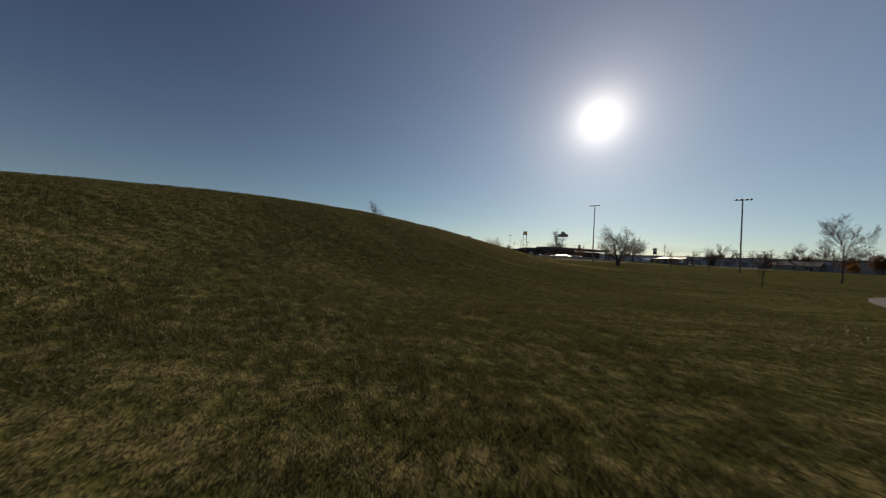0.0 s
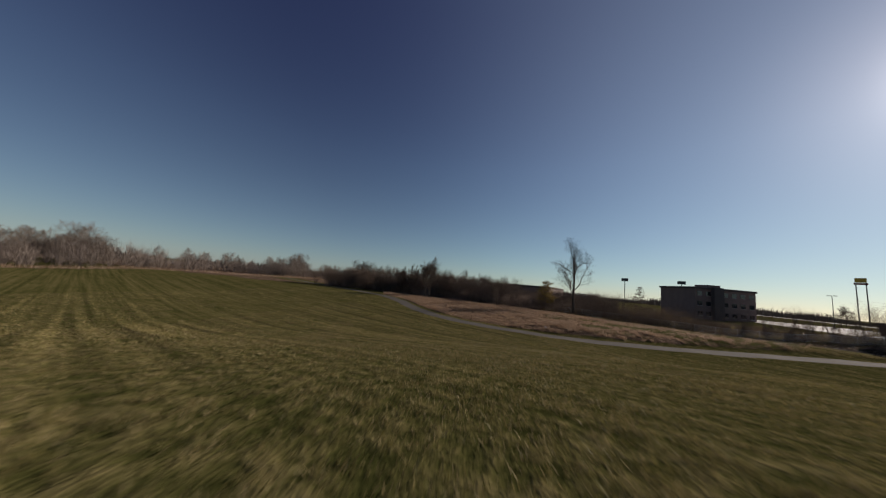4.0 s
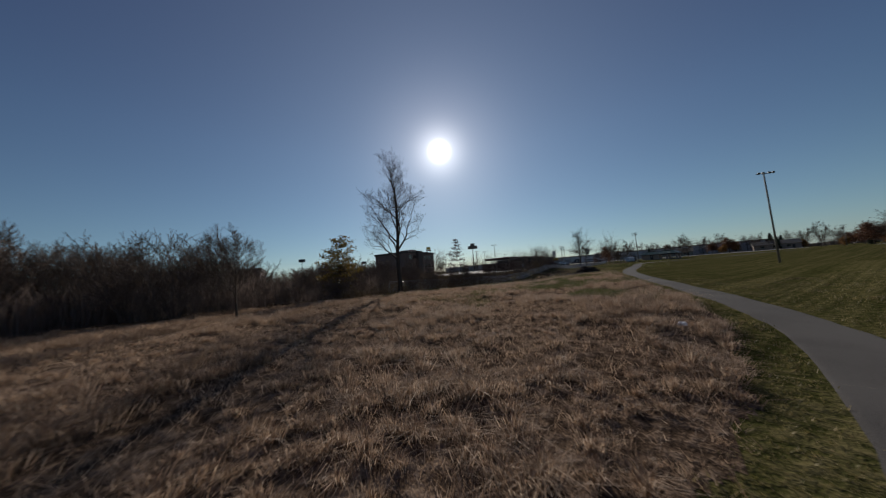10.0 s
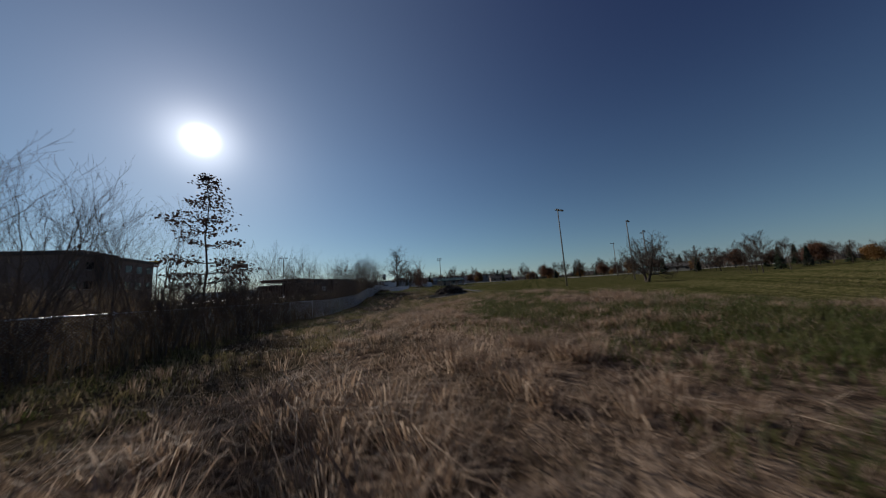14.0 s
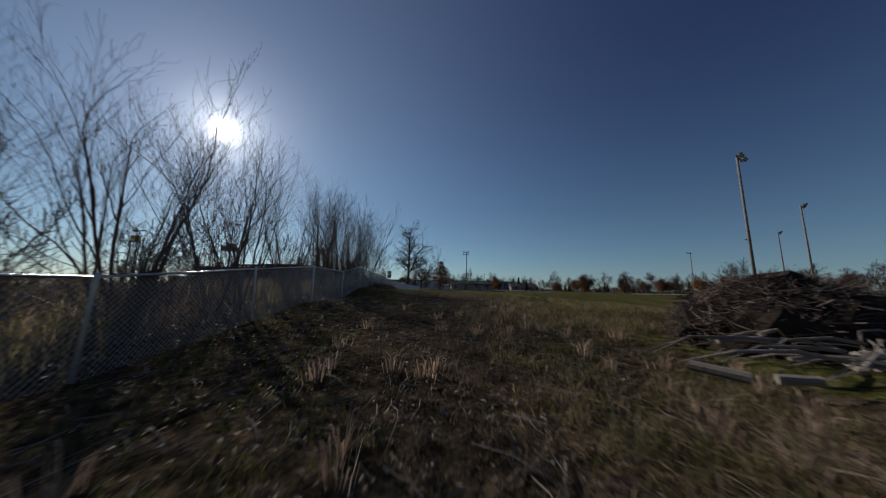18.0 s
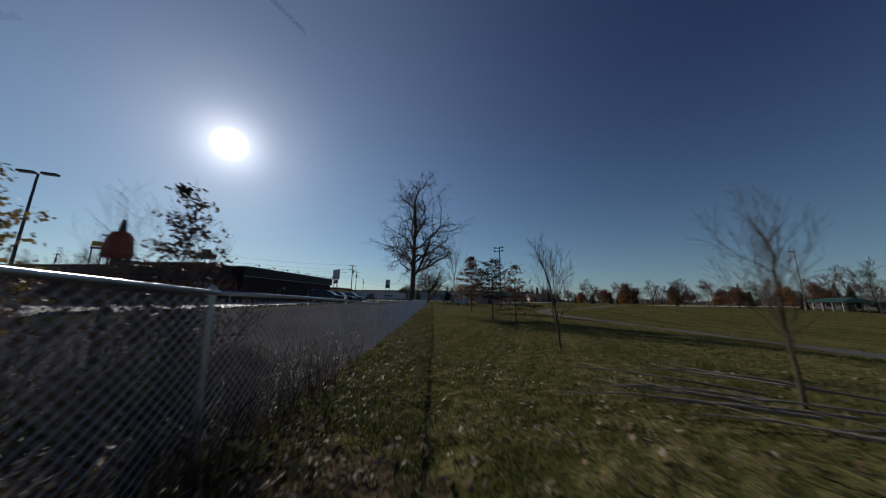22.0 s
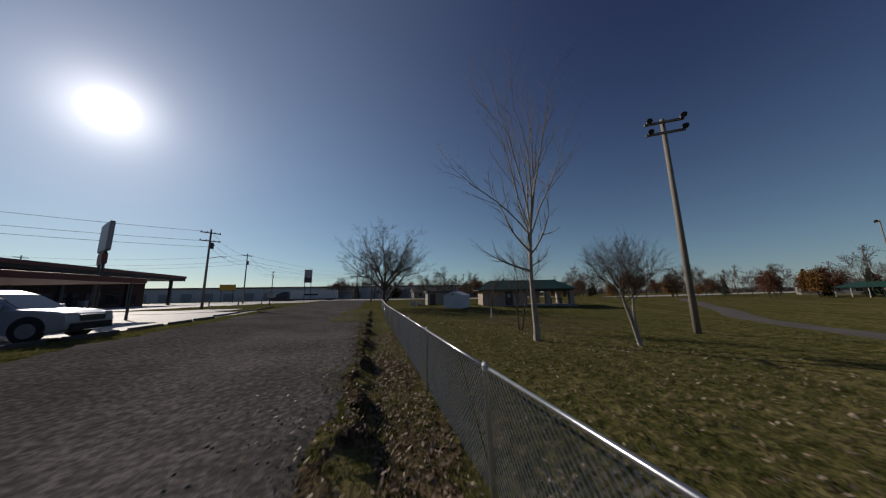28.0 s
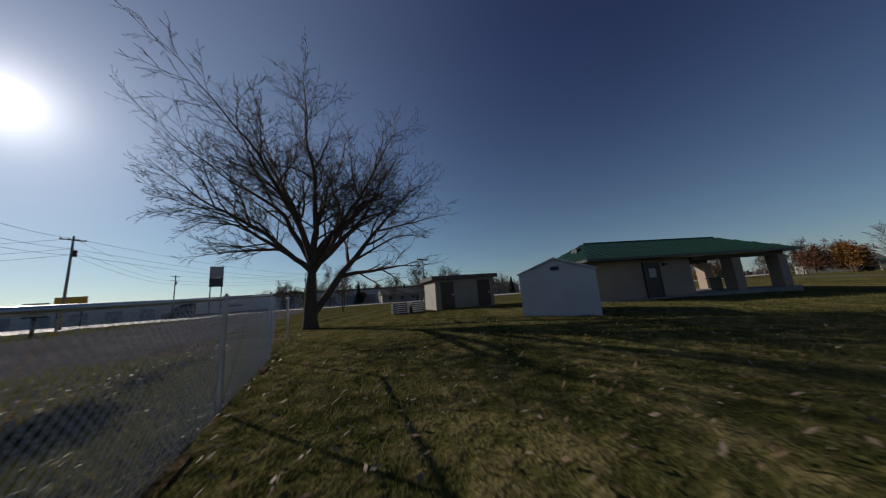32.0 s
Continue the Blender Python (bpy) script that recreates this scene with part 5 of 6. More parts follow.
tagged(new("weeds", me), "dead weeds crowding the foot of the fence, darkened for shade", "weeds", kind="stuff")
bx, by = scatter(nr, -8, 26, -106, -18, 110, lambda a, b: in_polygon(a, b, MEADOW) & off_path(a, b, 1.75) & ((a < 10.5) | (b < -62) | (nr.random(len(a)) < 0.5)), 9, 0.12)
me = blade_mesh("meadow_grass", bx, by, nr.uniform(0.4, 1.1, len(bx)) * 0.24, nr.uniform(0.6, 1.3, len(bx)) * 0.012, nr.uniform(0.3, 1.3, len(bx)), M_STRAW, rng=nr)
tagged(new("meadow_grass", me), "short matted dry grass between the tussocks", "meadow grass", kind="stuff")
me = blade_mesh("meadow_grass", x, y, nr.uniform(0.5, 1.1, len(x)) * 0.36 * s, nr.uniform(0.6, 1.4, len(x)) * 0.013,
                nr.uniform(0.2, 0.9, len(x)) + off * 2.2, M_STRAW, 0.85, nr, la=la + nr.normal(0, 0.5, len(x)))
tagged(new("meadow_grass", me), "tall dry pinkish-tan meadow grass in tussocks", "meadow grass", kind="stuff")
x, y = scatter(nr, -3, 10, -62, -4, 110, lambda a, b: in_polygon(a, b, LITTER) & (a > -2.5) & (np.sin(a * 1.1) + np.sin(b * 0.7 + a) > 0.0), 12, 0.11)
me = blade_mesh("weeds", x, y, nr.uniform(0.4, 1.1, len(x)) * 0.17, nr.uniform(0.6, 1.3, len(x)) * 0.011, nr.uniform(0.2, 1.2, len(x)), M_GREENWEED, 0.5, nr)
tagged(new("weeds", me), "straggling green and yellow weeds in the leaf litter", "weeds", kind="stuff")
x, y = scatter(nr, 0.1, 8.5, -14, 3, 620, lambda a, b: (a < 7.5 - 0.55 * (b + 14)) & (np.sin(a * 2.1 + b) + np.sin(b * 1.6 - a * 1.2) > -0.7) | (nr.random(len(a)) < 0.12), 16, 0.1)
me = blade_mesh("weeds", x, y, nr.uniform(0.4, 1.1, len(x)) * 0.15, nr.uniform(0.6, 1.3, len(x)) * 0.011, nr.uniform(0.2, 1.2, len(x)), M_GREENWEED, 0.5, nr)
tagged(new("weeds", me), "clumpy green weeds where the leaf litter meets the lawn", "weeds", kind="stuff")
x, y = scatter(nr, 0.1, 6.5, -62, -40, 150, lambda a, b: in_polygon(a, b, LITTER) & (np.sin(a * 1.7 + b) + np.sin(b * 1.2 - a * 0.8) > -0.2), 16, 0.12)
me = blade_mesh("weeds", x, y, nr.uniform(0.4, 1.1, len(x)) * 0.24, nr.uniform(0.6, 1.3, len(x)) * 0.012, nr.uniform(0.2, 1.1, len(x)), M_YELLOWWEED, 0.6, nr)
tagged(new("weeds", me), "yellow-green and brown weeds on the dark soil", "weeds", kind="stuff")
x, y = scatter(nr, 2, 12, -58, -14, 130, lambda a, b: ~((a > 7.8) & (b > -29.4) & (b < -25)) & (np.sin(a * 0.9 + 2) + np.sin(b * 0.5 + a * 0.7) > -0.5 + 0.25 * np.maximum(0, 5 - a)), 14, 0.1)
me = blade_mesh("dry_grass", x, y, nr.uniform(0.4, 1.1, len(x)) * 0.24, nr.uniform(0.6, 1.3, len(x)) * 0.010, nr.uniform(0.2, 1.2, len(x)), M_DRYWEED, 0.7, nr)
tagged(new("dry_grass", me), "rough dry grass tufts on the dark soil", "grass", kind="stuff")
x, y = scatter(nr, 3, 22, -66, -20, 70, lambda a, b: in_polygon(a, b, MEADOW) & (np.sin(a * 0.55 + 1) + np.sin(b * 0.4 + a * 0.3) > 0.35), 12, 0.2)
me = blade_mesh("weeds", x, y, nr.uniform(0.4, 1.1, len(x)) * 0.25, nr.uniform(0.6, 1.3, len(x)) * 0.016, nr.uniform(0.2, 1.0, len(x)), M_GREENWEED, 0.5, nr)
tagged(new("weeds", me), "patches of low green weeds among the dry grass", "weeds", kind="stuff")
x, y = scatter(nr, 10, 22, -62, -37, 230, lambda a, b: in_polygon(a, b, MEADOW) & off_path(a, b, 1.9) & (np.sin(a * 0.7 + 0.4 * b) + np.sin(b * 0.5 - a * 0.6) > -0.45 + 0.9 * (1 - ease(b, -59, -52))), 12, 0.15)
me = blade_mesh("weeds", x, y, nr.uniform(0.4, 1.1, len(x)) * 0.3, nr.uniform(0.6, 1.3, len(x)) * 0.013, nr.uniform(0.2, 1.0, len(x)), M_GREENWEED, 0.5, nr)
tagged(new("weeds", me), "broad patches of green weeds in the meadow near the footpath", "weeds", kind="stuff")
x, y = scatter(nr, 5.5, 15, -46, -21, 60, lambda a, b: (np.sin(a * 0.8 + b * 0.3) + np.sin(b * 0.6) > -0.3) & ~((a > 7.6) & (a < 14.5) & (b > -29.6) & (b < -25)), 12, 0.14)
me = blade_mesh("weeds", x, y, nr.uniform(0.4, 1.1, len(x)) * 0.26, nr.uniform(0.6, 1.3, len(x)) * 0.013, nr.uniform(0.2, 1.1, len(x)), M_GREENWEED, 0.6, nr)
tagged(new("weeds", me), "rank green and yellow grass round the brush pile", "weeds", kind="stuff")
x, y = scatter(nr, 5.0, 18, -41, -16, 260, lambda a, b: (np.sin(a * 1.3 + b * 0.4) + np.sin(b * 0.9 - a * 0.5) > -0.9) & off_path(a, b, 2.2) & ~((a > 7.6) & (a < 14.8) & (b > -30) & (b < -24.8)) & (nr.random(len(a)) < 1 - ease(b, -24, -16)), 14, 0.13)
me = blade_mesh("rough_grass", x, y, nr.uniform(0.4, 1.1, len(x)) * 0.24, nr.uniform(0.6, 1.3, len(x)) * 0.011, nr.uniform(0.3, 1.2, len(x)), M_YELLOWWEED, 0.6, nr)
tagged(new("rough_grass", me), "rough yellow-green unmown grass round the brush pile", "grass", kind="stuff")
x, y = scatter(nr, 6.5, 18, -41, -24, 3.4, lambda a, b: off_path(a, b, 2.2) & ~((a > 7.6) & (a < 14.8) & (b > -30) & (b < -24.8)) & (nr.random(len(a)) < 1 - 0.7 * ease(b, -40, -26)), 34, 0.1)
me = blade_mesh("dry_grass", x, y, nr.uniform(0.5, 1.1, len(x)) * 0.36, nr.uniform(0.6, 1.3, len(x)) * 0.011, nr.uniform(0.2, 0.9, len(x)), M_STRAW, 0.7, nr)
tagged(new("dry_grass", me), "straw-coloured tussocks among rough green grass", "grass", kind="stuff")
x, y = scatter(nr, -22, -1.0, -66, -6, 48, lambda a, b: nr.random(len(a)) < np.where(a > -9, 1, 0.5), 12, 0.3)
me = blade_mesh("weeds", x, y, nr.uniform(0.4, 1.2, len(x)) * ((0.55 + 0.3 * ease(-x, 2, 5)) + 0.3 * np.sin(x * 0.9 + y * 0.4) * np.sin(y * 0.6)), nr.uniform(0.6, 1.3, len(x)) * 0.02, nr.uniform(0.2, 0.8, len(x)), M_DRYWEED, 0.4, nr)
tagged(new("weeds", me), "rank dry weeds behind the fence", "weeds", kind="stuff")
x, y = scatter(nr, -13, -0.8, -60, -5, 60, lambda a, b: np.sin(a * 0.8 + 1.1 * np.sin(b * 0.5)) * np.sin(b * 0.45 + 0.5 * a) > 0.15, 16, 0.25)
me = blade_mesh("weeds", x, y, nr.uniform(0.4, 1.2, len(x)) * (0.85 + 0.6 * (1 - ease(y, -44, -36))), nr.uniform(0.6, 1.3, len(x)) * 0.024, nr.uniform(0.2, 0.9, len(x)), M_YELLOWWEED, 0.5, nr)
tagged(new("weeds", me), "yellow-green weeds in patches behind the fence", "weeds", kind="stuff")
# the dense mass of canes and twigs in the thicket
x, y = scatter(nr, -30, -3, -130, -52, 32, lambda a, b: a < np.where(b < -63, -1.6 - 0.21 * (-63 - b), -1.6 - 3.5 * ease(b, -63, -54)) + 0.7 * np.sin(b * 0.5), 10, 0.35)
n = len(x)
tall_at = -0.4 * ease(y, -72, -62) + 2.4 + 1.2 * np.sin(x * 0.5 + y * 0.23) * np.sin(y * 0.31) + 0.7 * ease(-y, 62, 80)
me = blade_mesh("thicket_canes", x, y, nr.uniform(0.45, 1.15, n) * tall_at, nr.uniform(0.012, 0.045, n), nr.uniform(0.0, 0.4, n), M_THICKET, 0.3, nr)
tagged(new("thicket_canes", me), "dense tangle of brown leafless canes and twigs", "brush", kind="stuff")
for x0, x1, y0, y1, tall, thick in ((-26, -9, -60, -34, 3.1, 20), (-15, -2.2, -56, -38, 1.95, 40), (-9, -2.2, -38, -26, 1.3, 14), (0.2, 1.9, -66, -47, 1.05, 40), (-2.2, -0.15, -60, -39, 1.7, 55), (0.1, 1.0, -48, -38, 0.95, 40)):
    x, y = scatter(nr, x0, x1, y0, y1, thick, lambda a, b: np.sin(a * 0.9 + b * 0.6) + np.sin(b * 0.8 - a * 0.3) > -0.9, 12, 0.3)
    me = blade_mesh("thicket_canes", x, y, nr.uniform(0.4, 1.2, len(x)) * tall, nr.uniform(0.008, 0.026, len(x)), nr.uniform(0.0, 0.45, len(x)), M_DRYWEED, 0.3, nr)
    tagged(new("thicket_canes", me), "dry brown canes and weed stalks along the fence", "brush", kind="stuff")
# loose stones on the lane's edge
x, y = scatter(nr, -5.5, -1.15, 8, 62, 26, lambda a, b: nr.random(len(a)) < np.exp(-np.maximum(0, -1.5 - a) / 1.1))
n = len(x)
c = np.stack([x, y, land(x, y) + 0.03], 1)
r = nr.uniform(0.01, 0.03, n)
oct_v = np.array([(1, 0, 0), (0, 1, 0), (-1, 0, 0), (0, -1, 0), (0, 0, 0.7), (0, 0, -0.7)], float)
v = c[:, None, :] + oct_v[None] * r[:, None, None] * nr.uniform(0.6, 1.3, (n, 6, 1))
f = np.array([(0, 1, 4), (1, 2, 4), (2, 3, 4), (3, 0, 4), (1, 0, 5), (2, 1, 5), (3, 2, 5), (0, 3, 5)])
me = fast_mesh("loose_stones", v.reshape(-1, 3), (6 * np.arange(n)[:, None, None] + f[None]).ravel(), np.full(8 * n, 3), blades("lane_stones", (0.05, 0.046, 0.042), (0.08, 0.073, 0.066), (0.15, 0.138, 0.125), 0.0, 0.9))
tagged(new("loose_stones", me), "loose grey stones and clods along the lane edge", "gravel", kind="stuff")


def leaf_scatter(x, y, size, label):
    n = len(x)
    c = np.stack([x, y, land(x, y) + nr.uniform(0.03, 0.07, n)], 1)
    az, tilt = nr.uniform(0, 6.28, n), nr.normal(0, 0.45, n)
    a = np.stack([np.cos(az), np.sin(az), np.sin(tilt)], 1) * (size * nr.uniform(0.6, 1.3, n))[:, None]
    b = np.stack([-np.sin(az), np.cos(az), nr.normal(0, 0.35, n)], 1) * (size * nr.uniform(0.3, 0.55, n))[:, None]
    v = np.stack([c - a * 0.5, c + b * 0.5, c + a * 0.5, c - b * 0.5], 1).reshape(-1, 3)
    me = fast_mesh("fallen_leaves", v, np.arange(4 * n), np.full(n, 4), M_DEADLEAF)
    return tagged(new("fallen_leaves", me), label, "fallen leaves", kind="stuff")


x, y = scatter(nr, -4.2, 0.9, 4, 66, 110, lambda a, b: nr.random(len(a)) < np.exp(-((a + 0.9) / (1.0 + 0.7 * (1 - ease(b, 19, 25)))) ** 2))
leaf_scatter(x, y, 0.068, "dry curled brown leaves drifted along the fence")
x, y = scatter(nr, -1.15, -0.08, 16, 58, 165)
leaf_scatter(x, y, 0.09, "pale curled leaves on the grass strip along the fence")
x, y = scatter(nr, -2.2, 1.6, -9, 5, 60, lambda a, b: nr.random(len(a)) < 1 - 0.7 * ease(np.abs(a), 0.6, 2.2))
leaf_scatter(x, y, 0.075, "pale curled leaves caught at the foot of the fence")
x, y = scatter(nr, 0.2, 9, -12, 4, 34, lambda a, b: (nr.random(len(a)) < 1 - ease(a + 0.4 * b, 2, 7)) & (np.sin(a * 2.1 + b) + np.sin(b * 1.6 - a * 1.2) < 0.7))
leaf_scatter(x, y, 0.08, "pale and brown leaves scattered over the rough grass")
x, y = scatter(nr, 0.5, 10, -4, 66, 8)
leaf_scatter(x, y, 0.08, "scattered pale fallen leaves on the lawn")
x, y = scatter(nr, 0.3, 9, 34, 62, 30, lambda a, b: nr.random(len(a)) < 1 - 0.75 * ease(b, 46, 56))
leaf_scatter(x, y, 0.085, "dense pale fallen leaves under the birch")
x, y = scatter(nr, -2.5, 7.0, -52, 4, 80, lambda a, b: in_polygon(a, b, LITTER))
leaf_scatter(x, y, 0.055, "matted brown fallen leaves on dark soil")

g = Geo()
tr = random.Random(9)
for i in range(3600):
    x, y = tr.uniform(0.3, 7.0), tr.uniform(-48, -5)
    if not bool(in_polygon(np.array([x]), np.array([y]), LITTER)[0]):
        continue
    a, l = tr.uniform(0, 6.28), tr.uniform(0.1, 0.6)
    z = land_at(x, y) + 0.04
    g.tube([(x, y, z), (x + l * 0.5 * math.cos(a) + 0.03, y + l * 0.5 * math.sin(a), z + 0.02), (x + l * math.cos(a), y + l * math.sin(a), z)], [0.006, 0.005, 0.0025], 3, cap=False)
tagged(part("fallen_twigs", g, M_DEADWOOD), "broken dry twigs and cane on the ground", "twigs", kind="stuff")
for i in range(14):
    x, y, a, l = tr.uniform(4.4, 6.6), tr.uniform(-24, -8), tr.uniform(0, 360), tr.uniform(0.8, 1.7)
    ob = thing("fallen_branch", "bleached dead branch lying on the leaf litter", "branch", x, y, land_at(x, y) + 0.05, a, "fallen branches")
    part("limb", Geo().tube([(0, 0, 0), (l * 0.4, 0.06, 0.03), (l, 0.0, 0.01)], [0.016, 0.012, 0.006], 6), M_DEADWOOD, ob)
    part("side_twig", Geo().tube([(l * 0.4, 0.06, 0.03), (l * 0.7, 0.3, 0.06)], [0.007, 0.003], 4), M_DEADWOOD, ob)
for i in range(22):
    a, l = (tr.gauss(150, 16), tr.uniform(1.2, 2.6)) if i < 14 else (tr.gauss(118, 14), tr.uniform(1.0, 1.9))
    x, y = (tr.uniform(5.2, 7.4), tr.uniform(-4.4, -2.2)) if i < 14 else (tr.uniform(3.2, 4.0), tr.uniform(-11.6, -9.6))
    ob = thing("fallen_branch", "long pale dead branch lying on the grass", "branch", x, y, land_at(x, y) + 0.06 + 0.012 * (i % 9), a, "fallen branches")
    part("limb", Geo().tube([(0, 0, 0), (l * 0.35, 0.05, 0.05), (l * 0.7, -0.04, 0.04), (l, 0.03, 0.0)], [0.018, 0.014, 0.01, 0.005], 6), M_DEADWOOD, ob)
    part("side_twig", Geo().tube([(l * 0.35, 0.05, 0.05), (l * 0.62, 0.3, 0.09)], [0.008, 0.003], 4), M_DEADWOOD, ob)
    part("side_twig", Geo().tube([(l * 0.7, -0.04, 0.04), (l * 0.92, -0.22, 0.06)], [0.006, 0.003], 4), M_DEADWOOD, ob)
for x, y, s, l in ((22.4, -66.95, 0.2, "crumpled white plastic litter in the dry grass"), (6.36, -21.05, 0.11, "crumpled white plastic litter on the soil"),
                   (-0.9, -20.3, 0.13, "crumpled white plastic litter on the soil"), (3.4, -9.2, 0.07, "crumpled white plastic litter on the soil"), (7.04, -22.8, 0.07, "crumpled white plastic litter on the soil"), (4.35, -21.1, 0.06, "crumpled white plastic litter on the soil")):
    ob = thing("plastic_litter", l, "litter", x, y, land_at(x, y) + 0.05, x * 40, "plastic litter")
    bm = bmesh.new()
    bmesh.ops.create_icosphere(bm, subdivisions=2, radius=s)
    for v in bm.verts:
        v.co *= 0.7 + 0.5 * noise.noise(v.co * 9 + Vector((x, y, 0)))
        v.co.z = max(v.co.z * 0.6, -0.03) + s * 0.2
    me = bpy.data.meshes.new("bag"); bm.to_mesh(me); bm.free(); me.materials.append(M_CLOUD)
    part("bag", me, None, ob)


# ---- brush pile ----
def brush_pile():
    ob = thing("brush_pile", "heap of dark brush and mulch with bleached branches at its foot", "brush pile", 10.9, -26.0, land_at(10.9, -26.0), 0)
    bm = bmesh.new()
    bmesh.ops.create_icosphere(bm, subdivisions=4, radius=1.0)
    for v in bm.verts:
        d = 1 + 0.2 * noise.noise(v.co * 2.2) + 0.16 * noise.noise(v.co * 6)
        v.co = Vector((v.co.x * 1.9 * d, v.co.y * 1.5 * d, max(v.co.z, -0.1) * 1.2 * d))
    me = bpy.data.meshes.new("mound"); bm.to_mesh(me); bm.free(); me.materials.append(M_SOIL)
    part("mound", me, None, ob)
    r, tw = random.Random(2), Geo()
    for i in range(2600):
        a, e = r.uniform(0, 6.28), r.uniform(0.0, 1.5)
        p = Vector((1.95 * math.cos(a) * math.cos(e), 1.5 * math.sin(a) * math.cos(e), 1.2 * math.sin(e))) * r.uniform(0.9, 1.08)
        d = Vector((r.gauss(0, 1), r.gauss(0, 1), r.gauss(0.2, 0.5))).normalized() * r.uniform(0.2, 0.6)
        t = r.choice((0.004, 0.006, 0.006, 0.012))
        tw.tube([p - d * 0.4, p + d * 0.2, p + d * 0.6 + Vector((0, 0, r.uniform(-0.1, 0.1)))], [t, t * 0.8, t * 0.4], 3, cap=False)
    tagged(part("twig_tangle", tw, M_BRUSH, ob), "", "", kind="stuff")
    for i in range(120):
        x, y, a = r.uniform(-2.8, 4.0), r.uniform(-3.2, -1.2), r.gauss(0, 0.55) + (3.14 if i % 2 else 0)
        l, z, t = r.uniform(0.6, 2.1), 0.08 + r.uniform(0.03, 0.34) * (0.4 + 0.6 * (y + 2.9) / 1.7), r.uniform(0.012, 0.032)
        part("dead_branch", Geo().tube([(x, y, z), (x + l * 0.3 * math.cos(a), y + l * 0.3 * math.sin(a), z + r.uniform(0.0, 0.1)), (x + l * 0.7 * math.cos(a), y + l * 0.7 * math.sin(a) + r.uniform(-0.1, 0.1), z + 0.04), (x + l * math.cos(a), y + l * math.sin(a), z * 0.4)], [t, t * 0.85, t * 0.6, t * 0.3], 6), M_DEADWOOD, ob)
    for i in range(11):
        x, y, a, l, t = r.uniform(-3.8, 0.4), r.uniform(-3.2, -1.7), r.uniform(0, 6.28), r.uniform(0.25, 0.5), r.uniform(0.035, 0.07)
        part("sawn_log", Geo().tube([(x, y, t + 0.05), (x + l * math.cos(a), y + l * math.sin(a), t + 0.08)], [t, t * 0.92], 9), M_DEADWOOD, ob)
    return ob


brush_pile()


# ---- vehicles ----
def suv(label, x, y, turn, paint, length=4.85, group="cars parked by the restaurant"):
    ob = thing("car", label, "car", x, y, land_at(x, y) + 0.05, turn, group)
    L, W = length, 0.93
    lower = [(0.05, 0.32), (0.02, 0.75), (0.12, 1.02), (L * 0.7, 1.06), (L * 0.9, 0.98), (L - 0.06, 0.86), (L, 0.62), (L - 0.03, 0.34), (L - 0.35, 0.24), (0.4, 0.24)]
    part("body", Geo().prism(lower, "y", -W, W), paint, ob, bevel=0.07, smooth=False)
    g = Geo()
    prof = [(0.1, 1.0), (0.32, 1.62), (0.75, 1.7), (L * 0.47, 1.69), (L * 0.56, 1.55), (L * 0.73, 1.03)]
    n = len(prof)
    for s in (-1, 1):
        for u, z in prof:
            g.v.append((u, s * (W - 0.06 - 0.24 * max(0, z - 1.0)), z))
    g.f = [tuple(range(n)), tuple(range(2 * n - 1, n - 1, -1))] + [(i, (i + 1) % n, n + (i + 1) % n, n + i) for i in range(n)]
    part("cabin", g, paint, ob, bevel=0.04)
    for s in (-1, 1):
        for a, b, n2 in ((0.42, L * 0.25, "rear_quarter_window"), (L * 0.26, L * 0.42, "rear_door_window"), (L * 0.44, L * 0.645, "front_door_window")):
            t = 0.0 if n2 != "front_door_window" else 0.42
            z0, z1 = 1.08, 1.56
            w0, w1 = W - 0.06 - 0.24 * 0.08 + 0.012, W - 0.06 - 0.24 * 0.56 + 0.012
            part(n2, Geo().face((a, s * w0, z0), (b, s * w0, z0), (b - t, s * w1, z1), (a + (0.12 if n2[0:6] == "rear_q" else 0), s * w1, z1)), M_GLASS, ob)
        part("side_mirror", Geo().box(L * 0.62, s * W - 0.02 if s > 0 else -W - 0.2, 1.04, L * 0.66, s * W + 0.2 if s > 0 else -W + 0.02, 1.2), paint, ob, bevel=0.03)
        part("door_handle", Geo().box(L * 0.36, s * (W + 0.005) - 0.015, 0.92, L * 0.4, s * (W + 0.005) + 0.015, 0.95), M_RIM, ob)
        part("headlight", Geo().box(L - 0.32, s * 0.72 - 0.16, 0.74, L - 0.03, s * 0.72 + 0.16, 0.9), M_LAMP, ob, bevel=0.03)
        part("tail_light", Geo().box(0.0, s * 0.76 - 0.1, 0.8, 0.18, s * 0.76 + 0.1, 1.05), M_TAIL, ob, bevel=0.02)
        part("roof_rail", Geo().tube([(0.6, s * 0.62, 1.73), (L * 0.45, s * 0.62, 1.73)], 0.02, 6), M_RIM, ob)
        for u in (0.92, L - 0.95):
            wz = 0.36
            t = part("tyre", Geo().tube([(u, s * (W - 0.2), wz), (u, s * (W + 0.015), wz)], 0.36, 20), M_TYRE, ob)
            part("rim", Geo().tube([(u, s * (W + 0.0), wz), (u, s * (W + 0.03), wz)], 0.235, 16), M_RIM, t)
            part("wheel_arch", Geo().tube([(u, s * (W - 0.04), wz + 0.03), (u, s * (W + 0.006), wz + 0.03)], 0.43, 20), M_TYRE, ob)
    part("windscreen", Geo().face((L * 0.715, -0.78, 1.09), (L * 0.715, 0.78, 1.09), (L * 0.573, 0.66, 1.54), (L * 0.573, -0.66, 1.54)), M_GLASS, ob)
    part("front_bumper", Geo().box(L - 0.12, -0.85, 0.3, L + 0.04, 0.85, 0.55), M_TYRE, ob, bevel=0.05)
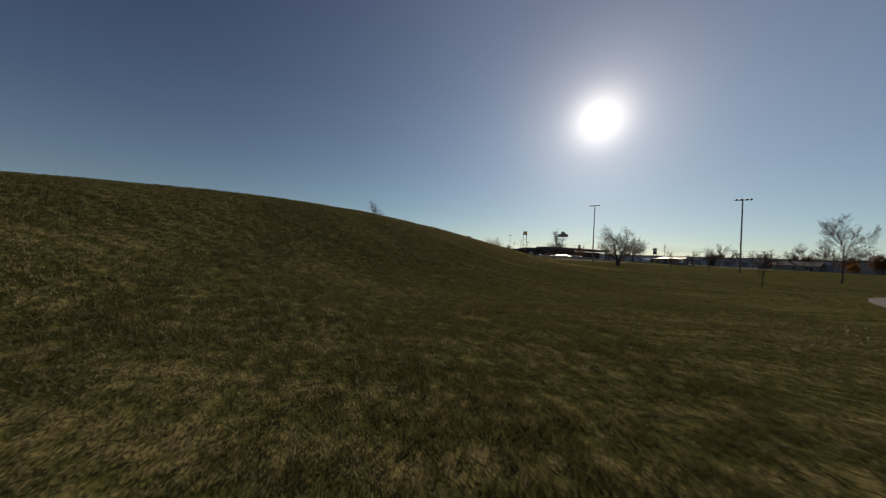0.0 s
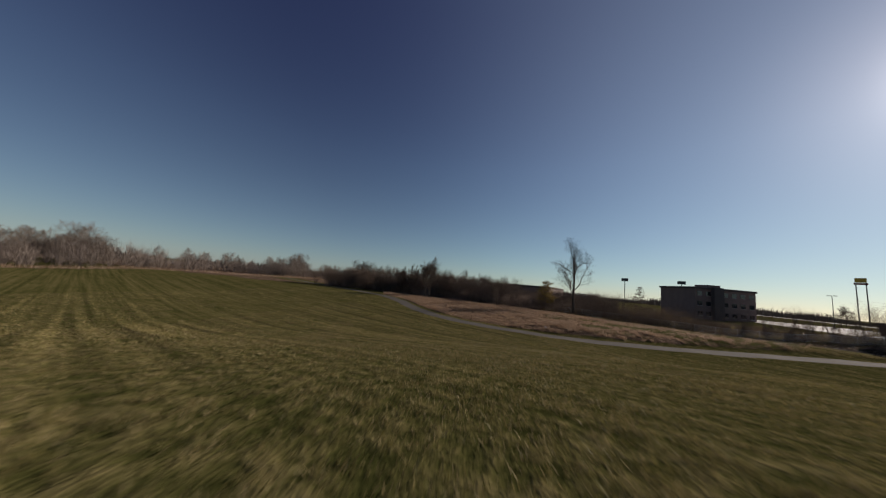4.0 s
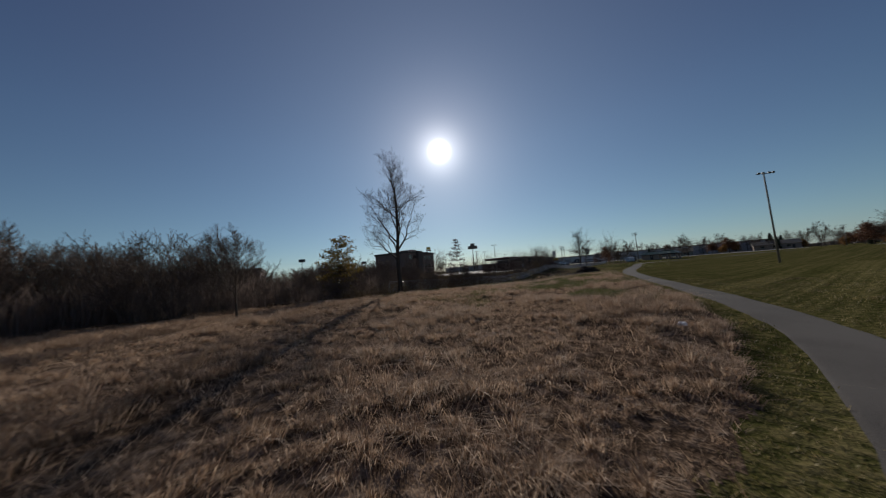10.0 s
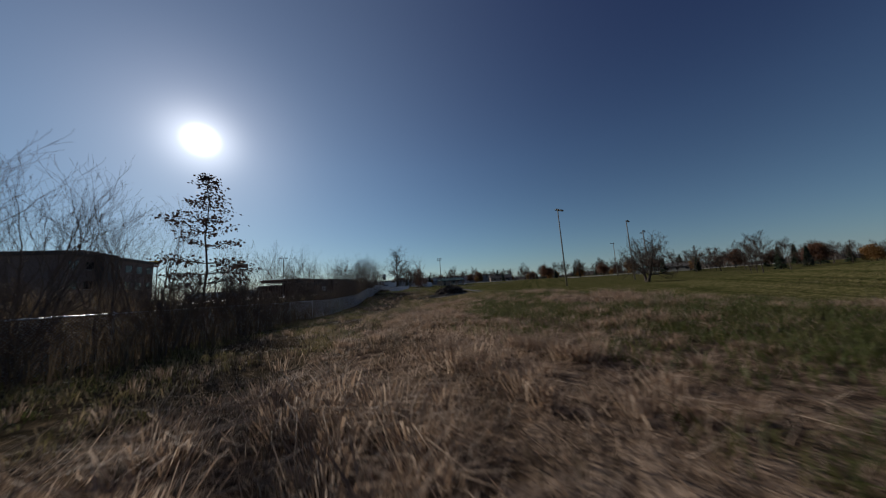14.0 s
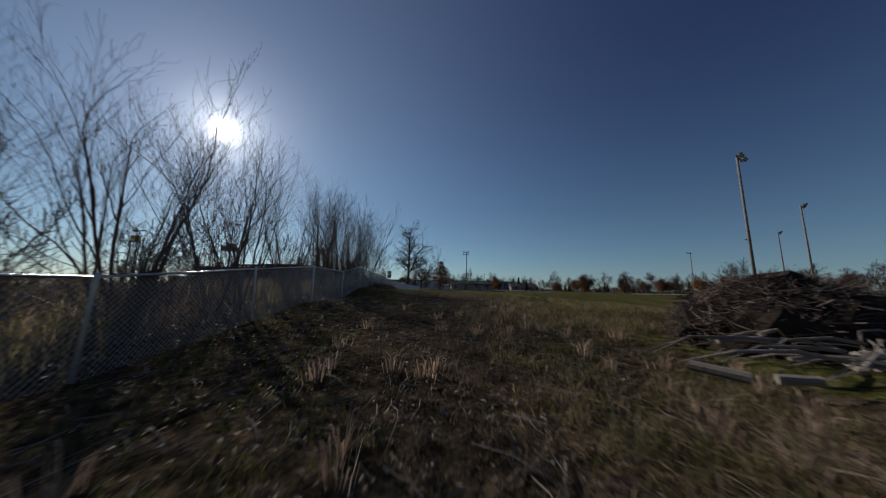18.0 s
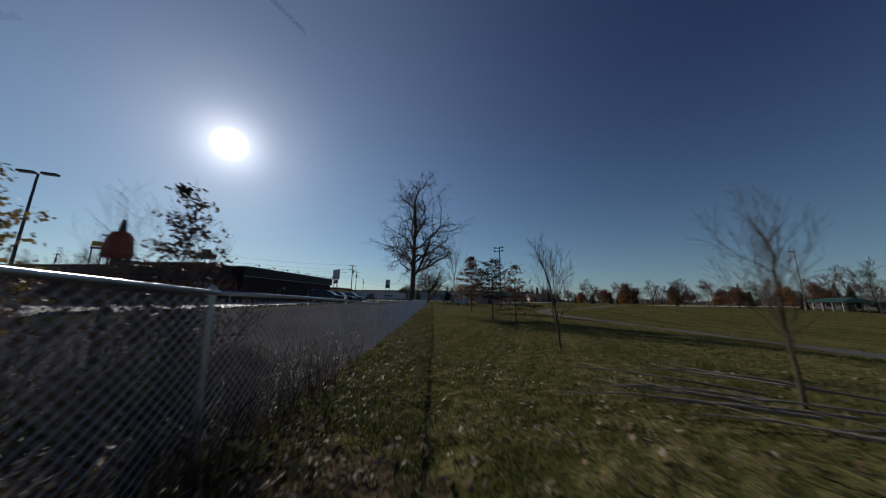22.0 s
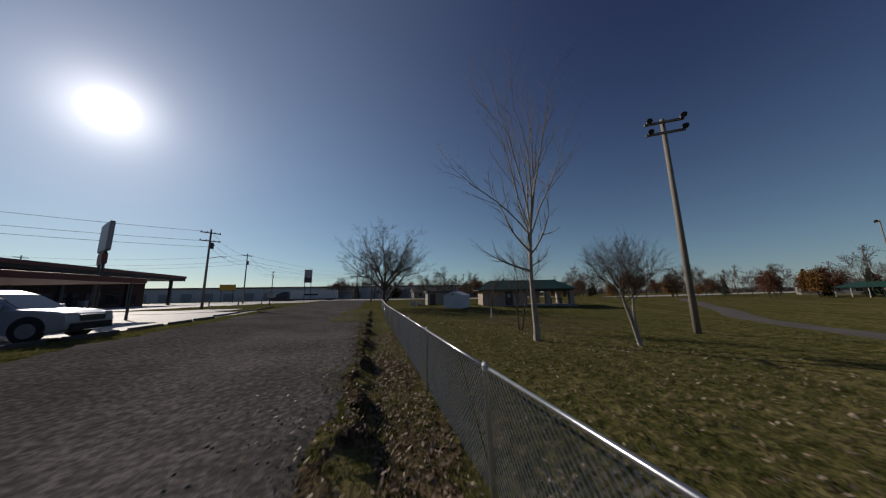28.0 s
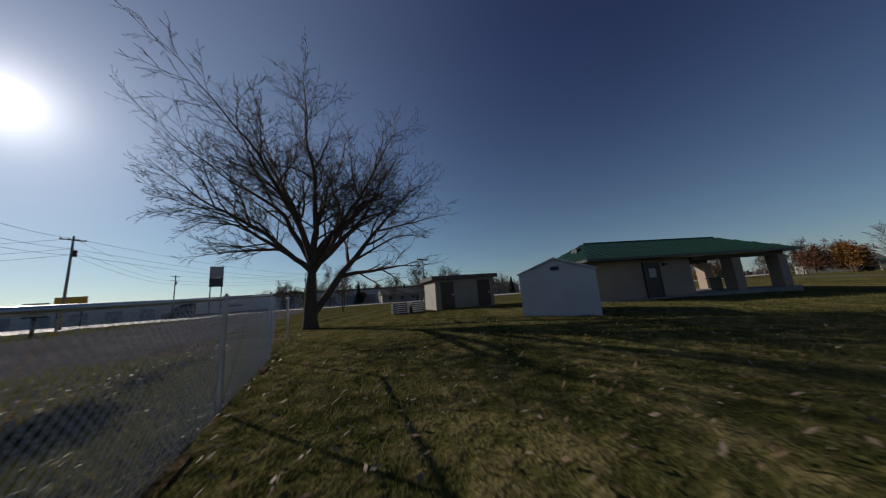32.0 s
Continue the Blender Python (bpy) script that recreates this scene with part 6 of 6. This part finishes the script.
    part("grille", Geo().box(L - 0.06, -0.5, 0.6, L + 0.015, 0.5, 0.82), M_DARKMETAL, ob, bevel=0.02)
    part("rear_window", Geo().face((0.17, -0.68, 1.12), (0.17, 0.68, 1.12), (0.33, 0.6, 1.55), (0.33, -0.6, 1.55)), M_GLASS, ob)
    return ob


suv("black sport utility car parked facing the lane", -15.0, 32.0, 3, M_BLACK)
suv("dark maroon sport utility car parked facing the lane", -15.3, 37.2, 2, M_MAROON, 4.7)
suv("silver sport utility car parked facing the lane", -15.6, 45.2, 4, M_SILVER, 4.7)


def truck():
    ob = thing("semi_truck", "navy semi-trailer truck with a long white trailer on the highway", "truck", -33.5, 136, 0.15, 0)
    part("cab", Geo().prism([(0.0, 0.6), (0.0, 1.7), (1.5, 1.9), (2.0, 2.9), (3.6, 3.6), (5.2, 3.7), (5.2, 0.6)], "y", -1.2, 1.2), M_NAVY, ob, bevel=0.08)
    part("windscreen", Geo().box(1.6, -1.0, 2.0, 1.95, 1.0, 2.75), M_GLASS, ob)
    part("side_window", Geo().box(2.2, -1.23, 2.0, 3.0, -1.19, 2.7), M_GLASS, ob)
    part("trailer", Geo().box(5.9, -1.28, 1.15, 20.8, 1.28, 4.05), M_TRAILER, ob, bevel=0.03)
    part("lettering_bar", Geo().box(10.2, -1.3, 2.3, 14.6, -1.282, 2.9), M_NAVY, ob, "dark plain lettering bar")
    part("chassis", Geo().box(4.5, -0.5, 0.8, 20.5, 0.5, 1.15), M_DARKMETAL, ob)
    for u in (1.2, 5.0, 6.2, 17.5, 18.8):
        for s in (-1, 1):
            t = part("tyre", Geo().tube([(u, s * 0.85, 0.5), (u, s * 1.2, 0.5)], 0.5, 16), M_TYRE, ob)
            part("rim", Geo().tube([(u, s * 1.2, 0.5), (u, s * 1.22, 0.5)], 0.28, 12), M_RIM, t)
    return ob


truck()


# ---- kerb stops, signs, poles ----
bump = mesh_of("bumper_bar", Geo().prism([(-0.11, 0), (0.11, 0), (0.08, 0.13), (-0.08, 0.13)], "x", -0.95, 0.95), M_TIMBER, bevel=0.015)
for i in range(26):
    y = 4.5 + i * 2.75
    x = float(lane_edge(y)) - 0.45
    ob = thing("parking_bumper", "dark weathered parking bumper at the edge of the lot", "parking bumper", x, y, land_at(x, y) + 0.03, 90 + (i * 37 % 7) - 3, "parking bumpers")
    part("bar", bump, None, ob)
for i in range(13):
    y = 2 + i * 2.75
    tagged(part("bay_line", Geo().box(-16.4, y - 0.05, land_at(-14, y) + 0.055, -11.8, y + 0.05, land_at(-14, y) + 0.06), M_MARK), "worn white parking bay line", "marking", kind="structure")


def utility_pole(x, y, h, turn=0, arms=1, lamp=False, z=None):
    ob = thing("utility_pole", "dark wooden utility pole with crossarm and insulators", "utility pole", x, y, land_at(x, y) if z is None else z, turn, "utility poles")
    part("pole", Geo().tube([(0, 0, -0.3), (0, 0, h)], [0.16, 0.1], 10), M_POLE, ob, smooth=True)
    for a in range(arms):
        zz = h - 0.5 - a * 1.1
        part("crossarm", Geo().box(-1.1, -0.06, zz - 0.06, 1.1, 0.06, zz + 0.06), M_POLE, ob)
        for s in (-1.0, -0.4, 0.4, 1.0):
            part("insulator", Geo().tube([(s, 0, zz + 0.06), (s, 0, zz + 0.2)], [0.05, 0.03], 6), M_DARKMETAL, ob)
    part("transformer", Geo().tube([(0.28, 0.1, h - 2.6), (0.28, 0.1, h - 1.8)], 0.22, 10), M_DARKMETAL, ob)
    if lamp:
        part("lamp_arm", Geo().tube([(0, 0, h - 4), (1.2, 0, h - 3.6), (1.9, 0, h - 3.6)], [0.04, 0.04, 0.06], 6), M_STEEL, ob)
    return ob


POLES = [(-62, 52, 12.0), (-22.3, 74.9, 10.6), (-29.4, 104.6, 11.6), (-38, 150, 11.5), (-75, 112, 11.5), (-1.2, 96, 10.5), (-7, 152, 11), (-100, 70, 12), (40, 152, 11), (90, 153, 11)]
for i, (x, y, h) in enumerate(POLES):
    utility_pole(x, y, h, 25 + i * 13, 1 + i % 2, i in (1, 5))


def wire(a, b, za, zb, sag, r=0.018):
    pts = []
    for t in np.linspace(0, 1, 13):
        pts.append((a[0] + (b[0] - a[0]) * t, a[1] + (b[1] - a[1]) * t, za + (zb - za) * t - sag * 4 * t * (1 - t)))
    return Geo().tube(pts, r, 4, cap=False)


for a, b in ((0, 1), (1, 2), (2, 3), (2, 6), (4, 2), (7, 4), (5, 6), (6, 8), (8, 9), (3, 6)):
    A, B = POLES[a], POLES[b]
    ob = thing("power_line", "thin dark overhead power lines between poles", "power line", 0, 0, 0, 0, "power lines")
    for k in (0.3, 1.6, 2.4):
        part("wire", wire(A, B, A[2] + land_at(A[0], A[1]) - k, B[2] + land_at(B[0], B[1]) - k, 0.9), M_DARKMETAL, ob)


def board_sign(name, label, x, y, top, boards, posts, turn, z0=0.0, group=""):
    """Boards of (x0, z0, x1, z1, material) on posts at the given x."""
    ob = thing(name, label, "sign", x, y, z0, turn, group)
    for p in posts:
        part("post", Geo().tube([(p, 0, -0.3), (p, 0, top)], 0.09 if top < 15 else 0.3, 8), M_DARKMETAL, ob)
    for x0, a, x1, b, m in boards:
        bd = part("board", Geo().box(x0, -0.15, a, x1, 0.15, b), m, ob, bevel=0.03)
        part("board_rim", Geo().box(x0 - 0.05, -0.12, b, x1 + 0.05, 0.12, b + 0.08), M_DARKMETAL, bd)
        part("board_rim", Geo().box(x0 - 0.05, -0.12, a - 0.08, x1 + 0.05, 0.12, a), M_DARKMETAL, bd)
    return ob


board_sign("pylon_sign", "dark two-post pylon sign with blank dull boards", -21.4, 59.3, 7.0, [(-1.5, 5.2, 1.5, 7.3, M_SIGNGREY), (-0.9, 4.2, 0.9, 4.9, M_REDBAND)], (-0.8, 0.8), -46, 0.6)
board_sign("highway_sign", "tall two-post roadside sign with dark boards", -19.0, 118.6, 9.2, [(-1.0, 7.2, 1.0, 9.2, M_SIGNGREY), (-1.0, 5.6, 1.0, 7.0, M_DARKMETAL)], (-0.8, 0.8), 10, 0.5)
board_sign("small_sign", "small white sign on a metal post", -17.3, 83.5, 2.0, [(-0.45, 1.3, 0.45, 2.1, M_TRIM)], (0.0,), 15, 0.6)
board_sign("yellow_sign", "yellow roadside sign on posts", -42, 126, 5.5, [(-2.0, 3.8, 2.0, 5.4, M_YELLOW)], (-1.5, 1.5), 0, 0.5)
board_sign("cross_sign", "tall cross-shaped dark roadside sign on one post", -137, 162, 24, [(-5.0, 24, 5.0, 27.2, M_SIGNDULL), (-2.2, 27.4, 2.2, 29.8, M_SIGNDULL)], (0.0,), 35, 0)
board_sign("arch_sign", "tall roadside sign with a plain yellow panel", -200, 161, 30, [(-2.4, 30.4, 2.4, 33.4, M_YELLOW), (-2.8, 28.8, 2.8, 30.0, M_REDSIGN)], (-2.0, 2.0), 40, 0)
for x, y, top in ((-240, 30, 24), (-224, 68, 24), (-260, 110, 22)):
    board_sign("tall_sign", "tall dark roadside sign on a single pole", x, y, top, [(-2.8, top - 2.6, 2.8, top, M_DARKMETAL)], (0.0,), 55, 0, "tall roadside signs")
for x, y in ((-24, 80), (-19.5, 78), (-21, 91)):
    ob = thing("white_post", "short white marker post on the grass island", "marker post", x, y, land_at(x, y), 0, "marker posts")
    part("post", Geo().box(-0.07, -0.05, -0.2, 0.07, 0.05, 1.25), M_TRIM, ob, bevel=0.01)
    part("cap", Geo().box(-0.09, -0.07, 1.25, 0.09, 0.07, 1.3), M_DARKMETAL, ob)

ob = thing("pipeline_marker", "orange-red utility vent marker on a rusty post by the fence", "utility marker", -2.38, -2.25, land_at(-2.38, -2.25) + 0.1, 15)
part("post", Geo().tube([(0, 0, -0.3), (0, 0, 1.75)], 0.05, 8), M_DARKMETAL, ob)
part("housing", Geo().tube([(0, 0, 1.55), (0, 0, 1.6), (0, 0, 1.82), (0, 0, 1.88)], [0.13, 0.145, 0.115, 0.08], 12), M_ORANGE, ob)
part("spike", Geo().tube([(0, 0, 1.88), (0, 0, 2.05)], [0.04, 0.02], 6), M_DARKMETAL, ob)


def lot_lamp(x, y, h, turn):
    ob = thing("parking_lamp", "slim dark parking lot lamp with two flat heads", "street lamp", x, y, land_at(x, y), turn, "parking lot lamps")
    part("pole", Geo().tube([(0, 0, -0.2), (0, 0, h)], [0.11, 0.07], 8), M_DARKMETAL, ob)
    for s in (-1, 1):
        part("lamp_head", Geo().box(s * 0.2 if s > 0 else -1.1, -0.2, h - 0.02, 1.1 if s > 0 else -0.2, 0.2, h + 0.16), M_DARKMETAL, ob, bevel=0.03)
    part("base", Geo().tube([(0, 0, -0.2), (0, 0, 0.7)], 0.28, 12), M_KERB, ob)
    return ob


for x, y, h, t in ((-30, 15.5, 10.2, 20), (-47, 36, 9.5, 70), (-52, 22, 10, 10), (-70, 60, 10, 40), (14, 96, 6.5, 30)):
    lot_lamp(x, y, h, t)


def canopy():
    ob = thing("filling_station", "flat-roofed filling station canopy with a dark red fascia", "filling station", -47, 62, 0.6, 0)
    part("canopy_roof", Geo().box(-16, 0, 5.9, 0, 54, 6.5), M_CLAD, ob, bevel=0.05)
    part("fascia_band", Geo().box(-16.1, -0.1, 6.5, 0.1, 54.1, 7.1), M_REDBAND, ob)
    for y in (3, 15, 27, 39, 51):
        for x in (-1.2,):
            part("column", Geo().box(x - 0.25, y - 0.25, -0.6, x + 0.25, y + 0.25, 5.9), M_DARKMETAL, ob)
    part("shop", Geo().box(-15.5, 14, -0.6, -5.5, 50, 5.2), M_BRICK, ob)
    for i in range(8):
        part("shop_window", Geo().box(-5.5, 15.5 + i * 4.2, 0.4, -5.44, 18.4 + i * 4.2, 2.8), M_GLASS, ob)
    for y in (9, 21, 33):
        part("fuel_pump", Geo().box(-3.4, y - 0.4, -0.6, -2.4, y + 0.4, 1.5), M_SIGNGREY, ob, bevel=0.05)
    return ob


canopy()

# a long pale warehouse and rail wagons far beyond the highway
ob = thing("distribution_centre", "very long low pale warehouse beyond the highway", "warehouse", -190, 178, 0, 0)
part("wall", Geo().box(0, 0, -0.5, 260, 40, 6.2), M_TRAILER, ob)
part("roof_edge", Geo().box(-0.4, -0.4, 6.2, 260.4, 40.4, 6.9), M_HOTEL, ob)
for i in range(32):
    part("loading_door", Geo().box(4 + i * 8, -0.12, 0.8, 8 + i * 8, 0, 4.2), M_SIGNGREY, ob)


def house(x, y, w, d, h, turn, wall, label, ridge=2.2):
    ob = thing("house", label, "house", x, y, land_at(x, y), turn, "houses by the park")
    part("wall", Geo().box(0, 0, -1, w, d, h), wall, ob)
    r = part("roof", Geo().prism([(-0.5, h), (d + 0.5, h), (d / 2, h + ridge)], "x", -0.4, w + 0.4), M_ROOFING, ob)
    part("chimney", Geo().box(w * 0.3, d * 0.4, h + 0.8, w * 0.3 + 0.7, d * 0.4 + 0.7, h + ridge + 0.7), M_BRICK, r)
    for i in range(3):
        wx = w * (0.15 + 0.28 * i)
        p = part("window", Geo().box(wx, -0.06, 1.0, wx + 1.4, 0.02, 2.2), M_GLASS, ob)
        part("sill", Geo().box(wx - 0.1, -0.12, 0.9, wx + 1.5, -0.06, 1.0), M_TRIM, p)
    part("door", Geo().box(w * 0.88 - 1, -0.06, 0, w * 0.88, 0.02, 2.1), M_BROWNDOOR, ob)
    return ob


for i, (x, y, w, t) in enumerate(((18, 160, 16, 0), (60, 158, 17, -6), (150, 96, 16, -60))):
    house(x, y, w, 9, 2.9, t, (M_GREYWALL, M_TANWALL, M_GREYWALL)[i], "low single-storey house with a shingled gable roof" if i % 2 else "pale single-storey house with a grey gable roof")


def pavilion(x, y, turn):
    ob = thing("park_pavilion", "open park pavilion with white posts and a green roof", "pavilion", x, y, land_at(x, y), turn)
    part("roof", hip_roof(Geo(), 0, 0, 16, 7, 2.7, 4.0, 2.5), M_GREENROOF, ob)
    for i in range(5):
        for yy in (0.5, 6.5):
            part("post", Geo().tube([(0.6 + i * 3.7, yy, -0.3), (0.6 + i * 3.7, yy, 2.75)], 0.1, 8), M_TRIM, ob)
    return ob


pavilion(116, 60, 60)




# ---- woods and far trees ----
def conifer_meshes(seed, h):
    r, wood, nd = random.Random(seed), Geo(), Geo()
    wood.tube([(0, 0, -0.2), (0, 0, h * 0.5), (0, 0, h)], [h * 0.022, h * 0.014, 0.01], 6)
    for i in range(420):
        t = r.random() ** 0.8
        z = h * (0.08 + 0.92 * t)
        rad = h * 0.24 * (1 - t) + 0.1
        a = r.uniform(0, 6.28)
        for k in range(3):
            b = a + r.gauss(0, 0.25)
            s = r.uniform(0.5, 1.05)
            p = Vector((math.cos(b) * rad * s * 0.4, math.sin(b) * rad * s * 0.4, z + 0.1))
            q = Vector((math.cos(b) * rad * s, math.sin(b) * rad * s, z - rad * 0.28))
            w = Vector((-math.sin(b), math.cos(b), 0.15)) * (0.05 * h * r.uniform(0.4, 1))
            nd.face(p, q - w * 0.6, q + Vector((math.cos(b), math.sin(b), -0.3)) * 0.14 * h * 0.3, q + w * 0.6)
    return [("trunk", mesh_of("conifer_wood", wood, M_BARK)), ("foliage", mesh_of("conifer_needles", nd, M_NEEDLE))]


conifers = [conifer_meshes(5, 7.0), conifer_meshes(6, 8.5)]
russet = tree_meshes("russet_tree", 91, 8.0, 0.16, spread=0.7, levels=3, forks=(10, 6, 5), first=0.18, up=0.12, thin=0.01, leaf=M_OAKLEAF, leaf_n=3, leaf_size=0.42)
amber = tree_meshes("amber_tree", 92, 7.0, 0.16, spread=0.7, levels=3, forks=(10, 6, 5), first=0.15, up=0.12, thin=0.01,
                    leaf=blades("amber_leaves", (0.26, 0.13, 0.03), (0.2, 0.1, 0.03), (0.32, 0.17, 0.05)), leaf_n=3, leaf_size=0.42)
far_t = [tree_meshes("far_tree", 95 + i, 10.0 + i, 0.16, spread=0.6, levels=4, forks=(8, 5, 4, 3), first=0.15, up=0.18, thin=0.02) for i in range(3)]

south_t = [tree_meshes("southern_tree", 195 + i, 10.0 + 1.5 * i, 0.13, spread=0.75, levels=4, forks=(9, 6, 5, 4), first=0.12, up=0.12, thin=0.018, bark=M_FARBARK, twig=M_FARBARK, stems=1 + i) for i in range(3)]

rng = random.Random(17)
# east and north side of the park
for i in range(250):
    a = radians(rng.uniform(-14, 98))
    r = rng.uniform(105, 185) if i % 3 else rng.uniform(150, 240)
    x, y = 15 + r * math.sin(a), 22 + r * math.cos(a)
    if 122 < y < 147:
        continue
    pick = rng.random()
    if pick < 0.22:
        plant(rng.choice(conifers), "dark green spruce at the edge of the park", "tree", x, y, rng.uniform(0, 360), rng.uniform(0.7, 1.2), "spruces", "tree")
    elif pick < 0.34:
        plant(russet, "round tree with rusty autumn leaves", "tree", x, y, rng.uniform(0, 360), rng.uniform(0.7, 1.1), "autumn trees", "tree")
    elif pick < 0.42:
        plant(amber, "round tree with amber autumn leaves", "tree", x, y, rng.uniform(0, 360), rng.uniform(0.6, 1.0), "autumn trees", "tree")
    else:
        plant(rng.choice(far_t), "bare tree at the edge of the park", "tree", x, y, rng.uniform(0, 360), rng.uniform(0.6, 1.15), "bare park-edge trees", "tree")
# the southern woods behind the lawn
for i in range(110):
    x = rng.uniform(-70, 150)
    y = -172 - rng.uniform(0, 60) + 0.12 * max(0, x - 30)
    if abs(x + 25) < 16 and y > -200:
        continue
    plant(rng.choice(south_t), "bare tree in the southern woods", "tree", x, y, rng.uniform(0, 360), rng.uniform(0.5, 0.95), "southern wood trees", "tree")
# trees by the highway and the restaurant
for x, y, s in ((-14, 150, 0.7), (-18, 152, 0.6), (-9, 156, 0.65), (16, 104, 0.55), (22, 108, 0.6), (27, 112, 0.5), (3, 110, 0.5), (-95, 60, 0.7), (-105, 70, 0.8), (-88, 90, 0.7), (2, 84, 0.35), (30, 118, 0.6)):
    plant(far_t[int(abs(x)) % 3], "bare dark tree by the highway", "tree", x, y, x * 40, s, "highway trees", "tree")


# a ring of distant bare woods along the horizon
nr2 = np.random.default_rng(23)
n = 26000
a = nr2.uniform(0, 2 * np.pi, n)
rr = nr2.uniform(300, 460, n)
px, py = 20 + rr * np.sin(a), rr * np.cos(a)
hh = nr2.uniform(0.5, 1.0, n) * (6.5 + 2.5 * np.sin(a * 23) + 1.5 * np.sin(a * 57))
hh = np.where((py > 120) & (np.abs(px + 60) < 220), hh * 0.6, hh)
me = blade_mesh("distant_woods", px, py, hh, nr2.uniform(0.8, 2.6, n), nr2.uniform(0.0, 0.25, n),
                blades("distant_bare_woods", (0.075, 0.062, 0.055), (0.10, 0.08, 0.068), (0.055, 0.05, 0.045), 0.1), rng=nr2, lift=-0.5)
tagged(new("distant_woods", me), "grey-brown belt of bare woods along the horizon", "woods", kind="stuff")
# sunlit bare woods south of the lawn: fans of bare twigs, each tree a rounded crown on short stems
n = 760
px = nr2.uniform(-140, 220, n)
py = -176 - 34 * nr2.random(n) ** 1.4 + 0.12 * np.maximum(0, px - 30)
keep = ~((np.abs(px + 25) < 16 + 4 * np.sin(py)) & (py > -196))
px, py = px[keep], py[keep]
n, per = len(px), 230
tall_h = 1.4 * nr2.uniform(0.55, 1.1, n) * (4.4 + 1.4 * np.sin(px * 0.21) + 1.0 * np.sin(px * 0.57 + 1) + 2.4 * ease(px, 20, 90))
tx, ty, th = np.repeat(px, per), np.repeat(py, per), np.repeat(tall_h, per)
m = len(tx)
az, tilt, f = nr2.uniform(0, 2 * np.pi, m), np.abs(nr2.normal(0, 0.6, m)), nr2.uniform(0.1, 0.8, m)
way = np.stack([np.cos(az) * np.sin(tilt), np.sin(az) * np.sin(tilt), np.cos(tilt)], 1)
base = np.stack([tx, ty, land(tx, ty) - 0.3], 1) + way * (th * f)[:, None]
twist = way + nr2.normal(0, 0.28, (m, 3))
twist /= np.linalg.norm(twist, axis=1)[:, None]
tip = base + twist * (th * nr2.uniform(0.16, 0.34, m))[:, None]
side = np.stack([-np.sin(az), np.cos(az), 0 * az], 1) * (nr2.uniform(0.025, 0.055, m) * (1.3 - f))[:, None]
me = fast_mesh("bare_woods", np.stack([base - side, base + side, tip], 1).reshape(-1, 3), np.arange(3 * m), np.full(m, 3), M_FARWOOD)
tagged(new("bare_woods", me), "sunlit tan bare woods and undergrowth south of the lawn", "woods", kind="stuff")
gx, gy = nr2.uniform(-120, 200, 16000), nr2.uniform(-176, -170, 16000)
gy = gy + 0.12 * np.maximum(0, gx - 30)
me = blade_mesh("dry_grass", gx, gy, nr2.uniform(0.3, 1.0, 16000), nr2.uniform(0.05, 0.12, 16000), nr2.uniform(0.1, 0.8, 16000), M_STRAW, rng=nr2)
tagged(new("dry_grass", me), "tall straw-coloured grass at the edge of the southern woods", "grass", kind="stuff")
tagged(new("scrub_field", sheet_grid("scrub_field", np.arange(-150, 8, 3.0), np.arange(-330, -128, 3.0), M_MEADOW, 0.05,
                                     lambda x, y: (x < -4 - (y + 130) * 0.12 + 2 * np.sin(y * 0.3)) & off_path(x, y, 5))),
       "tan scrub field beyond the path", "field", kind="structure")
